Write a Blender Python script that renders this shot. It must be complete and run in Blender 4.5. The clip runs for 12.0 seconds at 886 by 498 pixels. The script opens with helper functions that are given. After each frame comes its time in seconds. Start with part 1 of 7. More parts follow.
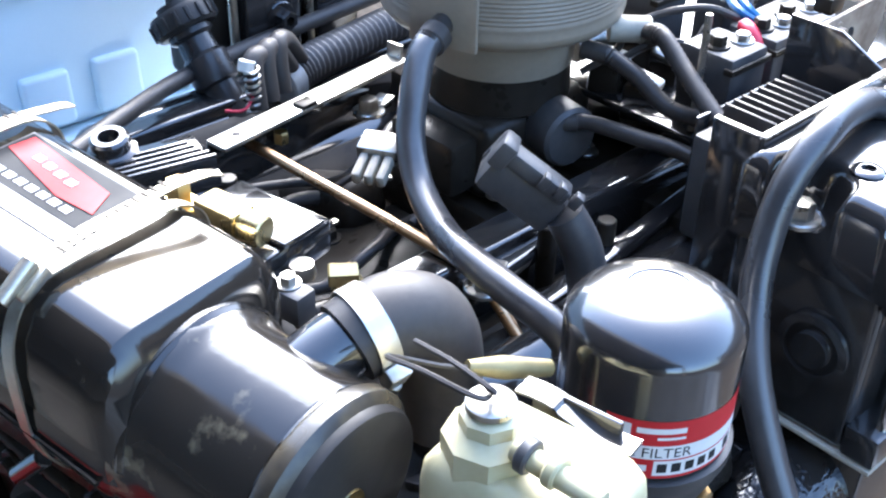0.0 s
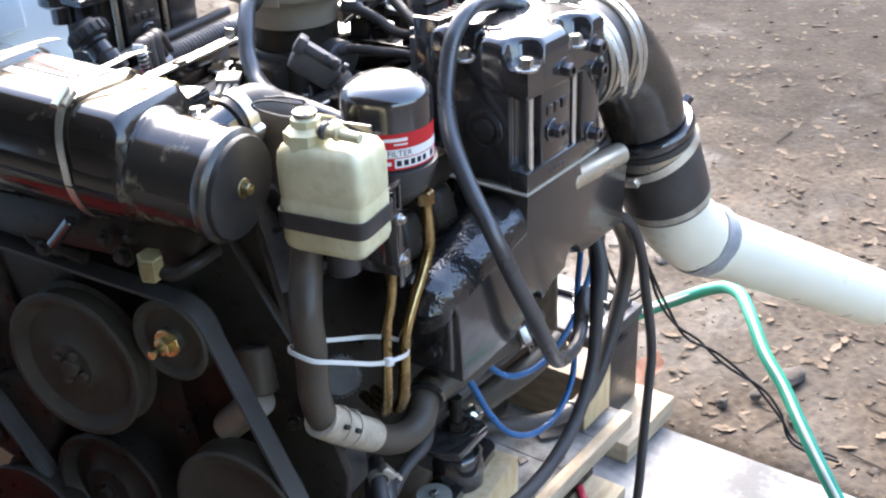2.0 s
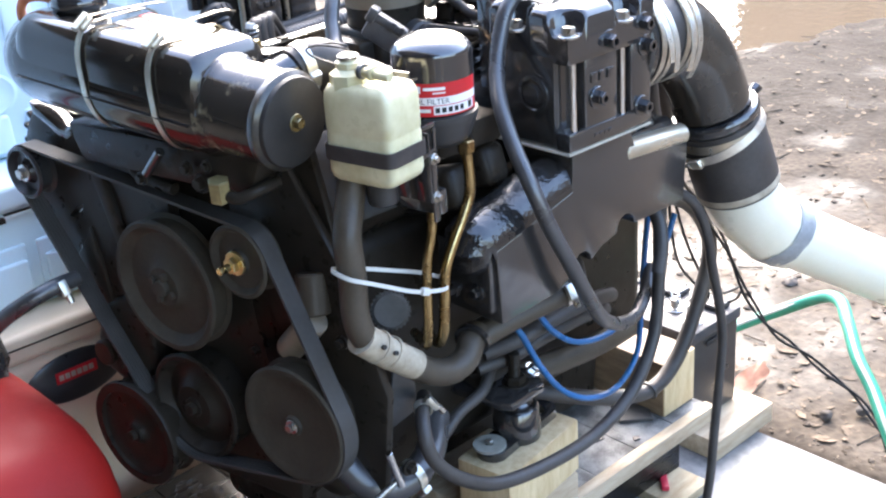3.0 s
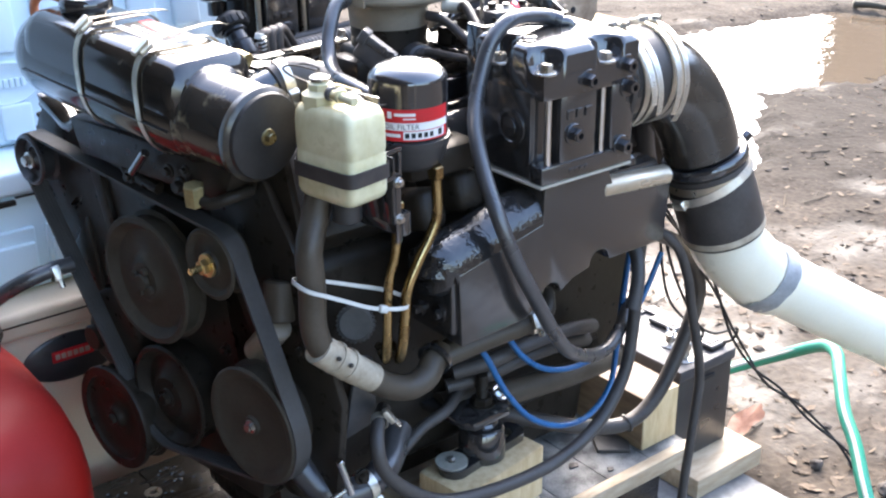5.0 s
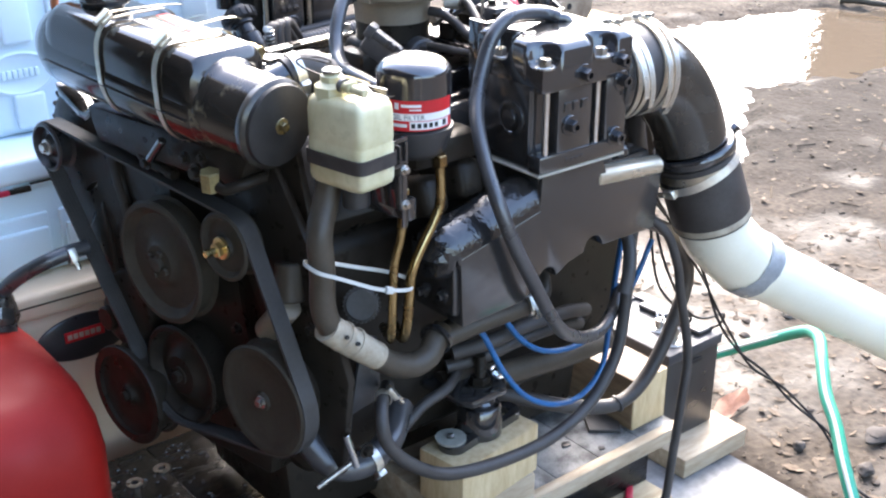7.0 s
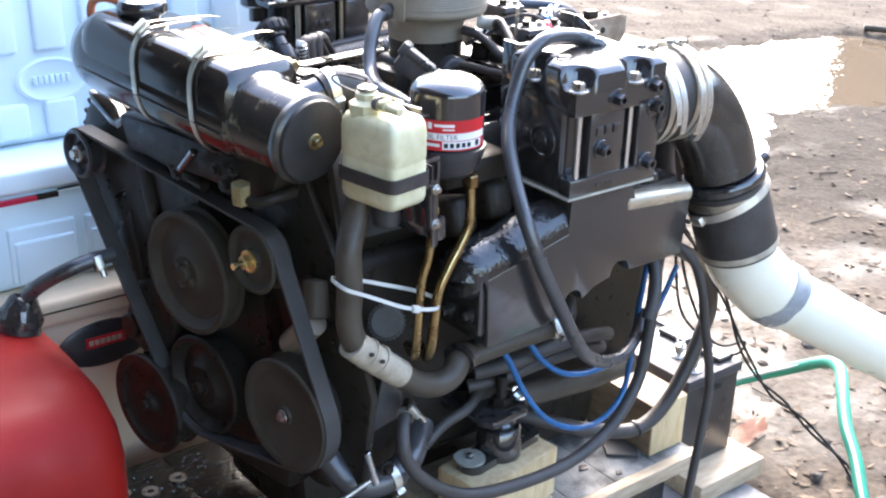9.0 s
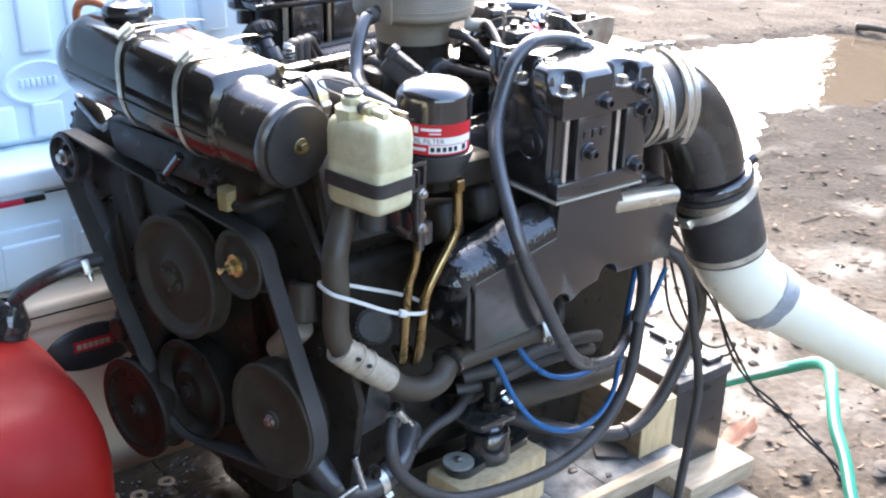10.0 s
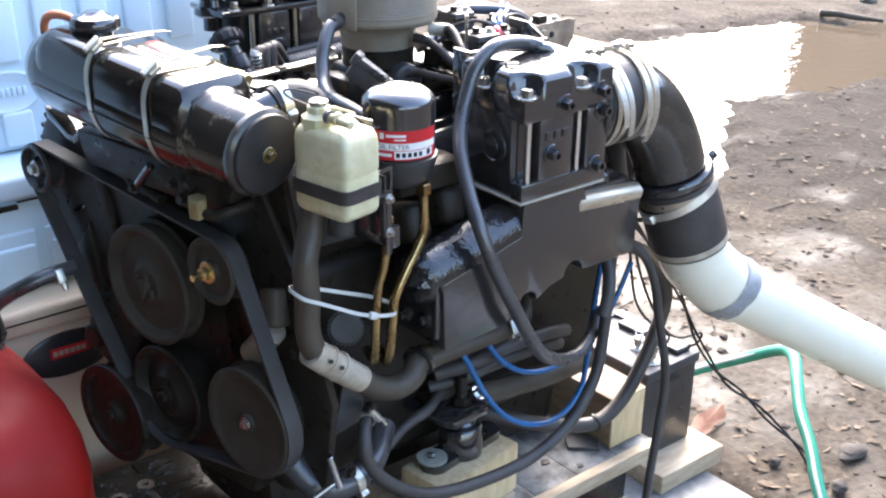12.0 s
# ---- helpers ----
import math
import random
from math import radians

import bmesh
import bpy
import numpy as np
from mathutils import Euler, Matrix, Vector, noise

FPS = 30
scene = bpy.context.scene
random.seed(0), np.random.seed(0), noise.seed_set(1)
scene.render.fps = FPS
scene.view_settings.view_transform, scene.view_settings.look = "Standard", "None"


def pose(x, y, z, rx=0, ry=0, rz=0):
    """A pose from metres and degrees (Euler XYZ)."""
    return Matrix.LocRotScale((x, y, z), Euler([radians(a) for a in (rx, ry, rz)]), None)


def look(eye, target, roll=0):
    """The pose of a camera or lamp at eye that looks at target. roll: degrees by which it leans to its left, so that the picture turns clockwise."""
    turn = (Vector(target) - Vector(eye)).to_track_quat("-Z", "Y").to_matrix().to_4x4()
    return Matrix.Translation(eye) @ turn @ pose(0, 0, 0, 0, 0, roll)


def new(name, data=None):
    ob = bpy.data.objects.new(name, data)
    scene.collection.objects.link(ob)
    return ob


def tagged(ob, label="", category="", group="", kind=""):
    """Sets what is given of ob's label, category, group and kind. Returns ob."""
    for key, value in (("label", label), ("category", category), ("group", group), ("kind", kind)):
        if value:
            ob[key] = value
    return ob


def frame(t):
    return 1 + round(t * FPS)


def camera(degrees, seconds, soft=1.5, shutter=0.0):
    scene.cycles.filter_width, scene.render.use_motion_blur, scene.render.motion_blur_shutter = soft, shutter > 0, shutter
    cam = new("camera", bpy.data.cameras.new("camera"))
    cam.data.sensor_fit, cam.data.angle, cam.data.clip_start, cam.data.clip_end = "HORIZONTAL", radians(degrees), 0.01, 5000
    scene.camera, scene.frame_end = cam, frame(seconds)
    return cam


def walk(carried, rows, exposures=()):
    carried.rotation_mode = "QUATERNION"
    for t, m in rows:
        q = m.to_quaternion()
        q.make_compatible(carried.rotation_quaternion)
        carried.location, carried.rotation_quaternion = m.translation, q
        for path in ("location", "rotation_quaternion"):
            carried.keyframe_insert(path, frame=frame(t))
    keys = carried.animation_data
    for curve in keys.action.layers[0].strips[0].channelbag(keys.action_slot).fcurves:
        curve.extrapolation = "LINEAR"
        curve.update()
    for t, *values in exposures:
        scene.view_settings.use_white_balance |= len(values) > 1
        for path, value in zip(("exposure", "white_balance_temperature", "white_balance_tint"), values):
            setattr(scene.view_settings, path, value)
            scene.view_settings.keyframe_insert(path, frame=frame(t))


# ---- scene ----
cam = camera(42.0, 12.0, soft=2.2)
# seconds, place, turn (Euler degrees)
PATH = [
    (0, -0.5588, -0.2009, 1.2974, 55.76, -1.27, -42.45),
    (0.5, -0.6989, -0.3454, 1.3376, 57.41, 0.70, -48.55),
    (1, -0.8495, -0.5491, 1.3712, 60.10, 2.86, -50.93),
    (1.5, -0.9618, -0.6136, 1.3433, 62.08, 2.23, -55.50),
    (1.8, -0.9860, -0.6315, 1.3372, 62.35, 2.15, -55.10),
    (2, -1.0021, -0.6440, 1.3334, 62.53, 2.11, -53.71),
    (2.5, -1.0116, -0.8083, 1.3003, 64.51, 3.90, -46.66),
    (3, -1.0157, -0.8936, 1.2623, 66.10, 3.78, -43.32),
    (5, -0.9384, -0.9995, 1.2929, 66.54, 0.57, -38.13),
    (5.5, -0.9483, -1.0084, 1.2977, 66.73, 0.34, -38.29),
    (6, -0.9675, -1.0251, 1.3019, 66.89, 0.24, -38.53),
    (6.5, -0.9919, -1.0434, 1.3075, 66.49, 0.22, -38.81),
    (7, -0.9974, -1.0441, 1.3146, 66.12, 0.04, -38.56),
    (9, -1.0106, -1.0271, 1.3210, 66.77, -1.49, -37.26),
    (9.5, -1.0126, -1.0290, 1.3199, 67.00, -1.66, -37.38),
    (10, -0.9998, -1.0271, 1.3268, 66.68, -1.48, -37.59),
    (10.5, -0.9871, -1.0279, 1.3329, 66.36, -1.07, -37.85),
    (11, -0.9808, -1.0253, 1.3365, 66.13, -0.84, -38.24),
    (11.5, -0.9834, -1.0293, 1.3374, 66.16, -0.70, -38.56),
    (12, -1.0080, -1.0536, 1.3546, 66.24, -0.72, -39.23),
]
walk(cam, [(t, pose(x, y, z, a, b, c)) for t, x, y, z, a, b, c in PATH],
     exposures=[(0.0, 3.16, 5500, 10), (0.6, 3.24, 5800, 12), (1.0, 3.30, 6150, 12), (1.6, 3.28, 6280, 13), (2.2, 3.22, 6280, 13), (3.0, 3.60, 6250, 13), (5.0, 3.28, 6250, 13), (7.0, 3.33, 6250, 13), (9.0, 3.46, 6250, 13), (10.5, 3.33, 6250, 13), (12.0, 3.17, 6250, 13)])

# ---------------------------------------------------------------- light
world = bpy.data.worlds.new("sky")
scene.world = world
world.use_nodes = True
wn = world.node_tree.nodes
sky = wn.new("ShaderNodeTexSky")
sky.sky_type = 'NISHITA'
sky.sun_disc = False
sky.sun_elevation = radians(40)
sky.sun_rotation = radians(46)
sky.air_density, sky.dust_density, sky.ozone_density = 1.2, 4.0, 2.0
wn["Background"].inputs["Strength"].default_value = 0.15
world.node_tree.links.new(sky.outputs["Color"], wn["Background"].inputs["Color"])

sun = new("sun", bpy.data.lights.new("sun", 'SUN'))
sun.data.energy, sun.data.angle, sun.data.color = 0.62, radians(56), (1.0, 0.96, 0.91)
sun.matrix_world = look((5.3, 5.1, 6.2), (0, 0, 0))

# ---------------------------------------------------------------- materials


def mat(name, a, b=None, rough=0.5, metal=0.0, scale=30.0, fine=220.0, bump=0.1, rvar=0.12, spec=0.5, coat=0.0,
        bias=0.0, contrast=0.25, sub=0.0, trans=0.0, rand=0.0, island=False, stretch=(1, 1, 1), dist=0.002, gloss=1.5, detail=4.0):
    """A surface whose colour runs between a and b by coarse and fine noise, with a fine relief and uneven gloss."""
    m = bpy.data.materials.new(name)
    m.use_nodes = True
    nt = m.node_tree
    n, ln = nt.nodes, nt.links
    p = n["Principled BSDF"]
    tc = n.new("ShaderNodeTexCoord")
    mp = n.new("ShaderNodeMapping")
    mp.inputs["Scale"].default_value = stretch
    ln.new(tc.outputs["Object"], mp.inputs["Vector"])
    n1, n2 = n.new("ShaderNodeTexNoise"), n.new("ShaderNodeTexNoise")
    for q, s, d in ((n1, scale, detail), (n2, fine, min(detail, 3.0))):
        q.inputs["Scale"].default_value = s
        q.inputs["Detail"].default_value = d
        ln.new(mp.outputs["Vector"], q.inputs["Vector"])
    add = n.new("ShaderNodeMath")
    add.operation = 'MULTIPLY_ADD'
    ln.new(n2.outputs["Fac"], add.inputs[0])
    add.inputs[1].default_value = 0.4
    ln.new(n1.outputs["Fac"], add.inputs[2])
    last = add.outputs[0]
    if rand:
        src = n.new("ShaderNodeNewGeometry") if island else n.new("ShaderNodeObjectInfo")
        out = src.outputs["Random Per Island"] if island else src.outputs["Random"]
        more = n.new("ShaderNodeMath")
        more.operation = 'MULTIPLY_ADD'
        ln.new(out, more.inputs[0])
        more.inputs[1].default_value = rand
        ln.new(last, more.inputs[2])
        last = more.outputs[0]
    rg = n.new("ShaderNodeMapRange")
    mid = 0.7 + rand / 2 + bias
    rg.inputs["From Min"].default_value, rg.inputs["From Max"].default_value = mid - contrast, mid + contrast
    ln.new(last, rg.inputs["Value"])
    mx = n.new("ShaderNodeMix")
    mx.data_type = 'RGBA'
    b = b or tuple(v * 0.75 for v in a)
    mx.inputs["A"].default_value, mx.inputs["B"].default_value = (*a, 1), (*b, 1)
    ln.new(rg.outputs["Result"], mx.inputs["Factor"])
    ln.new(mx.outputs["Result"], p.inputs["Base Color"])
    rr = n.new("ShaderNodeMapRange")
    rr.inputs["From Min"].default_value, rr.inputs["From Max"].default_value = 0.3, 0.7
    rr.inputs["To Min"].default_value, rr.inputs["To Max"].default_value = max(rough - rvar, 0.02), min(rough + rvar, 1)
    ln.new(n1.outputs["Fac"], rr.inputs["Value"])
    ln.new(rr.outputs["Result"], p.inputs["Roughness"])
    p.inputs["Metallic"].default_value = metal
    p.inputs["Specular IOR Level"].default_value = spec
    p.inputs["Coat Weight"].default_value = coat
    p.inputs["Coat Roughness"].default_value = 0.12 if gloss < 1.6 else 0.05
    p.inputs["Coat IOR"].default_value = gloss
    p.inputs["Subsurface Weight"].default_value = sub
    p.inputs["Subsurface Radius"].default_value = (0.02, 0.02, 0.015)
    p.inputs["Transmission Weight"].default_value = trans
    if bump:
        bp = n.new("ShaderNodeBump")
        bp.inputs["Strength"].default_value = bump
        bp.inputs["Distance"].default_value = dist
        ln.new(last if not rand else add.outputs[0], bp.inputs["Height"])
        ln.new(bp.outputs["Normal"], p.inputs["Normal"])
        if coat:
            ln.new(bp.outputs["Normal"], p.inputs["Coat Normal"])
    return m


BLACK = mat("black_enamel", (0.0162, 0.0153, 0.0151), (0.0281, 0.0265, 0.0254), 0.08, scale=18, bump=0.03, coat=1.0, rvar=0.05, gloss=1.52)
WORNBLACK = mat("worn_black_enamel", (0.0159, 0.0136, 0.0111), (0.0904, 0.0744, 0.0489), 0.11, scale=30, fine=150, bump=0.012, coat=0.45, gloss=1.5, bias=0.235, contrast=0.09, rvar=0.06)
CAST = mat("painted_casting", (0.0209, 0.0195, 0.0183), (0.0282, 0.0261, 0.0246), 0.22, scale=60, fine=300, bump=0.08, coat=1.0, detail=2.0, rvar=0.05)
LUMPY = mat("thick_brushed_enamel", (0.012, 0.0117, 0.0118), (0.018, 0.0175, 0.0172), 0.14, scale=190, fine=380, bump=0.36, coat=0.85, dist=0.002, rvar=0.03, spec=0.4, stretch=(0.6, 1, 1), detail=1.0, gloss=1.42)
GRIME = mat("oily_black_iron", (0.0173, 0.0141, 0.0105), (0.0278, 0.0223, 0.0164), 0.36, scale=45, fine=160, bump=0.22, spec=0.16, detail=3.0)
RUBBER = mat("black_rubber", (0.0360, 0.0312, 0.0276), (0.0624, 0.0552, 0.0492), 0.46, spec=0.35, scale=25, bump=0.12, rvar=0.1)
COVERBLACK = mat("dull_black_rubber_cover", (0.0179, 0.0164, 0.0149), (0.0327, 0.0298, 0.0268), 0.42, spec=0.25, scale=30, bump=0.1)
HOSEBLACK = mat("glossy_hose_rubber", (0.030, 0.029, 0.030), (0.052, 0.050, 0.050), 0.30, spec=0.8, scale=25, bump=0.08, rvar=0.08)
STRAPSTEEL = mat("dull_band_steel", (0.62, 0.56, 0.44), (0.46, 0.41, 0.32), 0.36, metal=1.0, scale=60, fine=500, bump=0.15)
# the brown in this black paints in the ground's reflection and haze
BROWNTINTBLACK = mat("reflection_tinted_black_enamel", (0.014, 0.0122, 0.0105), (0.034, 0.028, 0.021), 0.20, scale=16, fine=140, bump=0.1, coat=0.5, spec=0.6)
OLIVE = mat("tarnished_olive_brass", (0.34, 0.28, 0.15), (0.17, 0.14, 0.08), 0.34, metal=1.0, scale=90, bump=0.1)
HOSEGREY = mat("weathered_rubber", (0.0448, 0.0347, 0.0235), (0.0739, 0.0582, 0.0403), 0.46, scale=25, bump=0.15, spec=0.35)
BELT = mat("belt_rubber", (0.0375, 0.0350, 0.0312), (0.0575, 0.0537, 0.0488), 0.55, spec=0.3, scale=30, bump=0.1)
PULLEY = mat("brown_pulley_steel", (0.0325, 0.0269, 0.0190), (0.0625, 0.0519, 0.0375), 0.6, scale=20, fine=150, bump=0.15, spec=0.15)
STEEL = mat("stainless_steel", (0.80, 0.77, 0.69), (0.62, 0.59, 0.51), 0.42, metal=1.0, scale=60, bump=0.05)
ZINC = mat("zinc_plated_steel", (0.55, 0.54, 0.50), (0.32, 0.30, 0.26), 0.33, metal=1.0, scale=80, bump=0.1)
BRASS = mat("brass", (0.70, 0.57, 0.28), (0.48, 0.36, 0.16), 0.32, metal=1.0, scale=50, bump=0.05)
COPPER = mat("copper_line", (0.62, 0.42, 0.24), (0.45, 0.28, 0.15), 0.32, metal=1.0, scale=40, bump=0.05)
TUBEBRASS = mat("tarnished_brass_line", (0.46, 0.35, 0.17), (0.18, 0.12, 0.055), 0.22, metal=1.0, scale=35, bump=0.08)
NATURAL = mat("natural_plastic", (0.640, 0.595, 0.390), (0.470, 0.415, 0.225), 0.36, scale=22, fine=90, bump=0.05, sub=0.3, bias=0.06, contrast=0.2)
PVC = mat("white_pvc", (0.74, 0.70, 0.56), (0.68, 0.63, 0.48), 0.35, scale=10, bump=0.03)
TAPE = mat("grey_tape", (0.30, 0.31, 0.31), (0.18, 0.18, 0.18), 0.45, scale=40, bump=0.3)
SLEEVE = mat("dull_white_sleeve", (0.46, 0.40, 0.30), (0.27, 0.22, 0.155), 0.55, scale=45, bump=0.2)
NYLON = mat("white_nylon", (0.66, 0.65, 0.60), (0.54, 0.53, 0.48), 0.4, scale=30, bump=0.02)
LEADBLUE = mat("blue_black_silicone", (0.030, 0.034, 0.046), (0.050, 0.055, 0.070), 0.34, scale=30, bump=0.1)
DULLGREY = mat("worn_grey_print", (0.20, 0.19, 0.18), (0.11, 0.10, 0.095), 0.4, scale=50, bump=0.02)
FOIL = mat("dark_crumpled_foil", (0.16, 0.15, 0.14), (0.04, 0.038, 0.036), 0.25, metal=0.8, scale=60, bump=0.4)
PALEBLUE = mat("pale_blue_cooler_plastic", (0.68, 0.84, 0.89), (0.64, 0.80, 0.86), 0.42, scale=8, fine=300, bump=0.06)
WASHERGREY = mat("dull_grey_washer", (0.30, 0.29, 0.24), (0.22, 0.21, 0.17), 0.5, scale=90, bump=0.1)
BEIGE = mat("beige_cooler_plastic", (0.58, 0.47, 0.33), (0.50, 0.40, 0.28), 0.5, scale=8, fine=300, bump=0.08)
WHITE = mat("white_cooler_plastic", (0.70, 0.81, 0.86), (0.66, 0.78, 0.83), 0.42, scale=8, fine=300, bump=0.06)
RED = mat("red_polyethylene", (0.31, 0.011, 0.007), (0.25, 0.009, 0.006), 0.55, scale=14, fine=300, bump=0.12, spec=0.25)
REDLABEL = mat("red_print", (0.50, 0.02, 0.025), (0.44, 0.02, 0.02), 0.5, spec=0.25, bump=0.0)
WHITELABEL = mat("white_print", (0.74, 0.73, 0.70), (0.66, 0.64, 0.60), 0.4, bump=0.0)
INK = mat("black_print", (0.015, 0.015, 0.016), (0.02, 0.02, 0.02), 0.6, bump=0.0, spec=0.2)
PINE = mat("pine_lumber", (0.60, 0.48, 0.28), (0.43, 0.31, 0.16), 0.62, scale=14, fine=90, bump=0.2, stretch=(6, 6, 1.2))
# brown wood, its tone deepened to carry the engine's shadow on the post
BROWNPINE = mat("dark_brown_pine", (0.24, 0.165, 0.095), (0.14, 0.092, 0.052), 0.6, scale=12, fine=80, bump=0.25, stretch=(6, 1.2, 6))
PINEX = mat("weathered_pine", (0.42, 0.34, 0.21), (0.25, 0.17, 0.09), 0.65, scale=12, fine=90, bump=0.25, stretch=(1.2, 6, 6), rand=0.2)
PALE = mat("pale_sawn_pine", (0.44, 0.36, 0.25), (0.28, 0.205, 0.125), 0.65, scale=12, fine=70, bump=0.2, stretch=(1.2, 6, 6))
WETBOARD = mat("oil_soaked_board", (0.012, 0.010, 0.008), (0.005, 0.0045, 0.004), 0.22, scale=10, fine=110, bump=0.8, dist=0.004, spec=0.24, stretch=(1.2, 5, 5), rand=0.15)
# shade is put into this concrete so black flanks mirror a dark floor
SLABDARK = mat("darkened_concrete", (0.105, 0.098, 0.088), (0.045, 0.041, 0.036), 0.6, scale=4, fine=60, rvar=0.2, contrast=0.16, bump=0.3, dist=0.004)
CONCRETE = mat("concrete", (0.21, 0.21, 0.208), (0.075, 0.075, 0.075), 0.5, scale=5, fine=60, rvar=0.25, contrast=0.14, bump=0.3, dist=0.004)
WALLMAT = mat("unseen_wall_board", (0.17, 0.15, 0.125), (0.13, 0.112, 0.095), 0.8, scale=3, bump=0.1)
CANGREY = mat("grey_tan_paint", (0.27, 0.225, 0.165), (0.20, 0.165, 0.12), 0.42, scale=16, fine=200, bump=0.08)
GREEN = mat("green_garden_hose", (0.02, 0.27, 0.17), (0.016, 0.21, 0.13), 0.42, scale=30, bump=0.06)
HOSEWHITE = mat("white_hose_stripe", (0.62, 0.64, 0.56), None, 0.45, bump=0.03)
BLUE = mat("blue_insulation", (0.018, 0.12, 0.30), (0.014, 0.09, 0.23), 0.35, bump=0.03)
REDPLASTIC = mat("red_terminal_cover", (0.50, 0.02, 0.05), None, 0.4, bump=0.02)
BATTERYBLACK = mat("black_polypropylene", (0.019, 0.0185, 0.019), (0.032, 0.031, 0.030), 0.34, scale=20, fine=300, bump=0.1)
DARKPLASTIC = mat("dark_grey_plastic", (0.035, 0.035, 0.038), (0.07, 0.068, 0.066), 0.45, scale=30, bump=0.12)
ORANGE = mat("orange_overflow_tube", (0.62, 0.22, 0.10), (0.5, 0.16, 0.07), 0.4, bump=0.03)
GASKET = mat("pale_gasket", (0.50, 0.46, 0.36), (0.30, 0.27, 0.22), 0.6, bump=0.1)
CHROME = mat("chrome", (0.75, 0.75, 0.74), (0.62, 0.61, 0.58), 0.14, metal=1.0, bump=0.03)
FILTERTOP = mat("filter_enamel", (0.013, 0.0125, 0.013), (0.019, 0.018, 0.018), 0.22, bump=0.01, coat=1.0, spec=0.6, rvar=0.03, gloss=1.58)
LEAF = mat("dead_leaves", (0.150, 0.114, 0.080), (0.046, 0.035, 0.025), 0.85, spec=0.12, scale=30, bump=0.2, rand=0.9, island=True, contrast=0.55)
WOODS = mat("bare_woods", (0.22, 0.155, 0.10), (0.11, 0.077, 0.05), 0.9, scale=0.6, fine=3.0, bump=0.0)
STONE = mat("gravel", (0.095, 0.078, 0.062), (0.058, 0.047, 0.037), 0.85, spec=0.08, scale=40, bump=0.3, rand=0.8, island=True, contrast=0.5)


def ground_material():
    m = mat("damp_earth", (0.075, 0.059, 0.043), (0.042, 0.0325, 0.023), 0.66, scale=5.5, fine=34, bump=0.8, contrast=0.28, dist=0.016)
    nt = m.node_tree
    n, ln = nt.nodes, nt.links
    p = n["Principled BSDF"]
    tc, wet, ramp = n.new("ShaderNodeTexCoord"), n.new("ShaderNodeTexNoise"), n.new("ShaderNodeMapRange")
    wet.inputs["Scale"].default_value, wet.inputs["Detail"].default_value = 3.6, 9.0
    ln.new(tc.outputs["Object"], wet.inputs["Vector"])
    # wet mud is smooth and shiny; it is commonest in the low strip beside the slab
    sep, low, sum_ = n.new("ShaderNodeSeparateXYZ"), n.new("ShaderNodeMapRange"), n.new("ShaderNodeMath")
    ln.new(tc.outputs["Object"], sep.inputs["Vector"])
    low.inputs["From Min"].default_value, low.inputs["From Max"].default_value = 1.1, 2.4
    low.inputs["To Min"].default_value, low.inputs["To Max"].default_value = 0.02, -0.04
    ln.new(sep.outputs["X"], low.inputs["Value"])
    from_, far_, seep, both = n.new("ShaderNodeVectorMath"), n.new("ShaderNodeVectorMath"), n.new("ShaderNodeMapRange"), n.new("ShaderNodeMath")
    from_.operation, far_.operation = 'SUBTRACT', 'LENGTH'
    from_.inputs[1].default_value = (1.36, 0.70, 0.0)
    ln.new(tc.outputs["Object"], from_.inputs[0])
    ln.new(from_.outputs["Vector"], far_.inputs[0])
    seep.inputs["From Min"].default_value, seep.inputs["From Max"].default_value = 0.1, 0.85
    seep.inputs["To Min"].default_value, seep.inputs["To Max"].default_value = 0.23, 0.0
    ln.new(far_.outputs["Value"], seep.inputs["Value"])
    ln.new(low.outputs["Result"], both.inputs[0])
    ln.new(seep.outputs["Result"], both.inputs[1])
    ln.new(wet.outputs["Fac"], sum_.inputs[0])
    ln.new(both.outputs[0], sum_.inputs[1])
    ramp.inputs["From Min"].default_value, ramp.inputs["From Max"].default_value = 0.53, 0.76
    ramp.inputs["To Min"].default_value, ramp.inputs["To Max"].default_value = 0.92, 0.42
    ln.new(sum_.outputs[0], ramp.inputs["Value"])
    ln.new(ramp.outputs["Result"], p.inputs["Roughness"])
    p.inputs["Specular IOR Level"].default_value = 0.14
    grit, mul, mixer = n.new("ShaderNodeTexVoronoi"), n.new("ShaderNodeMapRange"), n.new("ShaderNodeMix")
    grit.inputs["Scale"].default_value = 55.0
    ln.new(tc.outputs["Object"], grit.inputs["Vector"])
    mul.inputs["From Min"].default_value, mul.inputs["From Max"].default_value = 0.0, 0.9
    mul.inputs["To Min"].default_value, mul.inputs["To Max"].default_value = 0.55, 1.35
    ln.new(grit.outputs["Distance"], mul.inputs["Value"])
    mixer.data_type, mixer.blend_type = 'RGBA', 'MULTIPLY'
    mixer.inputs["Factor"].default_value = 1.0
    ln.new(p.inputs["Base Color"].links[0].from_socket, mixer.inputs["A"])
    ln.new(mul.outputs["Result"], mixer.inputs["B"])
    # soaked, darker soil round the pool
    off, ln_, soak, ragged, dark = n.new("ShaderNodeVectorMath"), n.new("ShaderNodeVectorMath"), n.new("ShaderNodeMapRange"), n.new("ShaderNodeMath"), n.new("ShaderNodeMix")
    off.operation, ln_.operation, ragged.operation = 'SUBTRACT', 'LENGTH', 'MULTIPLY_ADD'
    off.inputs[1].default_value = (3.5, 1.05, -0.05)
    ln.new(tc.outputs["Object"], off.inputs[0])
    ln.new(off.outputs["Vector"], ln_.inputs[0])
    ln.new(wet.outputs["Fac"], ragged.inputs[0])
    ragged.inputs[1].default_value = -2.2
    ln.new(ln_.outputs["Value"], ragged.inputs[2])
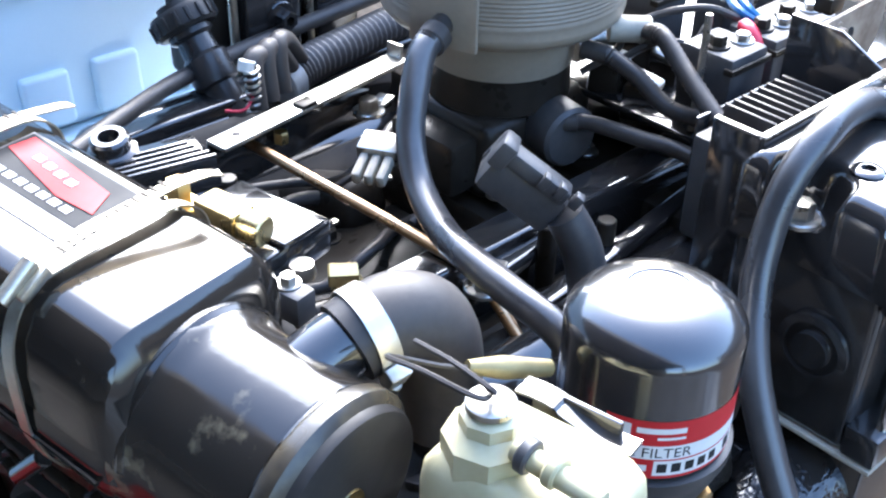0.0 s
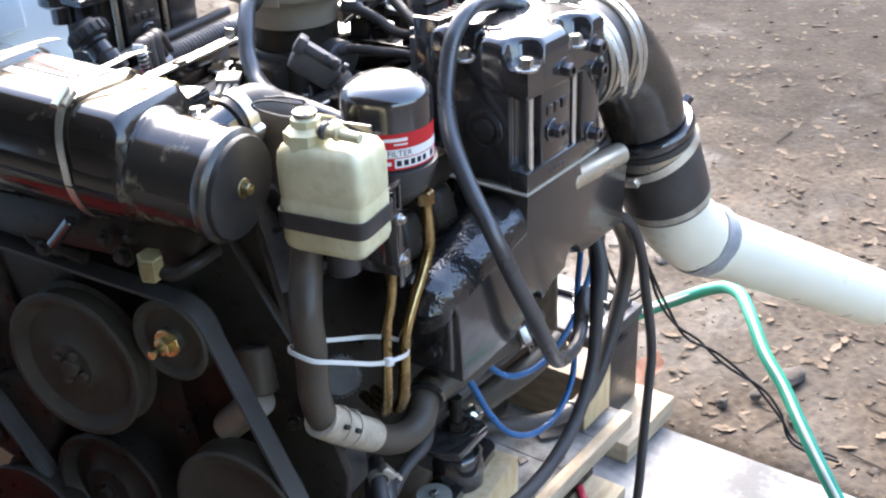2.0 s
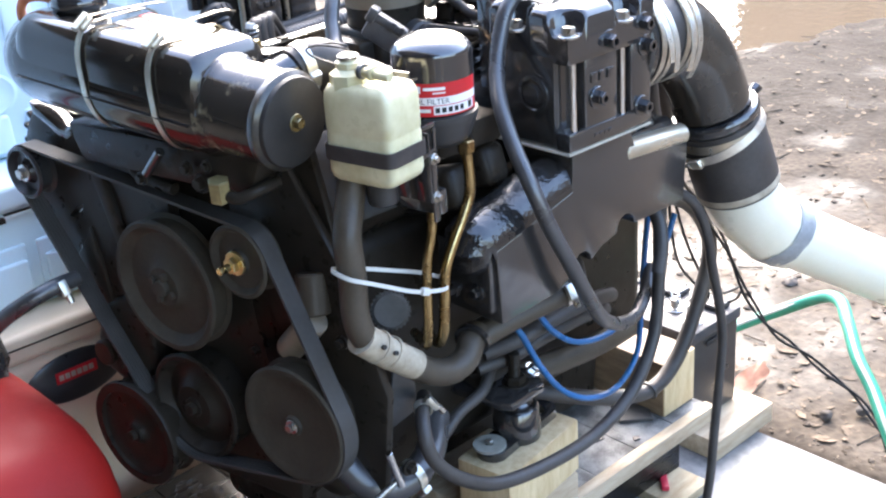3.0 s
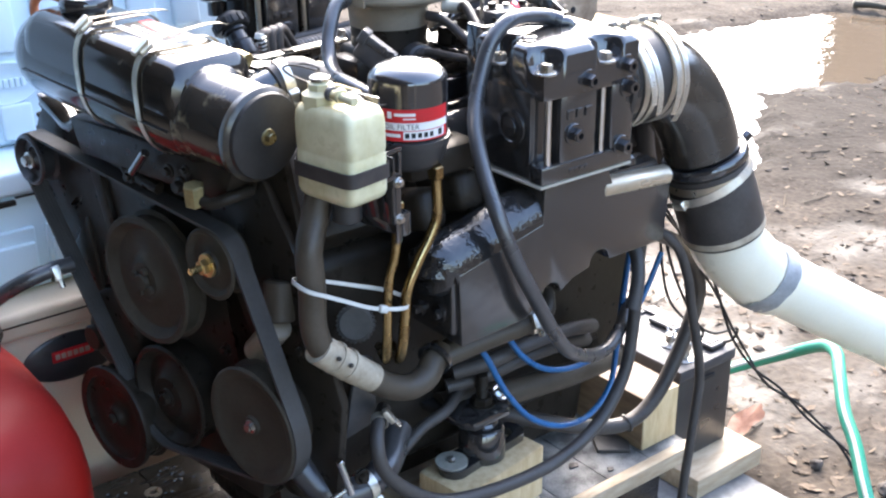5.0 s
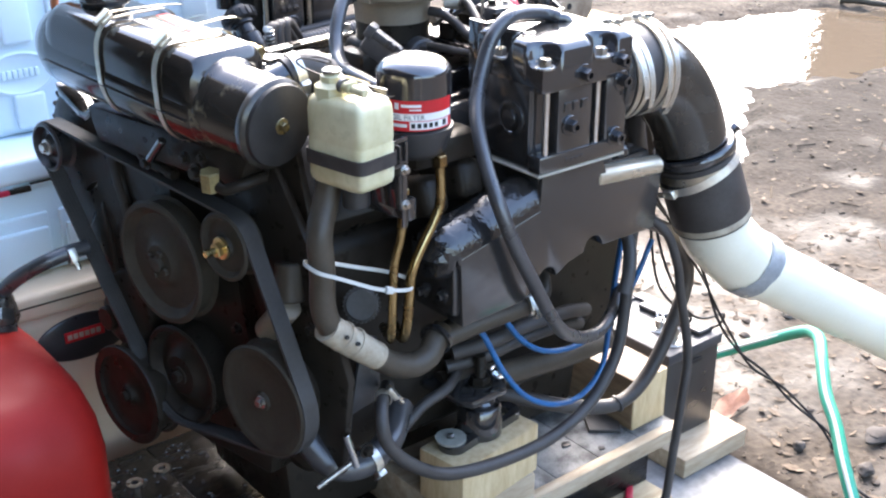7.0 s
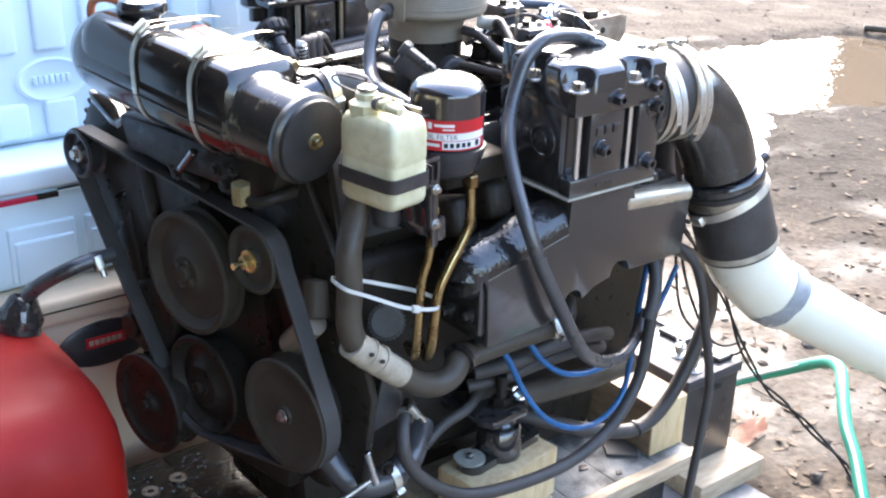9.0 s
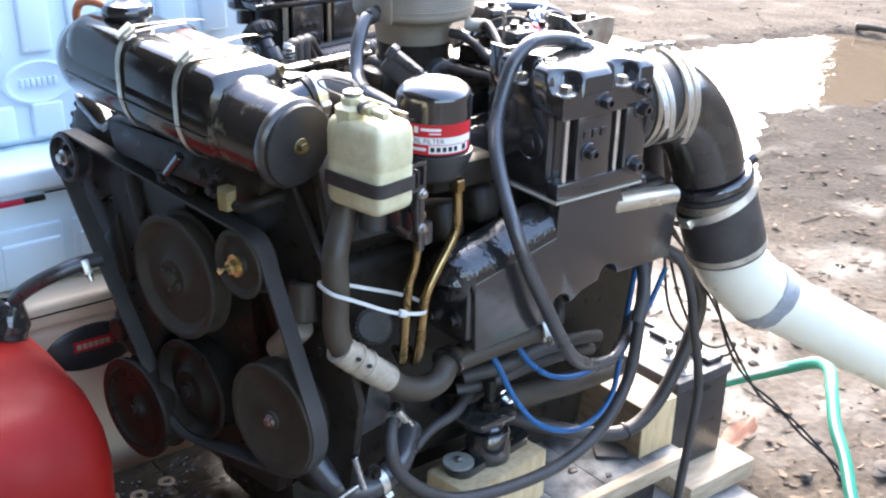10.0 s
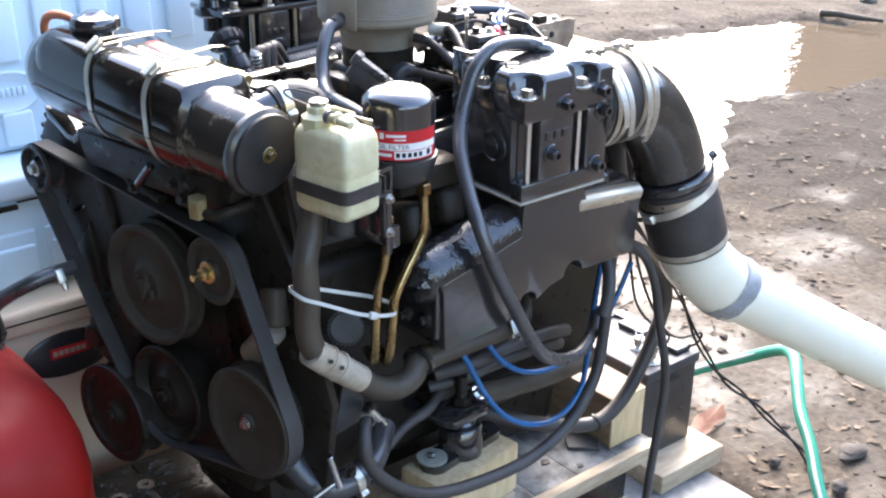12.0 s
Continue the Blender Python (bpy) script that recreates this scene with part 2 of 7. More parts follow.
    soak.inputs["From Min"].default_value, soak.inputs["From Max"].default_value = 0.0, 0.9
    soak.inputs["To Min"].default_value, soak.inputs["To Max"].default_value = 0.45, 1.0
    ln.new(ragged.outputs[0], soak.inputs["Value"])
    dark.data_type, dark.blend_type = 'RGBA', 'MULTIPLY'
    dark.inputs["Factor"].default_value = 1.0
    damp, soaked = n.new("ShaderNodeMapRange"), n.new("ShaderNodeMix")
    damp.inputs["From Min"].default_value, damp.inputs["From Max"].default_value = 0.3, 0.92
    damp.inputs["To Min"].default_value, damp.inputs["To Max"].default_value = 0.62, 1.0
    ln.new(ramp.outputs["Result"], damp.inputs["Value"])
    soaked.data_type, soaked.blend_type = 'RGBA', 'MULTIPLY'
    soaked.inputs["Factor"].default_value = 1.0
    ln.new(mixer.outputs["Result"], soaked.inputs["A"])
    ln.new(damp.outputs["Result"], soaked.inputs["B"])
    ln.new(soaked.outputs["Result"], dark.inputs["A"])
    ln.new(soak.outputs["Result"], dark.inputs["B"])
    ln.new(dark.outputs["Result"], p.inputs["Base Color"])
    return m


EARTH = ground_material()


def water_material():
    m = bpy.data.materials.new("still_water")
    m.use_nodes = True
    n, ln = m.node_tree.nodes, m.node_tree.links
    p = n["Principled BSDF"]
    p.inputs["Base Color"].default_value = (0.10, 0.074, 0.048, 1)
    p.inputs["Roughness"].default_value = 0.03
    p.inputs["IOR"].default_value = 1.33
    p.inputs["Specular IOR Level"].default_value = 1.0
    tc, nz, bp = n.new("ShaderNodeTexCoord"), n.new("ShaderNodeTexNoise"), n.new("ShaderNodeBump")
    nz.inputs["Scale"].default_value, nz.inputs["Detail"].default_value = 16.0, 3.0
    bp.inputs["Strength"].default_value, bp.inputs["Distance"].default_value = 0.22, 0.01
    ln.new(tc.outputs["Object"], nz.inputs["Vector"])
    ln.new(nz.outputs["Fac"], bp.inputs["Height"])
    ln.new(bp.outputs["Normal"], p.inputs["Normal"])
    return m


WATER = water_material()
STRAPBROWN = mat("brown_rubber_strap", (0.040, 0.032, 0.028), (0.026, 0.021, 0.018), 0.6, scale=40, bump=0.1)
BAREMETAL = mat("worn_bare_metal", (0.66, 0.58, 0.44), (0.40, 0.34, 0.25), 0.36, metal=0.7, scale=40, fine=200, bump=0.1, stretch=(0.3, 1, 1))
LIDBLACK = mat("smooth_battery_lid", (0.036, 0.037, 0.041), (0.055, 0.055, 0.058), 0.46, scale=20, fine=300, bump=0.05, spec=0.3)
DROPS = mat("water_drops", (0.02, 0.018, 0.016), (0.03, 0.027, 0.022), 0.05, bump=0.0, spec=0.6)
WORNMORE = mat("flaking_black_enamel", (0.024, 0.0205, 0.0165), (0.12, 0.102, 0.066), 0.16, scale=30, fine=130, bump=0.1, coat=0.3, bias=0.125, contrast=0.06)
OLIVEBRASS = mat("dull_olive_brass", (0.34, 0.28, 0.13), (0.20, 0.16, 0.075), 0.5, metal=0.5, scale=50, bump=0.1)
RUSTY = mat("rusty_tan_steel", (0.30, 0.24, 0.17), (0.14, 0.09, 0.055), 0.6, scale=35, fine=150, bump=0.2)
CAPGREY = mat("grey_brown_plastic", (0.10, 0.092, 0.082), (0.065, 0.06, 0.053), 0.6, scale=30, bump=0.1)
RUBBED = mat("rubbed_through_enamel", (0.060, 0.048, 0.028), (0.022, 0.019, 0.015), 0.34, scale=40, fine=140, bump=0.1, coat=0.3, contrast=0.12)
WETGRIT = mat("gritty_wet_board", (0.20, 0.20, 0.19), (0.06, 0.059, 0.055), 0.55, scale=22, fine=420, bump=0.9, contrast=0.13, rvar=0.2, dist=0.003)
REDLEAF = mat("rust_leaf", (0.30, 0.12, 0.06), (0.16, 0.06, 0.035), 0.6, scale=30, bump=0.2)
ROCK = mat("pale_rock", (0.085, 0.072, 0.060), (0.045, 0.038, 0.032), 0.85, scale=20, fine=160, bump=0.5, spec=0.2)

# ---------------------------------------------------------------- shape helpers


def mesh_of(bm, name, material, angle=38):
    bmesh.ops.recalc_face_normals(bm, faces=bm.faces[:])
    me = bpy.data.meshes.new(name)
    bm.to_mesh(me)
    bm.free()
    for f in me.polygons:
        f.use_smooth = True
    me.set_sharp_from_angle(angle=radians(angle))
    me.materials.append(material)
    return me


BASE = {}


def thing(name, label, category, base, group=""):
    ob = tagged(new(name), label, category, group)
    ob.empty_display_size = 0.05
    ob.location = base
    BASE[ob.name] = Matrix.Translation(base)
    return ob


def part(name, bm, material, parent, label="", angle=38):
    ob = new(name, mesh_of(bm, name, material, angle))
    ob.parent = parent
    if parent.name in BASE:
        ob.matrix_parent_inverse = BASE[parent.name].inverted()
    if label:
        tagged(ob, label)
    return ob


def single(name, bm, material, label, category, group="", kind="", angle=38):
    """A thing of one mesh, or a piece of the setting."""
    return tagged(new(name, mesh_of(bm, name, material, angle)), label, category, group, kind)


def basis(p, z, x=None):
    """A matrix at p whose z axis runs along z."""
    z = Vector(z).normalized()
    x = Vector(x) if x is not None else (Vector((0, 0, 1)) if abs(z.z) < 0.9 else Vector((1, 0, 0)))
    y = z.cross(x).normalized()
    x = y.cross(z)
    return Matrix((x, y, z)).transposed().to_4x4().copy() if p is None else Matrix.Translation(Vector(p)) @ Matrix((x, y, z)).transposed().to_4x4()


def lathe(bm, prof, m=Matrix(), segs=32, turn=None):
    """Turns a profile of (radius, height) round the z axis of m."""
    rings = []
    for r, h in prof:
        if r < 1e-5:
            rings.append([bm.verts.new(m @ Vector((0, 0, h)))])
        else:
            rings.append([bm.verts.new(m @ Vector((r * math.cos(2 * math.pi * k / segs), r * math.sin(2 * math.pi * k / segs), h))) for k in range(segs)])
    for a, b in zip(rings, rings[1:]):
        for k in range(segs):
            j = (k + 1) % segs
            if len(a) == 1 and len(b) == 1:
                continue
            if len(a) == 1:
                bm.faces.new((a[0], b[k], b[j]))
            elif len(b) == 1:
                bm.faces.new((a[k], b[0], a[j]))
            else:
                bm.faces.new((a[k], b[k], b[j], a[j]))
    return bm


def turned(prof, m=Matrix(), segs=32):
    return lathe(bmesh.new(), prof, m, segs)


def rod(a, b, r, segs=16, bevel=0.0):
    a, b = Vector(a), Vector(b)
    h = (b - a).length
    e = bevel or r * 0.12
    return turned([(0, 0), (r - e, 0), (r, e), (r, h - e), (r - e, h), (0, h)], basis(a, b - a), segs)


def smooth_path(pts, res=8, closed=False):
    pts = [Vector(p) for p in pts]
    if closed:
        pts = [pts[-1]] + pts + pts[:2]
    else:
        pts = [pts[0] * 2 - pts[1]] + pts + [pts[-1] * 2 - pts[-2]]
    out = []
    for i in range(1, len(pts) - 2):
        a, b, c, d = pts[i - 1:i + 3]
        for k in range(res):
            t = k / res
            out.append(0.5 * ((2 * b) + (c - a) * t + (2 * a - 5 * b + 4 * c - d) * t * t + (3 * b - a - 3 * c + d) * t ** 3))
    if not closed:
        out.append(pts[-2].copy())
    return out


def tube(pts, r, segs=12, res=8, hollow=0.0, smooth=True, bm=None, ripple=None, wander=0.0):
    """A round hose through the points; r is a number or one per point."""
    bm = bm or bmesh.new()
    path = smooth_path(pts, res) if smooth else [Vector(p) for p in pts]
    n = len(path)
    if isinstance(r, (list, tuple)):
        rr = [np.interp(i / (n - 1) * (len(r) - 1), range(len(r)), r) for i in range(n)]
    else:
        rr = [r] * n
    rings, x = [], None
    for i, p in enumerate(path):
        d = (path[min(i + 1, n - 1)] - path[max(i - 1, 0)]).normalized()
        if x is None:
            x = d.orthogonal().normalized()
        x = (x - d * x.dot(d)).normalized()
        y = d.cross(x)
        q = rr[i] * (1 + (ripple if ripple and i % 2 else 0))
        if wander:
            q *= 1 + wander * noise.noise(p * 60)
        rings.append([bm.verts.new(p + (x * math.cos(2 * math.pi * k / segs) + y * math.sin(2 * math.pi * k / segs)) * q) for k in range(segs)])
    for a, b in zip(rings, rings[1:]):
        for k in range(segs):
            j = (k + 1) % segs
            bm.faces.new((a[k], a[j], b[j], b[k]))
    for ring, p0, p1 in ((rings[0], path[0], path[1]), (rings[-1], path[-1], path[-2])):
        if hollow:
            d = (p1 - p0).normalized()
            inner = [bm.verts.new(p0 + (v.co - p0) * hollow) for v in ring]
            deep = [bm.verts.new(v.co + d * rr[0] * 3) for v in inner]
            for k in range(segs):
                j = (k + 1) % segs
                bm.faces.new((ring[k], ring[j], inner[j], inner[k]))
                bm.faces.new((inner[k], inner[j], deep[j], deep[k]))
            bm.faces.new(deep)
        else:
            bm.faces.new(ring)
    return bm


def box(c, size, m=Matrix(), bevel=0.003, segs=2, bm=None):
    """A box with rounded edges, centred at c in the frame m."""
    b = bmesh.new()
    bmesh.ops.create_cube(b, size=1.0, matrix=Matrix.Translation(Vector(c)) @ Matrix.Diagonal((*size, 1)))
    if bevel:
        bmesh.ops.bevel(b, geom=b.edges[:], offset=min(bevel, min(size) * 0.45), segments=segs, affect='EDGES', profile=0.5)
    bmesh.ops.transform(b, matrix=m, verts=b.verts[:])
    return join(bm, b) if bm else b


def span(x0, x1, y0, y1, z0, z1, m=Matrix(), bevel=0.003, segs=2, bm=None):
    return box(((x0 + x1) / 2, (y0 + y1) / 2, (z0 + z1) / 2), (x1 - x0, y1 - y0, z1 - z0), m, bevel, segs, bm)


def join(bm, other):
    """Adds the other bmesh to bm."""
    me = bpy.data.meshes.new("tmp")
    other.to_mesh(me)
    other.free()
    bm.from_mesh(me)
    bpy.data.meshes.remove(me)
    return bm


def prism(poly, depth, m=Matrix(), bevel=0.003, segs=2):
    """A plate: the polygon in the x-y plane of m, depth thick along z, with rounded edges."""
    b = bmesh.new()
    f = b.faces.new([b.verts.new((x, y, 0)) for x, y in poly])
    out = bmesh.ops.extrude_face_region(b, geom=[f])
    bmesh.ops.translate(b, vec=(0, 0, depth), verts=[v for v in out["geom"] if isinstance(v, bmesh.types.BMVert)])
    bmesh.ops.recalc_face_normals(b, faces=b.faces[:])
    if bevel:
        sharp = [e for e in b.edges if len(e.link_faces) == 2 and e.calc_face_angle(0) > 0.6]
        bmesh.ops.bevel(b, geom=sharp, offset=bevel, segments=segs, affect='EDGES', profile=0.5)
    bmesh.ops.transform(b, matrix=m, verts=b.verts[:])
    return b


def hexbolt(p, d, r=0.007, h=0.006, washer=True, hollow=False):
    """A hexagon head with a washer flange, on a surface at p, standing out along d."""
    m = basis(p, d)
    bm = bmesh.new()
    if washer:
        lathe(bm, [(0, -0.001), (r * 1.55, -0.001), (r * 1.55, r * 0.18), (r * 1.45, r * 0.28), (0, r * 0.28)], m, 18)
    prof = [(r, 0), (r, h * 0.85), (r * 0.86, h), (0, h)]
    if hollow:
        prof = [(r, 0), (r, h * 0.85), (r * 0.9, h), (r * 0.5, h), (r * 0.5, h * 0.4), (0, h * 0.4)]
    return lathe(bm, prof, m @ Matrix.Translation((0, 0, r * 0.25)), 6)


def band(path, wdir, width, thick, closed=True, ribs=0.0):
    """A flat strap that follows the path; its width lies along wdir, its thickness points outwards."""
    bm = bmesh.new()
    path = [Vector(p) for p in path]
    w = Vector(wdir).normalized() * width / 2
    n = len(path)
    mid = sum(path, Vector()) / n
    rings = []
    for i, p in enumerate(path):
        a, b = path[(i - 1) % n if closed else max(i - 1, 0)], path[(i + 1) % n if closed else min(i + 1, n - 1)]
        o = (b - a).cross(w).normalized()
        if o.dot(p - mid) < 0:
            o = -o
        th = thick * (1 + (ribs if i % 2 else 0))
        rings.append([bm.verts.new(q) for q in (p - w, p + w, p + w + o * th, p - w + o * th)])
    for i in range(n if closed else n - 1):
        a, b = rings[i], rings[(i + 1) % n]
        for k in range(4):
            bm.faces.new((a[k], a[(k + 1) % 4], b[(k + 1) % 4], b[k]))
    if not closed:
        bm.faces.new(rings[0])
        bm.faces.new(rings[-1])
    return bm


def circle(c, z, r, n=40, x=None, sx=1.0):
    m = basis(c, z, x)
    return [m @ Vector((r * math.cos(2 * math.pi * k / n) * sx, r * math.sin(2 * math.pi * k / n), 0)) for k in range(n)]


def hose_clamp(parent, c, axis, r, width=0.011, turn=0.0, tail=0.0):
    """A stainless worm-drive clamp round a hose: band, screw housing and screw head, and the loose slotted end of the band."""
    axis = Vector(axis).normalized()
    strap = part("clamp_band", band(circle(c, axis, r, 44), axis, width, 0.0012), STEEL, parent, "stainless worm-drive band")
    m = basis(c, axis) @ Matrix.Rotation(turn, 4, 'Z')
    part("clamp_housing", box((r + 0.004, 0, 0), (0.008, 0.022, width * 1.05), m, 0.0015), STEEL, strap)
    part("clamp_screw", rod(m @ Vector((r + 0.006, 0.009, 0)), m @ Vector((r + 0.006, 0.022, 0)), 0.0042, 8), ZINC, strap)
    if tail:
        steps = np.linspace(0.0, tail, 30)
        lift = [r + 0.0026 + 0.012 * (a / tail) ** 3 for a in steps]
        part("clamp_tail", band([m @ Vector((q * math.cos(a), q * math.sin(a), 0)) for a, q in zip(steps, lift)], axis, width * 0.98, 0.001, False), STEEL, strap, "loose slotted end of the band")
        for a in np.linspace(tail * 0.45, tail * 0.97, int(tail * 14)):
            q = r + 0.0036 + 0.012 * (a / tail) ** 3
            part("slot", box((q, 0, 0), (0.0008, 0.0016, width * 0.62), m @ Matrix.Rotation(a, 4, 'Z'), 0), ZINC, strap)
    return strap


def text_mesh(body, size, depth=0.0004):
    cu = bpy.data.curves.new("lettering", 'FONT')
    cu.body, cu.size, cu.align_x, cu.resolution_u = body, size, 'CENTER', 3
    ob = new("lettering", cu)
    bpy.context.view_layer.update()
    me = bpy.data.meshes.new_from_object(ob.evaluated_get(bpy.context.evaluated_depsgraph_get()))
    bpy.data.objects.remove(ob)
    bm = bmesh.new()
    bm.from_mesh(me)
    bpy.data.meshes.remove(me)
    return bm


# the engine's front stands 11 degrees off the line of its manifold
TURN = radians(11)
ALONG = Vector((-math.sin(TURN), math.cos(TURN), 0))
OUT = Vector((-math.cos(TURN), -math.sin(TURN), 0))
UP = Vector((0, 0, 1))
FRONT = Matrix.Translation((-0.33, 0.106, 0)) @ Matrix((ALONG, OUT, UP)).transposed().to_4x4()


def F(s, n, z):
    """A point by its way along the engine's front, out from it, and its height."""
    return FRONT @ Vector((s, n, z))

# ---------------------------------------------------------------- the setting


def puddle_depth(x, y):
    """How far the earth dips: one broad pool beyond the pipe and smaller wet hollows under its outfall."""
    v = 0.0
    for cx, cy, rx, ry, turn, dep in ((3.48, 2.36, 1.80, 0.53, -0.06, 0.05), (2.50, 1.66, 0.62, 0.18, 0.62, 0.042), (4.15, 1.95, 0.85, 0.38, -0.1, 0.045)):
        c, s = math.cos(turn), math.sin(turn)
        u, w = ((x - cx) * c + (y - cy) * s) / rx, (-(x - cx) * s + (y - cy) * c) / ry
        q = u * u + w * w + 0.4 * noise.noise(Vector((x * 2.2, y * 2.2, 3.1))) + 0.35 * noise.noise(Vector((x * 6.5, y * 6.5, 7.7))) + 0.25 * noise.noise(Vector((x * 19, y * 19, 1.7)))
        v = max(v, dep * max(0.0, min(1.0, (1.25 - q) * 1.4)))
    return v


def earth_height(x, y):
    r = 0.012 * noise.noise(Vector((x * 1.7, y * 1.7, 0))) + 0.007 * noise.noise(Vector((x * 7, y * 7, 1))) + 0.003 * noise.noise(Vector((x * 25, y * 25, 2)))
    return -0.030 + r - puddle_depth(x, y)


def axis_steps(lo, hi, step, far):
    v = list(np.arange(lo, hi + 1e-6, step))
    d = step
    while v[-1] < far:
        d *= 1.35
        v.append(v[-1] + d)
    d = step
    while v[0] > -far:
        d *= 1.35
        v.insert(0, v[0] - d)
    return v


def build_ground():
    xs, ys = axis_steps(0.55, 5.8, 0.028, 300), axis_steps(-1.2, 4.4, 0.028, 300)
    verts = [(x, y, earth_height(x, y) if x > 0.7 else -0.06) for x in xs for y in ys]
    k = len(ys)
    faces = [(i * k + j, (i + 1) * k + j, (i + 1) * k + j + 1, i * k + j + 1) for i in range(len(xs) - 1) for j in range(k - 1)]
    me = bpy.data.meshes.new("ground")
    me.from_pydata(verts, [], faces)
    for f in me.polygons:
        f.use_smooth = True
    me.materials.append(EARTH)
    tagged(new("ground", me), "damp brown earth yard strewn with leaves", "ground", kind="structure")


build_ground()
bm = bmesh.new()
bmesh.ops.create_grid(bm, x_segments=2, y_segments=2, size=1, matrix=Matrix.Translation((2.9, 1.6, -0.0585)) @ Matrix.Diagonal((2.6, 2.2, 1, 1)))
single("water", bm, WATER, "shallow puddle of still brown rainwater", "water", kind="structure")

# same slab in two tones: inner part darkened for shade, apron left pale
single("floor", span(-5.2, 0.276, -3.2, 3.6, -0.14, 0.0, bevel=0.004), SLABDARK, "concrete floor darkened to dim its reflection in the engine", "floor", kind="structure")
single("pavement", span(0.280, 0.672, -3.2, 3.6, -0.14, 0.0, bevel=0.008), CONCRETE, "pale grey wet concrete apron", "pavement", kind="structure")
# unseen enclosure, added to keep sky light off the engine's front
single("wall_back", span(-5.35, -5.2, -3.2, 3.6, -0.1, 2.6, bevel=0), WALLMAT, "unseen plain brown wall added to hold back sky light", "wall", kind="structure")
single("wall_side", span(-5.35, -2.6, -3.35, -3.2, -0.1, 2.6, bevel=0), WALLMAT, "unseen plain brown wall added to hold back sky light", "wall", kind="structure")
single("wall_far", span(-5.35, -1.05, 3.6, 3.75, -0.1, 2.6, bevel=0), WALLMAT, "unseen plain brown wall added to hold back sky light", "wall", kind="structure")
single("wall_pier", span(-1.20, -1.05, -3.35, -3.2, -0.1, 2.45, bevel=0), WALLMAT, "unseen plain brown pier added beside the opening", "wall", kind="structure")
single("wall_header", span(-1.20, -1.05, -3.35, 3.75, 2.45, 2.75, bevel=0), WALLMAT, "unseen plain board added to limit the sky light", "wall", kind="structure")
single("ceiling", span(-5.35, -1.20, -3.35, 3.75, 2.6, 2.75, bevel=0), WALLMAT, "unseen plain board ceiling added to shade the engine's front", "ceiling", kind="structure")


def build_woods():
    """A leafless wooded bank far across the yard, with a ragged top."""
    bm = bmesh.new()
    lo, hi = [], []
    for k in range(121):
        a = radians(-60 + 92.45 * k / 120)
        lean = radians(2.2 * (k / 120) ** 8)
        x, y = -1.0 + 26 * math.cos(a), -1.03 + 26 * math.sin(a)
        tx, ty = -1.0 + 26.8 * math.cos(a + lean), -1.03 + 26.8 * math.sin(a + lean)
        lo.append(bm.verts.new((x, y, -1)))
        hi.append(bm.verts.new((tx, ty, 9.5 + 2.5 * noise.noise(Vector((k * 0.3, 0, 0))) + 1.5 * noise.noise(Vector((k * 1.7, 5, 0))))))
    for k in range(120):
        bm.faces.new((lo[k], lo[k + 1], hi[k + 1], hi[k]))
    single("backdrop", bm, WOODS, "bare brown woods across the yard", "woods", kind="structure")


build_woods()

# ---------------------------------------------------------------- pallet and timber


def build_pallet():
    t = thing("pallet", "low wooden pallet with weathered boards carrying the engine", "pallet", (0, 0.36, 0))
    for y0 in (0.150, 0.33, 0.585):
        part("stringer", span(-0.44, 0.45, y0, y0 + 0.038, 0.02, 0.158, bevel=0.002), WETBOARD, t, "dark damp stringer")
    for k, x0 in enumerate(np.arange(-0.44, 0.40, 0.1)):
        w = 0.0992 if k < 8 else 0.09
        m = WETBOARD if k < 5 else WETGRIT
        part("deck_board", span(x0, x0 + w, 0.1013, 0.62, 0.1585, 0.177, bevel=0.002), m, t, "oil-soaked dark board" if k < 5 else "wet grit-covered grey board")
    part("edge_board", span(-0.44, 0.452, 0.080, 0.1005, 0.150, 0.179, bevel=0.002), PALE, t, "pale pine edge board")
    for x0 in (-0.44, 0.35):
        part("bottom_board", span(x0, x0 + 0.1, 0.085, 0.62, 0.0, 0.0195, bevel=0.002), PINEX, t)
    return t


build_pallet()


BLOCK = pose(-0.014, 0.0475, 0.2978, 0, 0, 8.5)


def lumber(name, label, m, *b):
    ob = single(name, span(*b, bevel=0.0035), m, label, "lumber")
    return ob


single("timber_block", box((0, 0.0445, 0), (0.176, 0.089, 0.0865), BLOCK, 0.0035), PINE, "pine post offcut under the engine mount", "lumber")
lumber("timber_board", "pine board under the mount block", PALE, -0.11, 0.066, 0.056, 0.30, 0.1775, 0.254)
# end keeps the light pine; the brown body includes the shade on its side
post = thing("timber_post", "brown pine post, side darkened for shade, pale sawn end, across the pallet", "lumber", (0.405, 0.36, 0.1775))
part("post", span(0.362, 0.449, 0.1235, 0.60, 0.1775, 0.280, bevel=0.0035), BROWNPINE, post)
part("sawn_end", span(0.3635, 0.4475, 0.1215, 0.1245, 0.179, 0.2785, bevel=0.001), PINE, post, "pale sawn end of the post")
lumber("timber_block", "dark brown board on edge between pallet and engine", BROWNPINE, 0.17, 0.21, 0.27, 0.60, 0.1775, 0.30)
lumber("plank", "pale pine board lying on the slab edge under the battery", PALE, 0.528, 0.716, 0.123, 0.40, 0.0005, 0.043)

# ---------------------------------------------------------------- engine: block and pulleys
engine = thing("marine_engine", "black-painted marine engine with belt-driven pulleys on a pallet", "engine", (0.0, 0.37, 0.2))


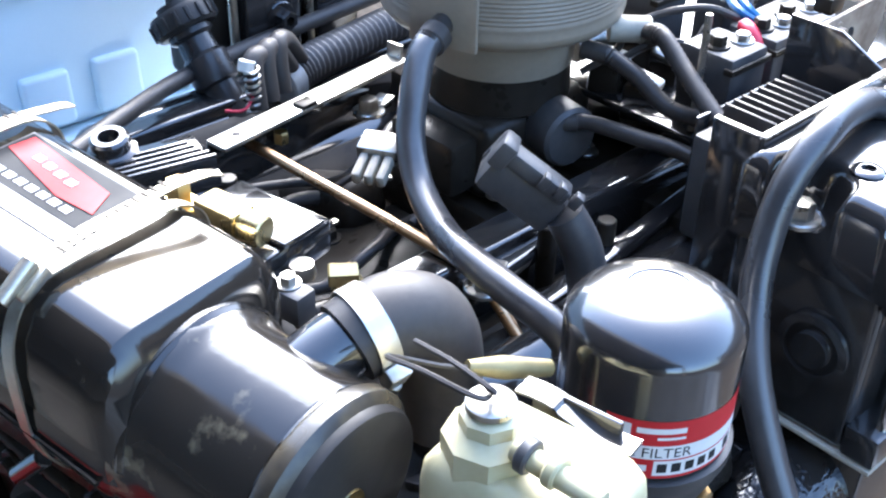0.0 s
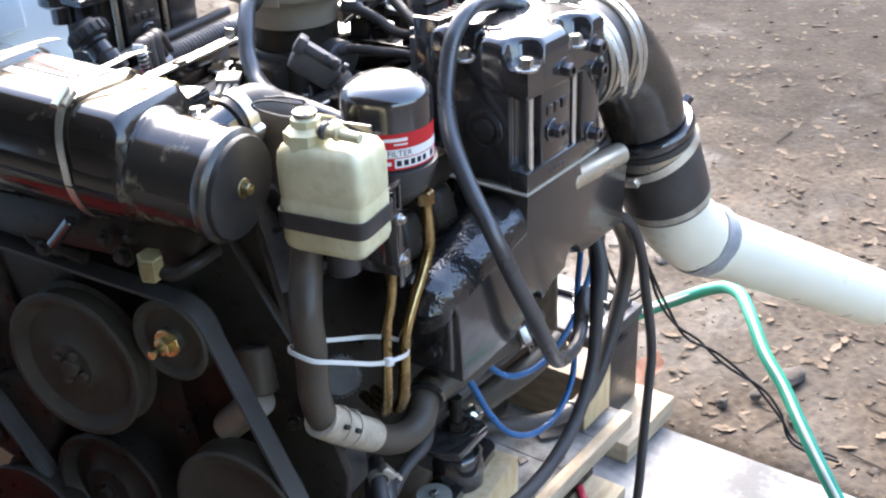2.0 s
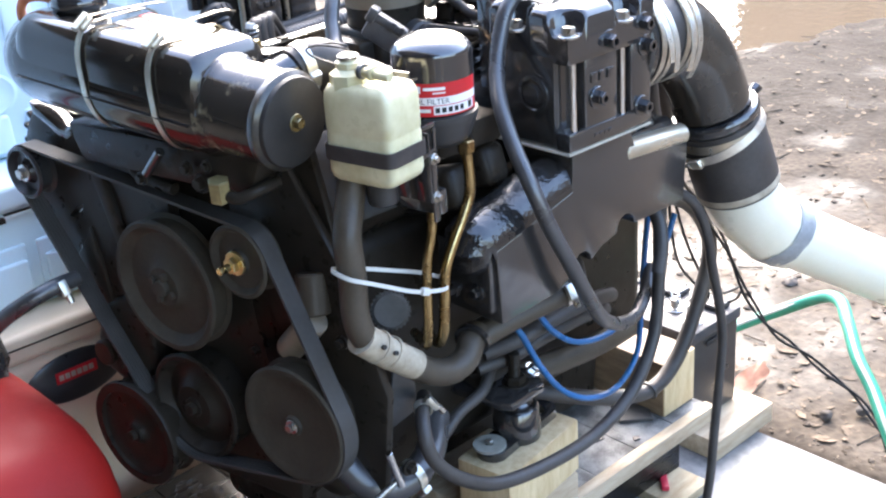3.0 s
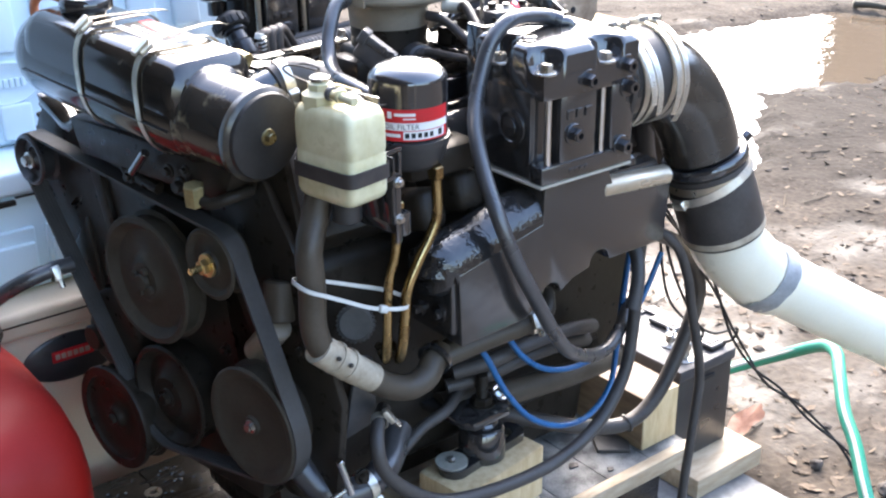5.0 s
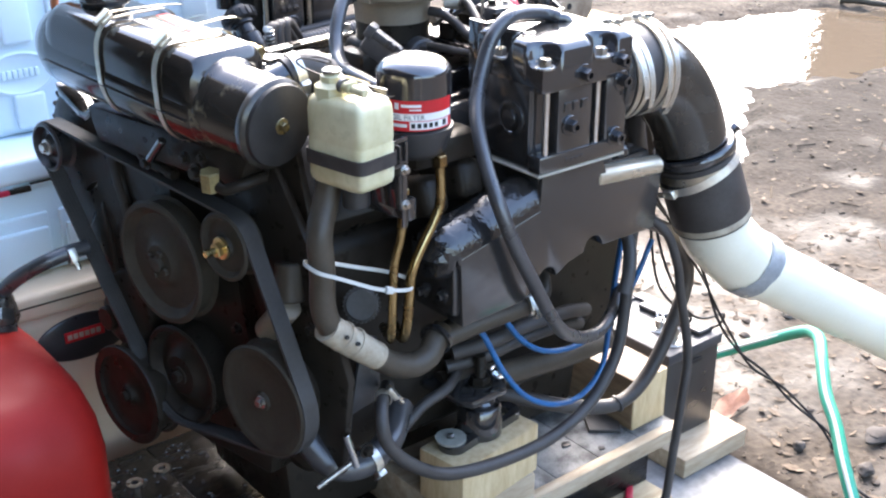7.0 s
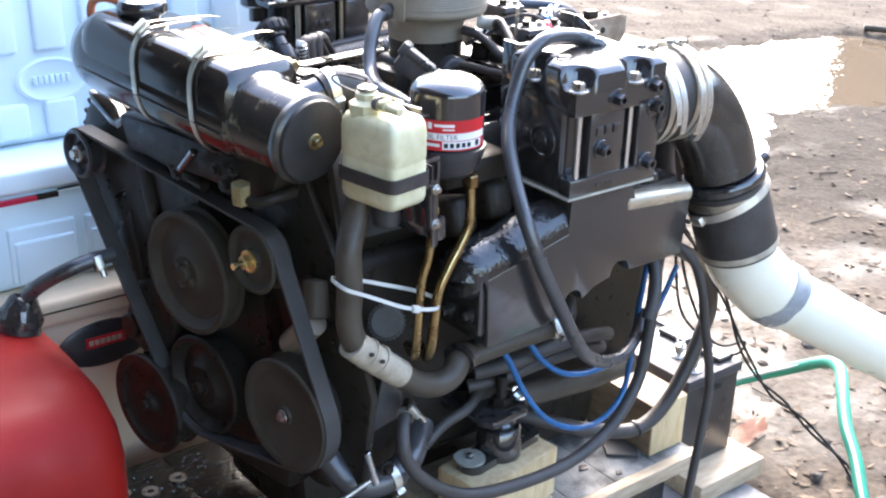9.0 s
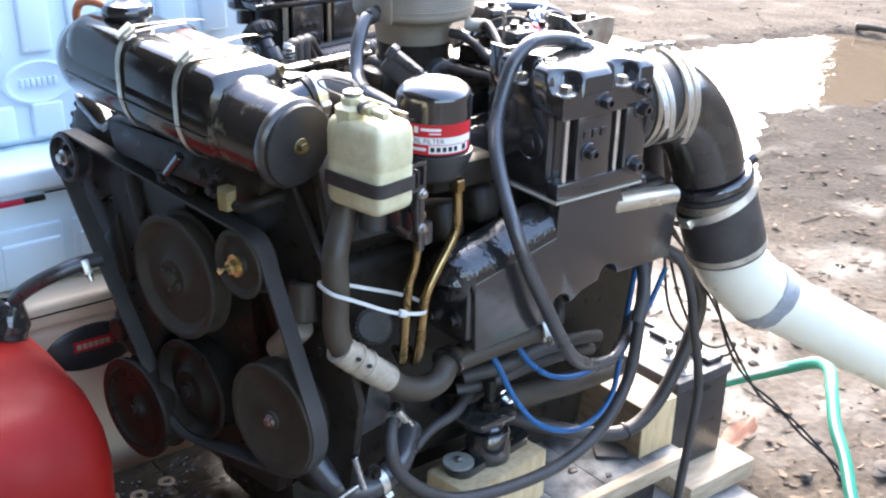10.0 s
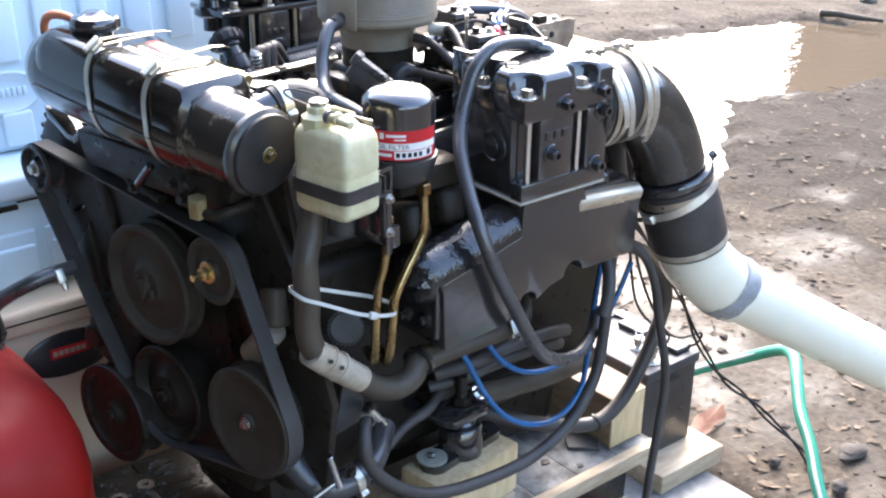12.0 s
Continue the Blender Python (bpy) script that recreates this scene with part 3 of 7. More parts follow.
def build_block():
    part("block", span(-0.29, 0.36, 0.16, 0.60, 0.33, 0.70, bevel=0.03, segs=3), GRIME, engine)
    part("cylinder_head", box((0, 0, 0), (0.60, 0.17, 0.13), pose(0.03, 0.235, 0.735, -38), 0.015), GRIME, engine)
    part("cylinder_head", box((0, 0, 0), (0.60, 0.17, 0.13), pose(0.03, 0.535, 0.735, 38), 0.015), GRIME, engine)
    part("rear_housing", prism([(0.26, 0.52), (0.60, 0.52), (0.64, 0.60), (0.56, 0.80), (0.24, 0.80), (0.22, 0.64)], 0.03, Matrix(((0, 0, 1, 0.36), (1, 0, 0, 0), (0, 1, 0, 0), (0, 0, 0, 1))), 0.012), GRIME, engine)
    part("rear_ledge", span(0.06, 0.40, 0.20, 0.56, 0.80, 0.842, bevel=0.006), GRIME, engine)
    part("intake", span(-0.21, 0.33, 0.31, 0.42, 0.70, 0.795, bevel=0.012), GRIME, engine)
    part("carburettor_pad", span(-0.04, 0.15, 0.30, 0.43, 0.79, 0.833, bevel=0.008), GRIME, engine)
    for y, z, r, w in ((0.282, 0.800, 0.006, 0.006), (0.298, 0.812, 0.0045, 0.010), (0.440, 0.806, 0.0065, 0.008), (0.455, 0.820, 0.004, 0.012), (0.365, 0.803, 0.005, 0.016)):
        part("harness", tube(smooth_path([(-0.20 + 0.045 * k, y + w * math.sin(1.7 * k + 40 * y), z + 0.5 * w * math.cos(2.3 * k + 90 * y)) for k in range(12)], 4), r, 10), RUBBER, engine)
    for x, y in ((-0.185, 0.325), (-0.185, 0.405), (-0.11, 0.325), (-0.11, 0.405), (-0.065, 0.325), (0.20, 0.325), (0.20, 0.405)):
        part("bolt", hexbolt((x, y, 0.795), UP, 0.0065, 0.007, True), GRIME, engine)
    part("valley_cover", span(-0.22, 0.34, 0.24, 0.49, 0.69, 0.752, bevel=0.01), GRIME, engine)
    for x in (-0.15, -0.07, 0.10, 0.18, 0.26):
        for y0, y1 in ((0.24, 0.31), (0.42, 0.49)):
            part("intake_runner", box((0, 0, 0), (0.050, 0.105, 0.045), pose(x, (y0 + y1) / 2, 0.79, 22 if y0 < 0.3 else -22), 0.016, 3), GRIME, engine)
    part("oil_pan", prism([(-0.27, 0.19), (0.33, 0.19), (0.35, 0.335), (-0.28, 0.335)], 0.26, basis((0, 0.50, 0), (0, -1, 0), (1, 0, 0)), 0.02), GRIME, engine)
    part("timing_cover", prism([(0.10, 0.33), (0.36, 0.33), (0.40, 0.55), (0.33, 0.74), (0.15, 0.74), (0.06, 0.55)], 0.05, FRONT @ Matrix(((1, 0, 0, 0), (0, 0, -1, -0.03), (0, 1, 0, 0), (0, 0, 0, 1))), 0.01), GRIME, engine)
    # rocker covers: long domes with a lip
    for y, lean in ((0.205, -30), (0.565, 30)):
        m = pose(0.03, y, 0.80, lean)
        part("rocker_cover", box((0, 0, 0), (0.50, 0.12, 0.055), m, 0.02, 4), BLACK, engine, "gloss black rocker cover")
        part("rocker_top", span(-0.20, 0.17, y - 0.0 if y > 0.4 else 0.237, y + 0.03 if y > 0.4 else 0.267, 0.80, 0.868 if y < 0.4 else 0.845, bevel=0.004, segs=3), BLACK, engine, "flat glossy top of the cover")
        part("rocker_rail", box((0, 0, -0.027), (0.53, 0.142, 0.008), m, 0.003), BLACK, engine)


build_block()


def pulley(s, z, r, width, n, hub=0.02, dish=0.012, material=PULLEY, label=""):
    """A stamped pulley: rim with a belt groove, dished web, hub and bolt."""
    m = basis(F(s, n, z), OUT)
    w = width
    prof = [(0, 0), (hub, 0), (hub * 1.15, -0.004), (hub * 1.6, -dish), (r * 0.80, -dish), (r * 0.88, -dish * 0.35), (r * 0.93, 0.001), (r, 0.001), (r + 0.003, -0.002)]
    prof += [(r + 0.001, -0.004), (r - 0.003, -0.006), (r - 0.003, -w + 0.003), (r + 0.003, -w), (r - 0.006, -w - 0.002), (hub, -w - 0.002), (0, -w - 0.002)]
    ob = part("pulley", turned(prof, m, 48), material, engine, label)
    return ob


wp = pulley(0.234, 0.653, 0.087, 0.03, 0.028, 0.026, 0.010, label="brown-black stamped water pump pulley")
for k in range(4):
    a = k * math.pi / 2 + 0.4
    part("bolt", hexbolt(F(0.234 + 0.018 * math.cos(a), 0.028, 0.653 + 0.018 * math.sin(a)), OUT, 0.0055, 0.005, False), PULLEY, wp)
part("hub_nose", rod(F(0.234, 0.026, 0.653), F(0.234, 0.036, 0.653), 0.011, 20), PULLEY, wp)
idler = pulley(0.094, 0.716, 0.044, 0.03, 0.026, 0.014, 0.006, label="brown idler pulley with brass-coloured nut")
part("stud", rod(F(0.094, 0.02, 0.716), F(0.094, 0.055, 0.716), 0.005, 12), BRASS, idler, "brassy threaded stud")
part("nut", hexbolt(F(0.094, 0.028, 0.716), OUT, 0.010, 0.009), BRASS, idler, "brass-coloured nut")
rp = pulley(0.040, 0.507, 0.078, 0.03, 0.026, 0.012, 0.004, label="flat-faced brown pump pulley")
part("bolt", hexbolt(F(0.040, 0.026, 0.507), OUT, 0.006, 0.006, True), ZINC, rp)
ck = pulley(0.236, 0.468, 0.075, 0.045, 0.012, 0.03, 0.014, GRIME, "dark oily crank pulley")
part("bolt", hexbolt(F(0.236, 0.012, 0.468), OUT, 0.009, 0.008), GRIME, ck)
ll = pulley(0.352, 0.398, 0.077, 0.040, 0.030, 0.014, 0.007, GRIME, "brown-faced steering pump pulley with a black rim")
part("rim", turned([(0.0665, -0.004), (0.0670, 0.0025), (0.0800, 0.0025), (0.0812, 0.0), (0.0805, -0.006), (0.070, -0.006)], basis(F(0.352, 0.030, 0.398), OUT), 48), GRIME, ll, "oily black rim")
part("nut", hexbolt(F(0.352, 0.030, 0.398), OUT, 0.008, 0.007), GRIME, ll)
sp = pulley(0.482, 0.767, 0.034, 0.026, 0.030, 0.011, 0.010, BATTERYBLACK, "small black alternator pulley")
part("nut", hexbolt(F(0.482, 0.028, 0.767), OUT, 0.008, 0.008), ZINC, sp)
part("pump_bracket", prism([(0.444, 0.515), (0.430, 0.545), (0.405, 0.580), (0.36, 0.60), (0.31, 0.57), (0.315, 0.50), (0.35, 0.465), (0.400, 0.452), (0.435, 0.466)], 0.05, FRONT @ Matrix(((1, 0, 0, 0), (0, 0, -1, 0.0), (0, 1, 0, 0), (0, 0, 0, 1))), 0.014, 3), GRIME, engine, "rounded black pump bracket")
part("pump_boss", rod(F(0.415, 0.0, 0.500), F(0.415, 0.012, 0.500), 0.020, 20), GRIME, engine)


def hull(points):
    pts = sorted(points)
    def half(seq):
        out = []
        for p in seq:
            while len(out) > 1 and (out[-1][0] - out[-2][0]) * (p[1] - out[-2][1]) - (out[-1][1] - out[-2][1]) * (p[0] - out[-2][0]) <= 0:
                out.pop()
            out.append(p)
        return out[:-1]
    return half(pts) + half(pts[::-1])


def build_belt():
    pts = [(s + r * math.cos(2 * math.pi * k / 60), z + r * math.sin(2 * math.pi * k / 60)) for s, z, r in ((0.482, 0.767, 0.034), (0.094, 0.716, 0.044), (0.040, 0.507, 0.079), (0.236, 0.468, 0.074)) for k in range(60)]
    path = [F(s, 0.012, z) for s, z in hull(pts)]
    t = thing("serpentine_belt", "wide flat black ribbed drive belt round the pulleys", "belt", F(0.03, 0.012, 0.43))
    belt = part("belt", band(path, OUT, 0.025, 0.004), BELT, t)
    for k in range(5):
        inner = [p + OUT * (0.0048 * (k - 2)) for p in path]
        part("rib", band([p - (p - F(0.24, 0.012, 0.6)).normalized() * 0.0012 for p in inner], OUT, 0.0028, 0.0014), BELT, belt)


build_belt()

# alternator behind the small pulley, with fan slots and a black adjusting arm
alt = thing("alternator", "black finned alternator with a glossy black arm", "alternator", F(0.46, -0.1, 0.74))
am = basis(F(0.478, -0.018, 0.775), -OUT)
part("housing", turned([(0, 0), (0.03, 0), (0.062, 0.004), (0.070, 0.012), (0.072, 0.03), (0.072, 0.075), (0.062, 0.1), (0.03, 0.11), (0, 0.11)], am, 36), GRIME, alt)
for k in range(22):
    part("fin", box((0.074, 0, 0.03), (0.012, 0.007, 0.036), am @ Matrix.Rotation(2 * math.pi * k / 22, 4, 'Z'), 0.002), GRIME, alt)
part("bracket_arm", prism([(0.450, 0.868), (0.440, 0.862), (0.415, 0.848), (0.398, 0.838), (0.384, 0.836), (0.372, 0.842), (0.370, 0.834), (0.384, 0.826), (0.402, 0.829), (0.420, 0.840), (0.446, 0.852)], 0.030, FRONT @ Matrix(((1, 0, 0, 0), (0, 0, -1, 0.02), (0, 1, 0, 0), (0, 0, 0, 1))), 0.001), BLACK, alt, "glossy black slotted adjusting arm")


def pierced_plate(outline, holes, depth, m):
    """A plate in the x-y plane of m with openings right through it."""
    b = bmesh.new()
    edges = []
    for loop in [outline] + list(holes):
        vs = [b.verts.new((x, y, 0)) for x, y in loop]
        edges += [b.edges.new((vs[k], vs[(k + 1) % len(vs)])) for k in range(len(vs))]
    bmesh.ops.triangle_fill(b, edges=edges, use_beauty=True, use_dissolve=False)
    out = bmesh.ops.extrude_face_region(b, geom=b.faces[:])
    bmesh.ops.translate(b, vec=(0, 0, depth), verts=[v for v in out["geom"] if isinstance(v, bmesh.types.BMVert)])
    bmesh.ops.transform(b, matrix=m, verts=b.verts[:])
    return b


PLATE = FRONT @ Matrix(((1, 0, 0, 0), (0, 0, -1, -0.01), (0, 1, 0, 0), (0, 0, 0, 1)))
part("bracket", pierced_plate([(0.490, 0.745), (0.528, 0.722), (0.527, 0.705), (0.498, 0.650), (0.452, 0.575), (0.425, 0.535), (0.36, 0.52), (0.28, 0.55), (0.24, 0.66), (0.25, 0.80), (0.33, 0.835), (0.42, 0.825), (0.47, 0.79)],
                              [[(0.523, 0.714), (0.5115, 0.7185), (0.4988, 0.7072), (0.5049, 0.7000)], [(0.4581, 0.6947), (0.439, 0.7099), (0.4215, 0.7181), (0.426, 0.7096), (0.4463, 0.6951)], [(0.4355, 0.660), (0.4282, 0.6677), (0.423, 0.6645)]], 0.016, PLATE), GRIME, alt, "broad black bracket with small openings")
part("bracket_rib", prism([(0.412, 0.690), (0.424, 0.672), (0.470, 0.618), (0.463, 0.606), (0.415, 0.560), (0.392, 0.575), (0.400, 0.640)], 0.012, Matrix.Translation(OUT * 0.006) @ PLATE, 0.004), GRIME, alt)
part("bracket_web", prism([(0.36, 0.775), (0.392, 0.800), (0.372, 0.730), (0.345, 0.640), (0.325, 0.660)], 0.014, Matrix.Translation(OUT * 0.008) @ PLATE, 0.004), GRIME, alt)

# front brackets and small fittings
FP = FRONT @ Matrix(((1, 0, 0, 0), (0, 0, -1, 0), (0, 1, 0, 0), (0, 0, 0, 1)))   # plate plane: x along the front, y up, z into the engine
part("front_bracket", prism([(-0.05, 0.40), (0.10, 0.40), (0.14, 0.60), (0.16, 0.78), (0.05, 0.82), (-0.02, 0.70), (-0.07, 0.55)], 0.014, Matrix.Translation(OUT * -0.03) @ FP, 0.004), GRIME, engine)
part("exchanger_cradle", prism([(0.06, 0.80), (0.36, 0.80), (0.38, 0.85), (0.04, 0.85)], 0.05, Matrix.Translation(OUT * 0.02) @ FP, 0.006), GRIME, engine)
part("front_plate", prism([(-0.03, 0.58), (0.40, 0.58), (0.41, 0.72), (0.38, 0.855), (0.03, 0.855)], 0.012, Matrix.Translation(OUT * -0.047) @ FP, 0.003), GRIME, engine)
plug_ = part("brass_plug", rod(F(0.086, 0.042, 0.802), F(0.082, 0.046, 0.829), 0.0128, 6), OLIVEBRASS, engine, "hexagonal brass drain plug")
part("plug_elbow", tube([F(0.082, 0.040, 0.812), F(0.066, 0.036, 0.806), F(0.050, 0.020, 0.812), F(0.045, -0.01, 0.815)], 0.0075, 12), GRIME, plug_)
for s_, z_, r_ in ((0.150, 0.826, 0.006), (0.128, 0.812, 0.008), (0.116, 0.834, 0.005), (0.235, 0.800, 0.006)):
    part("bolt", hexbolt(F(s_, 0.030, z_), OUT, r_, r_, True), GRIME, engine)
part("manifold_ridge", tube([F(0.27, 0.0, 0.86), F(0.272, 0.008, 0.815), F(0.262, 0.012, 0.795), F(0.20, 0.012, 0.786)], 0.008, 10), GRIME, engine)
part("sensor", rod(F(0.212, 0.04, 0.813), F(0.180, 0.04, 0.846), 0.006, 12), BLACK, engine, "small black sender")
part("pump_body", rod(F(0.040, -0.01, 0.507), F(0.040, -0.12, 0.507), 0.055, 28, 0.006), GRIME, engine)
part("steering_pump", rod(F(0.352, -0.01, 0.40), F(0.352, -0.12, 0.40), 0.05, 28, 0.006), GRIME, engine)
part("filler_cap", turned([(0, 0), (0.022, 0), (0.0235, 0.003), (0.0235, 0.014), (0.020, 0.0175), (0, 0.018)], basis((-0.215, 0.112, 0.618), (-0.62, -0.70, 0.34)), 24), CAPGREY, engine, "ribbed grey-brown plastic cap")
for k in range(26):
    part("cap_rib", box((0.0238 * math.cos(k * 0.24166), 0.0238 * math.sin(k * 0.24166), 0.009), (0.003, 0.003, 0.011), basis((-0.215, 0.112, 0.618), (-0.62, -0.70, 0.34)), 0.0008), CAPGREY, engine)
part("lift_plate", prism([(-0.255, 0.470), (-0.205, 0.480), (-0.208, 0.575), (-0.232, 0.585)], 0.006, Matrix.Translation((0, 0.088, 0)) @ Matrix(((1, 0, 0, 0), (0, 0, 1, 0), (0, 1, 0, 0), (0, 0, 0, 1))), 0.001), DARKPLASTIC, engine, "dull dark lifting plate")
part("tan_collar", rod((-0.3216, 0.1245, 0.642), (-0.324, 0.182, 0.585), 0.018, 20, 0.002), CANGREY, engine, "tan collar on a hose stub")
part("hose_stub", rod(F(0.030, -0.03, 0.695), F(0.022, -0.02, 0.645), 0.020, 20), HOSEGREY, engine)
for s, z in ((-0.02, 0.62), (0.06, 0.60), (0.13, 0.57), (0.07, 0.44), (0.30, 0.60), (0.16, 0.84), (0.05, 0.83)):
    part("bolt", hexbolt(F(s, -0.015, z), OUT, 0.006, 0.006), GRIME, engine)

# ---------------------------------------------------------------- heat exchanger
LIFT = 0.086                # the tank rises towards its far end
HXM = FRONT @ Matrix(((1, 0, 0, 0), (0, 1, 0, 0), (LIFT, 0, 1, 0), (0, 0, 0, 1)))


def H(s, n, z):
    return HXM @ Vector((s, n, z))


hx = thing("heat_exchanger", "black heat exchanger tank with worn paint and two steel straps", "heat exchanger", H(0.2, 0, 0.83))
HZ = 0.893
ax = basis(H(0, 0, HZ), ALONG + UP * LIFT, UP)
shell = part("shell", turned([(0, -0.001), (0.044, -0.001), (0.047, 0.003), (0.0535, 0.004), (0.0555, 0.007), (0.0555, 0.013), (0.0535, 0.016), (0.053, 0.08), (0.056, 0.088), (0.061, 0.10), (0.0615, 0.392), (0.059, 0.416), (0.050, 0.438), (0.03, 0.452), (0, 0.456)], ax, 56), WORNBLACK, hx)


def build_dome():
    """The header tank on top: a flat-topped loaf with rounded shoulders and sloping ends."""
    bm = bmesh.new()
    rings = []
    for s, q in ((0.083, 0.0), (0.086, 0.5), (0.091, 0.86), (0.097, 0.97), (0.106, 1.0), (0.372, 1.0), (0.386, 0.94), (0.398, 0.72), (0.405, 0.35), (0.408, 0.0)):
        ring = []
        for n, z in ((-0.058, 0.885), (-0.061, 0.93), (-0.059, 0.948), (-0.052, 0.958), (-0.044, 0.9615), (0.030, 0.962), (0.040, 0.9605), (0.049, 0.955), (0.057, 0.943), (0.0605, 0.925), (0.060, 0.885)):
            ring.append(bm.verts.new(H(s, n * (0.75 + 0.25 * q), 0.885 + (z - 0.885) * (0.25 + 0.75 * q))))
        rings.append(ring)
    for a, b in zip(rings, rings[1:]):
        for k in range(len(a) - 1):
            bm.faces.new((a[k], a[k + 1], b[k + 1], b[k]))
    bm.faces.new(rings[0])
    bm.faces.new(rings[-1])
    return bm


part("header_tank", build_dome(), WORNBLACK, hx, "flat-topped black header tank", angle=32)
cap_ = part("end_cap", turned([(0, -0.004), (0.0475, -0.004), (0.0500, -0.0030), (0.0512, -0.0005), (0.0512, 0.004), (0, 0.004)], ax, 56), COVERBLACK, hx, "dull black rubber end cover")
part("bolt", hexbolt(H(0, 0, HZ) - ALONG * 0.004, -ALONG, 0.0065, 0.007, True), OLIVE, cap_, "tarnished brass centre bolt")
part("near_shell", turned([(0.0532, 0.0170), (0.0540, 0.019), (0.0538, 0.079), (0.0565, 0.087), (0.0595, 0.095), (0.0590, 0.097)], ax, 56), WORNMORE, hx, "black enamel flaking to bronze")
part("flange", turned([(0.046, 0.002), (0.0468, -0.0005), (0.0535, 0.0035), (0.0562, 0.0065), (0.0562, 0.0135), (0.0540, 0.0165), (0.053, 0.0165)], ax, 56), RUBBED, hx, "rubbed bronze-black flange")
part("seam", tube([H(s_, 0.0618, 0.884) for s_ in (0.10, 0.18, 0.28, 0.37, 0.40)], 0.0016, 8), WORNBLACK, hx)
part("weld_bead", tube([H(0.088, 0.0555 * math.sin(a), HZ + 0.0555 * math.cos(a)) for a in np.linspace(-1.5, 1.5, 22)], 0.0035, 8, 3, wander=0.5), WORNBLACK, hx)


def exchanger_strap(s, lift):
    prof = [(0.0, 0.8315), (0.03, 0.8375), (0.05, 0.855), (0.0610, 0.88), (0.063, 0.90), (0.0632, 0.928), (0.0590, 0.946), (0.0495, 0.960), (0.034, 0.9655), (-0.030, 0.9660), (-0.050, 0.9625), (-0.0615, 0.951), (-0.064, 0.93), (-0.0635, 0.89), (-0.05, 0.852), (-0.03, 0.838)]
    path = smooth_path([H(s, n, z) for n, z in prof], 3, True)
    st = part("strap", band(path, ALONG, 0.0084, 0.0012), STRAPSTEEL, hx, "stainless band with worm screw")
    m = HXM @ Matrix.Translation((s, 0.043, 0.9640)) @ Matrix.Rotation(-0.50, 4, 'X')
    part("buckle", box((0, 0, 0.003), (0.0125, 0.020, 0.007), m, 0.002), STRAPSTEEL, st)
    part("screw", rod(m @ Vector((0, -0.008, 0.010)), m @ Vector((0, 0.016, 0.008)), 0.0042, 10), STRAPSTEEL, st, "slotted worm screw")
    part("strap_tail", band([H(s + dx, n, z) for dx, n, z in ((0, 0.036, 0.9735), (0, 0.010, 0.974 + lift * 0.25), (-0.003, -0.020, 0.974 + lift * 0.5), (-0.006, -0.043, 0.974 + lift * 0.7), (-0.009, -0.060, 0.973 + lift * 0.7), (-0.010, -0.068, 0.971 + lift * 0.6))], ALONG, 0.0086, 0.001, False), STRAPSTEEL, st, "loose slotted end of the band")
    slots = bmesh.new()
    for k in range(12):
        n = 0.026 - 0.0058 * k
        z = 0.9739 + lift * (0.7 * min(1.0, max(0.0, (0.036 - n) / 0.079)))
        cut = span(s - 0.0052, s + 0.0008, n - 0.0009, n + 0.0009, z + 0.0006, z + 0.0013, HXM, 0)
        me = bpy.data.meshes.new("slots")
        cut.to_mesh(me)
        slots.from_mesh(me)
        bpy.data.meshes.remove(me)
    part("slot_row", slots, PULLEY, st, "dark slots of the band")


exchanger_strap(0.150, 0.010)
exchanger_strap(0.268, -0.004)
part("filler_neck", turned([(0, 0), (0.024, 0), (0.024, 0.025), (0, 0.025)], basis(H(0.338, -0.004, 0.956), UP), 28), BLACK, hx)
part("pressure_cap", turned([(0, 0.024), (0.032, 0.024), (0.034, 0.027), (0.034, 0.036), (0.030, 0.041), (0.018, 0.043), (0.012, 0.048), (0, 0.048)], basis(H(0.338, -0.004, 0.940), UP), 12), BLACK, hx, "black pressure cap")
part("overflow_tube", tube([H(0.362, 0.0, 0.966), H(0.39, 0.01, 0.972), H(0.418, 0.015, 0.965), H(0.430, 0.016, 0.945), H(0.428, 0.01, 0.91)], 0.006, 10), ORANGE, hx, "orange overflow tube")


def decal(parent, s0, s1, n0, n1, z, material, lift, name="decal"):
    bm = span(s0, s1, n0, n1, z + lift, z + lift + 0.0006, HXM, 0.0)
    return part(name, bm, material, parent)


tag = decal(hx, 0.168, 0.258, -0.042, 0.014, 0.9620, DULLGREY, 0.0, "sticker")
tagged(tag, "worn sticker with red and white shapes on black")
part("sticker_field", span(0.170, 0.256, -0.040, 0.001, 0.9626, 0.9630, HXM, 0), INK, tag)
part("sticker_shape", prism([(0.174, -0.012), (0.182, -0.030), (0.252, -0.038), (0.254, -0.022), (0.200, -0.010)], 0.0004, HXM @ Matrix.Translation((0, 0, 0.9632)), 0), REDLABEL, tag)
part("sticker_bar", span(0.172, 0.254, 0.003, 0.011, 0.9626, 0.9630, HXM, 0), WHITELABEL, tag)
for k in range(7):
    part("sticker_letter", span(0.184 + 0.009 * k, 0.190 + 0.009 * k, -0.0085, -0.0035, 0.9631, 0.9634, HXM, 0), WHITELABEL, tag)
for k in range(4):
    part("sticker_letter", span(0.200 + 0.010 * k, 0.206 + 0.010 * k, -0.025 - 0.0012 * k, -0.020 - 0.0012 * k, 0.9637, 0.9640, HXM, 0), WHITELABEL, tag)

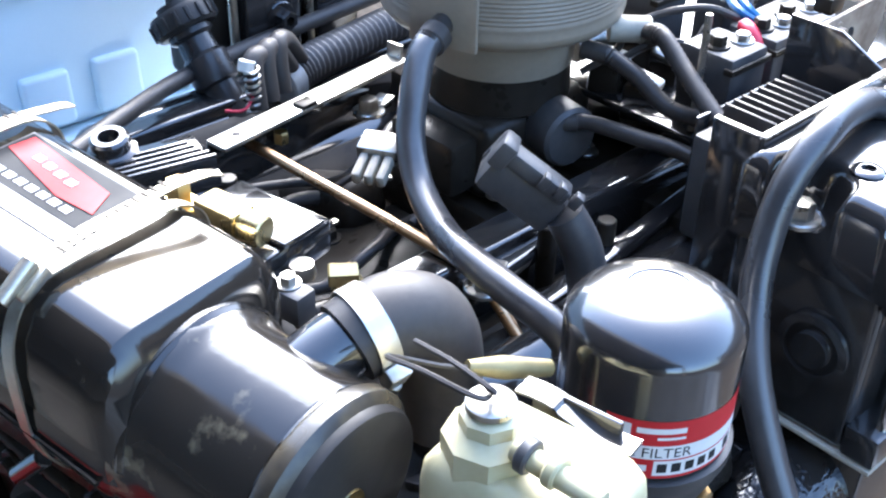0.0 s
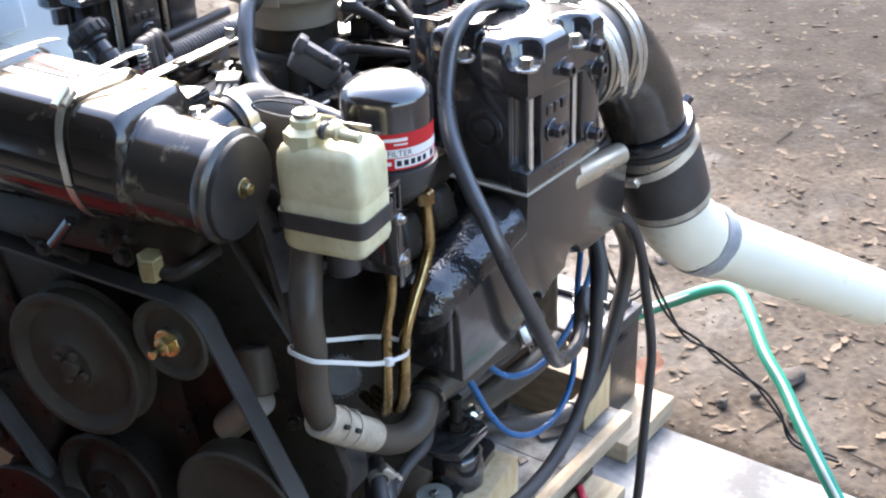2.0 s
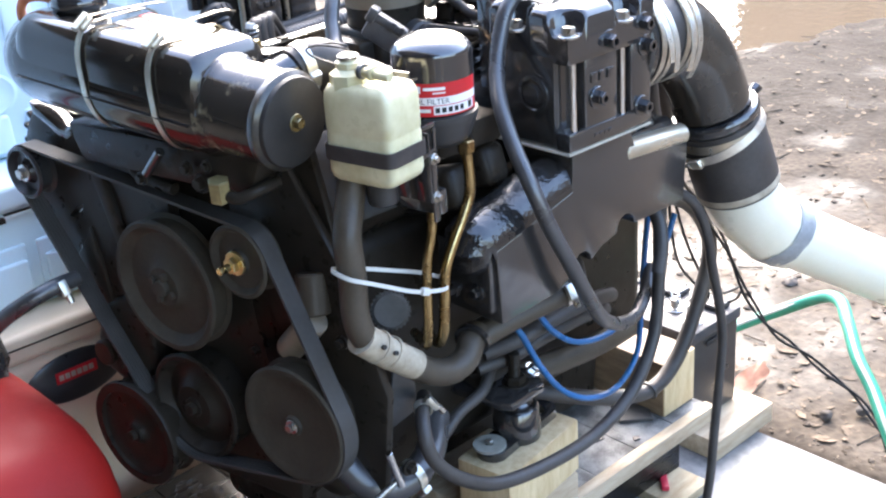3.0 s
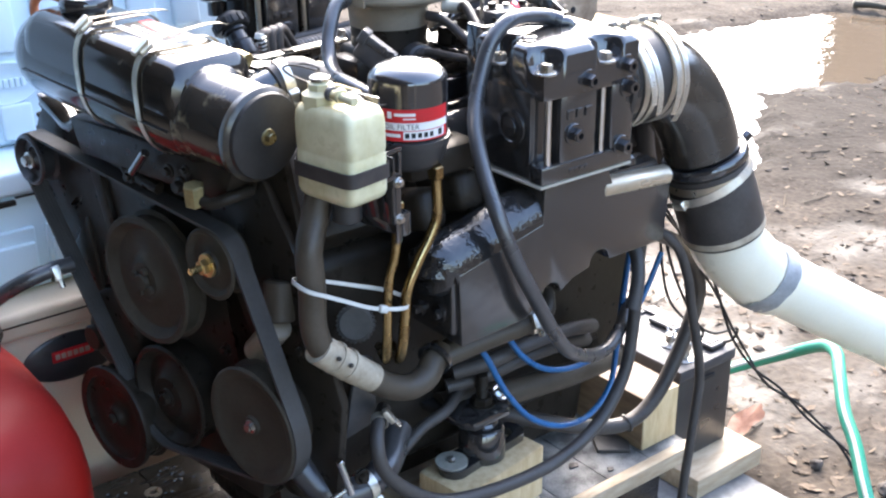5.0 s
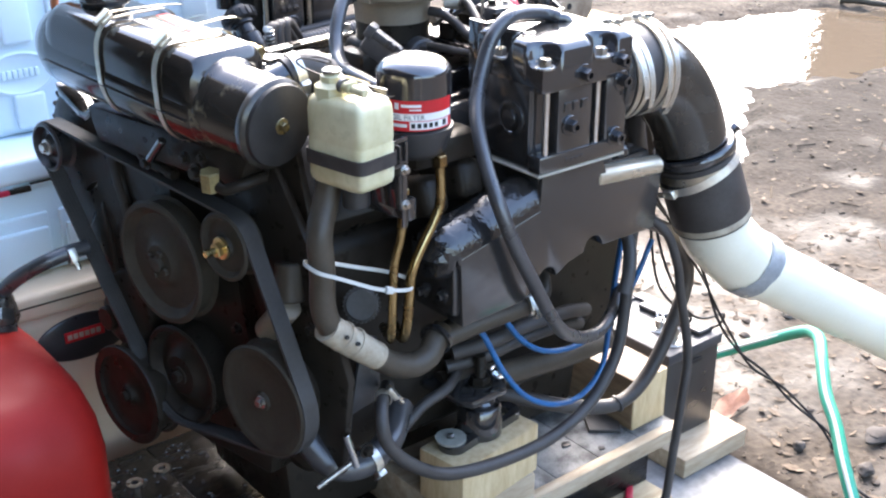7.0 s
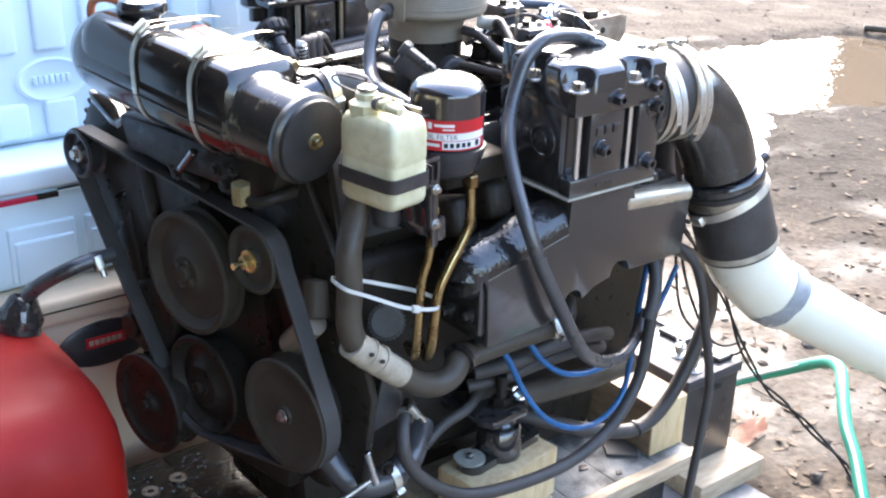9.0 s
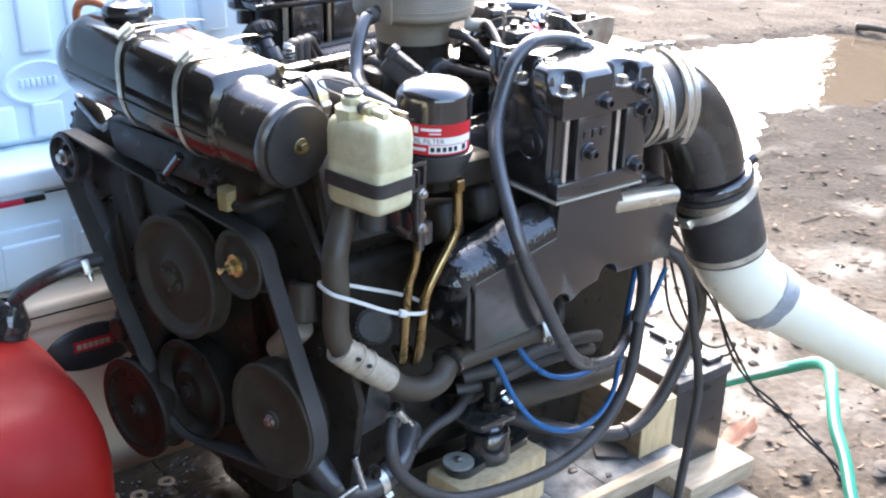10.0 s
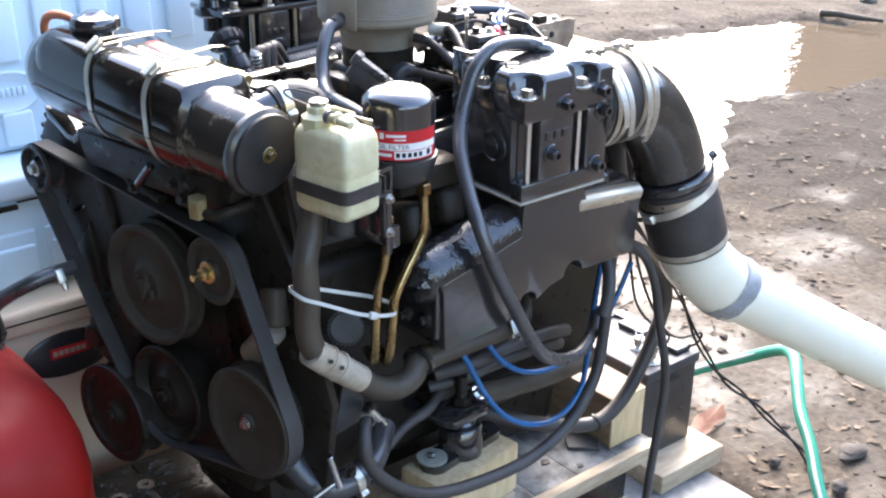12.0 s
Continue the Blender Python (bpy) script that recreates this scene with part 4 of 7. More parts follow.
# outlet pipe and its rubber elbow, behind the near end
part("outlet_pipe", tube([F(0.052, -0.015, 0.922), F(0.046, -0.040, 0.932), F(0.038, -0.062, 0.939)], 0.0185, 24), BLACK, hx)
hel = thing("elbow_hose", "short black rubber elbow hose with steel clamp", "hose", F(0.03, -0.1, 0.86))
part("hose", tube([F(0.040, -0.052, 0.936), F(0.036, -0.064, 0.940), F(0.030, -0.080, 0.940), F(0.024, -0.094, 0.930), F(0.020, -0.101, 0.908), F(0.018, -0.103, 0.86)], [0.0225, 0.0225, 0.0245, 0.0255, 0.0245, 0.022], 28), RUBBER, hel)
hose_clamp(hel, F(0.0365, -0.063, 0.9395), F(0.032, -0.074, 0.941) - F(0.040, -0.052, 0.936), 0.0235, 0.012, 2.2)

# ---------------------------------------------------------------- reservoir
RES = FRONT @ Matrix.Translation((0.0105, 0, 0))


def R(s, n, z):
    """As F, for the reservoir and its bracket, and stretched a little in height."""
    return RES @ Vector((s, n, 0.885 + (z - 0.885) * 1.10))


res = thing("fluid_reservoir", "translucent cream plastic fluid reservoir in a strap bracket", "reservoir", R(-0.088, -0.042, 0.83))


def build_reservoir():
    bm = bmesh.new()
    rings = []
    for z, q in ((0.834, 0.86), (0.837, 0.95), (0.843, 1.0), (0.880, 1.0), (0.882, 0.985), (0.885, 0.985), (0.887, 1.0), (0.915, 1.0), (0.924, 0.97), (0.930, 0.88), (0.932, 0.7)):
        ring = []
        for k in range(40):
            a = 2 * math.pi * k / 40
            c, s_ = math.cos(a), math.sin(a)
            e = 0.26
            ring.append(bm.verts.new(R(-0.0875 + 0.0455 * q * math.copysign(abs(c) ** e, c), -0.0425 + 0.0315 * q * math.copysign(abs(s_) ** e, s_), z + 0.0008 * noise.noise(Vector((c * 3, s_ * 3, z * 50))))))
        rings.append(ring)
    for a, b in zip(rings, rings[1:]):
        for k in range(40):
            bm.faces.new((a[k], a[(k + 1) % 40], b[(k + 1) % 40], b[k]))
    bm.faces.new(rings[0])
    bm.faces.new(rings[-1])
    return bm


tank = part("tank", build_reservoir(), NATURAL, res, angle=50)
neck = part("cap", turned([(0.0215, 0), (0.0215, 0.017), (0.017, 0.020), (0.014, 0.022), (0.014, 0.029), (0.011, 0.031), (0, 0.031)], basis(R(-0.068, -0.034, 0.925), UP), 8), NATURAL, res, "cream hexagonal cap")
part("cap_disc", turned([(0, 0.0), (0.0115, 0.0), (0.0115, 0.003), (0.009, 0.0045), (0, 0.0045)], basis(R(-0.068, -0.034, 0.9545), UP), 24), ZINC, neck)
part("wire", tube([R(-0.066, -0.034, 0.962), (-0.291, 0.050, 0.977), (-0.290, 0.075, 0.976), (-0.287, 0.104, 0.969)], 0.0014, 6), RUBBER, neck, "thin grey-black wire")
part("wire", tube([R(-0.069, -0.035, 0.962), (-0.298, 0.052, 0.976), (-0.304, 0.080, 0.976), (-0.303, 0.104, 0.968), (-0.290, 0.112, 0.956), (-0.270, 0.104, 0.945), (-0.252, 0.097, 0.9385)], 0.0014, 6), RUBBER, neck, "thin grey-black wire")
part("wire_splice", tube([(-0.258, 0.099, 0.941), (-0.240, 0.092, 0.935), (-0.215, 0.084, 0.926)], [0.0035, 0.0062, 0.0045], 10), OLIVEBRASS, neck, "amber crimped splice")
nip = part("nipple", rod(R(-0.085, -0.028, 0.945), R(-0.130, -0.026, 0.943), 0.0055, 14), NATURAL, res, "yellowed side nipple")
for s in (-0.089, -0.103):
    part("collar", rod(R(s, -0.028, 0.9452), R(s - 0.006, -0.0275, 0.9448), 0.0085, 16), DARKPLASTIC if s > -0.1 else NATURAL, nip)
path = [R(-0.0875 + 0.0470 * math.copysign(abs(math.cos(a)) ** 0.26, math.cos(a)), -0.0425 + 0.033 * math.copysign(abs(math.sin(a)) ** 0.26, math.sin(a)), 0.864) for a in np.linspace(0, 2 * math.pi, 56)[:-1]]
part("strap", band(path, UP, 0.017, 0.0015), STRAPBROWN, res, "brown-black rubber strap")
part("neck_below", rod(R(-0.09, -0.045, 0.805), R(-0.09, -0.045, 0.836), 0.017, 20), BATTERYBLACK, res)

brk = thing("filter_bracket", "black folded steel bracket bolted beside the oil filter", "bracket", (-0.22, 0.02, 0.75))
part("tab", band([RES @ Vector((-0.056 - 0.062 * u, -0.0800, 0.9350 - 0.004 * u + 0.0020 * math.sin(6.5 * u))) for u in np.linspace(0, 1, 16)], OUT, 0.0125, 0.0016, False), BLACK, brk, "wavy glossy black strip")
part("upright", span(-0.108, -0.060, -0.0865, -0.083, 0.79, 0.937, RES, 0.001), BLACK, brk)
part("ear", span(-0.1300, -0.1265, -0.094, -0.085, 0.765, 0.852, RES, 0.001), BLACK, brk)
part("loop", span(-0.1300, -0.1265, -0.096, -0.070, 0.876, 0.881, RES, 0.001), BLACK, brk)
part("loop", span(-0.1300, -0.1265, -0.096, -0.070, 0.845, 0.850, RES, 0.001), BLACK, brk)
part("loop", span(-0.1300, -0.1265, -0.096, -0.091, 0.8505, 0.8755, RES, 0.001), BLACK, brk)
for z in (0.840, 0.795):
    part("bolt", hexbolt(RES @ Vector((-0.1300, -0.0895, z)), -ALONG, 0.0042, 0.005), ZINC, brk)
part("strap_foot", span(-0.130, -0.108, -0.084, -0.081, 0.790, 0.872, RES, 0.001), BLACK, brk)
part("lower_arm", span(-0.130, -0.02, -0.110, -0.095, 0.770, 0.800, RES, 0.003), BLACK, brk)

# ---------------------------------------------------------------- oil filter
FX, FY, FZ = -0.162, 0.062, 0.011
fil = thing("oil_filter", "black spin-on oil filter with a red and white label", "oil filter", (FX, FY, 0.862))
fm = Matrix.Translation((FX, FY, FZ))
part("can", turned([(0.044, 0.863), (0.0465, 0.866), (0.0465, 0.931), (0.0462, 0.9335), (0.0452, 0.9360), (0.0432, 0.9388), (0.0395, 0.9425), (0.034, 0.9462), (0.027, 0.9490), (0.019, 0.9508), (0.0175, 0.9510), (0.0172, 0.9506), (0.0160, 0.9502), (0.0120, 0.9502), (0, 0.9502)], fm, 72), FILTERTOP, fil)


def wrap(bm, r, a0, z0):
    for v in bm.verts:
        a = a0 + v.co.x / r
        v.co = Vector((FX + r * math.cos(a), FY + r * math.sin(a), FZ + z0 + v.co.y))
    return bm


def label_band(a0, a1, z0, z1, r, material, parent, name, label=""):
    bm = bmesh.new()
    k = max(2, int((a1 - a0) * 24))
    lo = [bm.verts.new((FX + r * math.cos(a), FY + r * math.sin(a), FZ + z0)) for a in np.linspace(a0, a1, k)]
    hi = [bm.verts.new((FX + r * math.cos(a), FY + r * math.sin(a), FZ + z1)) for a in np.linspace(a0, a1, k)]
    for i in range(k - 1):
        bm.faces.new((lo[i], lo[i + 1], hi[i + 1], hi[i]))
    return part(name, bm, material, parent, label)


LA = radians(-137)          # where the lettering's middle faces
L0, L1 = radians(-167), radians(-57)
lab = label_band(L0, L1, 0.8665, 0.9045, 0.04665, REDLABEL, fil, "label", "red and white printed label")
label_band(L0, L1, 0.8795, 0.8885, 0.04672, WHITELABEL, lab, "label_stripe")
label_band(LA + 0.05, LA + 1.24, 0.8685, 0.8785, 0.04674, WHITELABEL, lab, "label_panel")
for k in range(5):
    label_band(LA + 0.09 + k * 0.16, LA + 0.09 + k * 0.16 + 0.11, 0.8705, 0.8765, 0.04682, INK, lab, "pictogram")
label_band(LA + 1.0, LA + 1.15, 0.8700, 0.8775, 0.04682, INK, lab, "pictogram")
label_band(LA - 0.18, LA + 0.36, 0.8965, 0.9000, 0.04676, WHITELABEL, lab, "label_bar")
label_band(LA + 0.05, LA + 0.36, 0.8925, 0.8942, 0.04676, WHITELABEL, lab, "label_bar")
label_band(LA - 0.36, LA - 0.24, 0.8935, 0.9015, 0.04676, WHITELABEL, lab, "label_mark")
label_band(LA - 0.42, LA - 0.02, 0.8715, 0.8755, 0.04676, WHITELABEL, lab, "label_bar")
bm = text_mesh("OIL FILTER", 0.0090)
part("lettering", wrap(bm, 0.0468, LA, 0.8808), INK, lab)
adp = thing("filter_adapter", "black cast oil filter adapter with a grey rim", "adapter", (FX, FY, 0.79))
part("cup", turned([(0, 0.822), (0.024, 0.822), (0.034, 0.825), (0.040, 0.832), (0.044, 0.842), (0.0475, 0.852), (0.0495, 0.857), (0.0495, 0.863), (0.046, 0.864), (0, 0.864)], fm, 48), BATTERYBLACK, adp)
part("arm", span(-0.162, -0.05, 0.06, 0.115, 0.805, 0.845, bevel=0.012), GRIME, adp)

# brass oil lines under the adapter
for pts, r in (([(-0.148, 0.030, 0.838), (-0.147, 0.028, 0.80), (-0.148, 0.028, 0.772), (-0.160, 0.028, 0.748), (-0.177, 0.028, 0.722), (-0.194, 0.028, 0.690), (-0.199, 0.028, 0.655), (-0.203, 0.030, 0.61), (-0.196, 0.05, 0.585), (-0.17, 0.10, 0.575)], 0.0068),
               ([(-0.195, 0.045, 0.80), (-0.203, 0.035, 0.765), (-0.208, 0.034, 0.735), (-0.217, 0.034, 0.708), (-0.221, 0.034, 0.66), (-0.222, 0.036, 0.615), (-0.215, 0.05, 0.59), (-0.19, 0.10, 0.58)], 0.0060)):
    t = thing("oil_line", "tarnished brass oil line below the filter", "pipe", pts[-1], "oil lines")
    part("pipe", tube(pts, r, 12, 6), TUBEBRASS, t)
    part("fitting", rod(pts[0], Vector(pts[0]) - Vector((0, 0, 0.016)), r * 1.55, 6), TUBEBRASS, t)

# ---------------------------------------------------------------- coolant hose with sleeve, and its tie
ch = thing("coolant_hose", "grey-black formed coolant hose with a pale sleeve", "hose", (-0.23, 0.05, 0.55))
part("upper_hose", tube([F(-0.046, -0.038, 0.840), F(-0.048, -0.024, 0.80), (-0.315, 0.052, 0.765), (-0.315, 0.050, 0.717), (-0.316, 0.05, 0.67), (-0.306, 0.05, 0.638), (-0.280, 0.05, 0.612)], 0.0165, 20), HOSEGREY, ch)
part("sleeve", tube([(-0.312, 0.05, 0.640), (-0.300, 0.05, 0.628), (-0.268, 0.05, 0.599), (-0.236, 0.05, 0.572)], [0.0195, 0.0195, 0.0190, 0.0186], 24, 4), SLEEVE, ch, "dull white connecting sleeve")
for q in (0.25, 0.5):
    c = Vector((-0.306, 0.05, 0.634)).lerp(Vector((-0.24, 0.05, 0.575)), q)
    part("sleeve_rib", band(circle(c, (0.066, 0, -0.059), 0.0195, 32), (0.066, 0, -0.059), 0.004, 0.0012), SLEEVE, ch)
    part("rivet", rod(c + Vector((-0.006, -0.018, 0.008)), c + Vector((-0.009, -0.0255, 0.012)), 0.003, 8), GRIME, ch)
part("lower_hose", tube([(-0.262, 0.05, 0.594), (-0.236, 0.05, 0.570), (-0.210, 0.048, 0.551), (-0.182, 0.046, 0.541), (-0.155, 0.046, 0.546), (-0.138, 0.052, 0.560), (-0.118, 0.06, 0.567)], 0.0172, 20), HOSEGREY, ch)
part("bead", band(circle((-0.134, 0.054, 0.562), (0.02, 0.008, 0.006), 0.0182, 28), (0.02, 0.008, 0.006), 0.007, 0.0055), BLACK, ch, "black hose clip")
part("aft_hose", tube([(-0.128, 0.056, 0.558), (-0.09, 0.048, 0.566), (-0.045, 0.034, 0.577), (0.014, 0.016, 0.588)], 0.0160, 18), HOSEGREY, ch)
part("aft_stub", tube([(0.008, 0.018, 0.587), (0.030, 0.020, 0.594), (0.048, 0.040, 0.606)], 0.0125, 16), GRIME, ch)
hose_clamp(ch, (0.004, 0.019, 0.586), (0.92, -0.28, 0.17), 0.0168, 0.010, 1.1)
part("back_hose", tube([(-0.10, 0.085, 0.545), (-0.02, 0.085, 0.556), (0.04, 0.085, 0.566), (0.10, 0.11, 0.57)], 0.0150, 18), HOSEGREY, ch)
hose_clamp(ch, F(-0.0460, -0.036, 0.831), F(-0.048, -0.022, 0.80) - F(-0.046, -0.034, 0.822), 0.0172, 0.012, 2.6)
tie = thing("cable_tie", "white nylon cable tie round hose and oil lines", "cable tie", (-0.23, 0.03, 0.66))
loop = smooth_path([(-0.335, 0.050, 0.730), (-0.329, 0.034, 0.725), (-0.310, 0.027, 0.716), (-0.285, 0.022, 0.703), (-0.262, 0.018, 0.691), (-0.240, 0.0165, 0.682), (-0.207, 0.019, 0.672), (-0.193, 0.028, 0.671), (-0.194, 0.042, 0.676), (-0.215, 0.055, 0.686), (-0.25, 0.063, 0.699), (-0.290, 0.070, 0.714), (-0.318, 0.070, 0.724), (-0.332, 0.063, 0.730)], 5, True)
part("band", band(loop, (0.18, 0, 0.98), 0.0047, 0.0014), NYLON, tie)
part("head", box((0, 0, 0), (0.012, 0.008, 0.009), pose(-0.240, 0.0145, 0.6825, 0, 22, 0), 0.002), NYLON, tie)

# ---------------------------------------------------------------- exhaust manifold
man = thing("exhaust_manifold", "black water-cooled exhaust manifold casting with a flat flank", "exhaust manifold", (0.06, 0.06, 0.6))
SIDE = Matrix(((1, 0, 0, 0), (0, 0, 1, 0), (0, 1, 0, 0), (0, 0, 0, 1)))       # x stays, y becomes height, z becomes depth


def notch(cx, cz, r, a0, a1, n=12):
    return [(cx + r * math.cos(a), cz + r * math.sin(a)) for a in np.linspace(a0, a1, n)]


flank_poly = [(-0.132, 0.600), (-0.024, 0.606), (0.000, 0.622)] + notch(0.020, 0.628, 0.016, math.pi * 1.05, -0.1) + [(0.060, 0.640)] + notch(0.109, 0.650, 0.018, math.pi * 1.05, -0.05) + [(0.236, 0.648), (0.244, 0.740), (0.130, 0.752), (0.118, 0.784), (0.004, 0.784), (0.002, 0.733), (-0.136, 0.700)]
part("casting", prism(flank_poly, 0.105, Matrix.Translation((0, 0.0, 0)) @ SIDE, 0.0022), CAST, man, "flat-flanked black casting")
part("log", tube([(-0.140, 0.0405, 0.697), (-0.136, 0.0405, 0.699), (-0.09, 0.0405, 0.710), (-0.04, 0.0405, 0.722), (0.012, 0.0405, 0.734)], [0.034, 0.040, 0.040, 0.040, 0.040], 32, 8), LUMPY, man, "rounded glossy manifold log")
for k, x in enumerate((-0.125, -0.065)):
    part("runner", box((0, 0, 0), (0.045, 0.14, 0.055), pose(x, 0.13, 0.745 + 0.012 * k, -18), 0.014, 3), GRIME, man)
part("shoulder", rod((0.112, 0.0125, 0.752), (0.246, 0.0125, 0.741), 0.0150, 32, 0.003), BAREMETAL, man, "worn bare metal rounded edge")
part("knob", rod((0.246, 0.010, 0.742), (0.252, 0.008, 0.742), 0.006, 14), CHROME, man)
part("rear_tank", span(0.158, 0.232, 0.075, 0.135, 0.764, 0.850, bevel=0.008), GRIME, man)
part("end_tank", span(0.115, 0.242, 0.02, 0.12, 0.66, 0.766, bevel=0.01), CAST, man)
for x, z in ((0.150, 0.767), (0.185, 0.767)):
    part("fitting", turned([(0, 0), (0.016, 0), (0.016, 0.010), (0.012, 0.014), (0.007, 0.014), (0.007, 0.006), (0, 0.006)], basis((x, 0.034, z), UP), 18), BLACK, man)
part("front_flange", span(-0.142, -0.128, 0.008, 0.10, 0.615, 0.70, bevel=0.004), CAST, man)
for y, z in ((0.03, 0.64), (0.075, 0.63)):
    part("bolt", hexbolt((-0.143, y, z), (-1, 0, 0), 0.007, 0.007), BLACK, man)
part("gasket", span(-0.012, 0.150, -0.009, 0.125, 0.7845, 0.788, bevel=0.0008), GASKET, man, "pale gasket edge")

# ---------------------------------------------------------------- riser
ris = thing("exhaust_riser", "gloss black exhaust riser with steel studs and raised logo shapes", "exhaust riser", (0.07, 0.06, 0.788))


def riser_top():
    """The riser's crown: a plateau with rounded edges and four scooped bolt pockets."""
    bm = bmesh.new()
    x0, x1, y0, y1, nx, ny = -0.013, 0.150, -0.011, 0.118, 66, 54
    pockets = ((-0.006, -0.004, 0.023), (-0.008, 0.076, 0.021), (0.098, -0.006, 0.021), (0.085, 0.118, 0.021))
    grid = []
    for i in range(nx + 1):
        row = []
        for j in range(ny + 1):
            x, y = x0 + (x1 - x0) * i / nx, y0 + (y1 - y0) * j / ny
            d = min(x - x0, x1 - x, (y - y0) * 0.9, y1 - y)
            z = 0.960 - 0.010 * max(0.0, 1 - d / 0.011) ** 2 + 0.004 * (y / 0.12)
            for px, py, pr in pockets:
                q = (math.hypot(x - px, y - py) - pr) / 0.0036
                k = 1 / (1 + math.exp(max(-30, min(30, q * 2.2))))
                z = z * (1 - k) + 0.930 * k
            row.append(bm.verts.new((x, y, z)))
        grid.append(row)
    for i in range(nx):
        for j in range(ny):
            bm.faces.new((grid[i][j], grid[i + 1][j], grid[i + 1][j + 1], grid[i][j + 1]))
    rim = [grid[i][0] for i in range(nx + 1)] + [grid[nx][j] for j in range(1, ny + 1)] + [grid[i][ny] for i in range(nx - 1, -1, -1)] + [grid[0][j] for j in range(ny - 1, 0, -1)]
    low = [bm.verts.new((v.co.x, v.co.y, 0.905)) for v in rim]
    for k in range(len(rim)):
        j = (k + 1) % len(rim)
        bm.faces.new((rim[k], rim[j], low[j], low[k]))
    bm.faces.new(low)
    return bm


crown = part("crown", riser_top(), BLACK, ris, "glossy black crown with scooped bolt pockets", angle=60)
body = part("body", span(-0.010, 0.148, 0.012, 0.116, 0.788, 0.92, bevel=0.006, segs=3), CAST, ris)
part("lower_rail", span(-0.012, 0.150, -0.010, 0.014, 0.789, 0.813, bevel=0.003), CAST, body)
part("upper_rail", span(-0.012, 0.150, -0.010, 0.014, 0.897, 0.928, bevel=0.004), CAST, body)
part("face_panel", span(0.020, 0.082, -0.008, 0.014, 0.811, 0.90, bevel=0.003), CAST, body)
part("end_pillar", span(0.108, 0.150, -0.009, 0.014, 0.811, 0.90, bevel=0.004), CAST, body)
part("front_rib", span(-0.0116, -0.006, 0.014, 0.112, 0.80, 0.93, bevel=0.004), CAST, body)
for x in (0.003, 0.096):
    part("stud", rod((x, -0.003, 0.805), (x, -0.003, 0.905), 0.0045, 14), CHROME, ris, "bright steel stud")
for x, y in ((-0.002, -0.002), (-0.007, 0.077), (0.097, -0.004), (0.086, 0.108)):
    part("bolt", hexbolt((x, y, 0.931), UP, 0.0085, 0.010), ZINC, ris, "zinc-plated bolt")
for x, z in ((0.041, 0.848), (0.062, 0.914), (0.130, 0.922), (0.135, 0.893), (0.128, 0.815)):
    part("plug", hexbolt((x, -0.009, z), (0, -1, 0), 0.009, 0.012, True, True), BLACK, ris)
part("crown_plug", turned([(0.0105, -0.002), (0.0105, 0.0015), (0.0085, 0.003), (0.0050, 0.003), (0.0050, -0.001), (0, -0.001)], basis((0.022, 0.056, 0.9612), UP), 12), BLACK, ris, "flush hollow plug")
part("front_boss", turned([(0, 0), (0.024, 0), (0.024, 0.004), (0.019, 0.005), (0.018, 0.003), (0.013, 0.003), (0.012, 0.007), (0, 0.007)], basis((-0.013, 0.045, 0.856), (-1, 0, 0)), 30), CAST, ris)
for k, w in enumerate((0.011, 0.009, 0.012)):
    part("logo_shape", span(0.030 + k * 0.0155, 0.030 + k * 0.0155 + w, -0.0105, -0.0075, 0.868, 0.880, bevel=0.001), CAST, ris)
for k in range(4):
    part("casting_mark", span(0.035 + k * 0.009, 0.041 + k * 0.009, -0.0112, -0.0095, 0.798, 0.803, bevel=0.0003), CAST, ris)

# ---------------------------------------------------------------- exhaust elbow, boot and drain pipe
elb = thing("exhaust_elbow", "black exhaust elbow with ribbed hose and steel clamps", "exhaust elbow", (0.33, 0.02, 0.66))
EY = 0.050
part("flange", rod((0.144, EY, 0.882), (0.160, EY, 0.882), 0.066, 44, 0.004), CAST, elb)
part("hump_hose", tube([(0.156, EY, 0.882), (0.175, EY, 0.883), (0.21, EY, 0.884), (0.241, EY, 0.879)], [0.064, 0.0658, 0.0660, 0.0650], 44, 4), RUBBER, elb, "black rubber hump hose")
part("elbow", tube([(0.205, EY, 0.884), (0.235, EY, 0.880), (0.268, 0.046, 0.866), (0.297, 0.039, 0.838), (0.318, 0.029, 0.800), (0.332, 0.021, 0.755)], [0.060, 0.060, 0.0595, 0.058, 0.056, 0.055], 44, 8), BROWNTINTBLACK, elb, "gloss black cast elbow tinted with the ground's brown reflection")
for x, tn in ((0.166, 1.0), (0.181, 1.12), (0.218, 1.0), (0.234, 1.12)):
    hose_clamp(elb, (x, EY, 0.883), (1, -0.01, -0.01 - (0.1 if x > 0.2 else 0)), 0.0668, 0.0100, tn - 1.25, 2.0 + 6 * (x - 0.16))
bd = (Vector((0.375, 0.0, 0.622)) - Vector((0.334, 0.018, 0.748))).normalized()
b0 = Vector((0.334, 0.018, 0.748))
part("collar", turned([(0.05, 0), (0.061, 0), (0.064, 0.004), (0.064, 0.012), (0.061, 0.016), (0.05, 0.016)], basis(b0 - bd * 0.006, bd), 44), BLACK, elb)
part("nipple", hexbolt(b0 + Vector((0.052, -0.025, 0.018)), (0.6, -0.3, 0.7), 0.008, 0.014, True), BLACK, elb)
boot = thing("rubber_boot", "black rubber boot joining elbow and drain pipe", "hose", b0 + bd * 0.13)
part("boot", turned([(0.05, 0), (0.061, 0.0), (0.062, 0.006), (0.0625, 0.05), (0.0625, 0.112), (0.061, 0.118), (0.05, 0.118)], basis(b0 + bd * 0.012, bd), 48), RUBBER, boot)
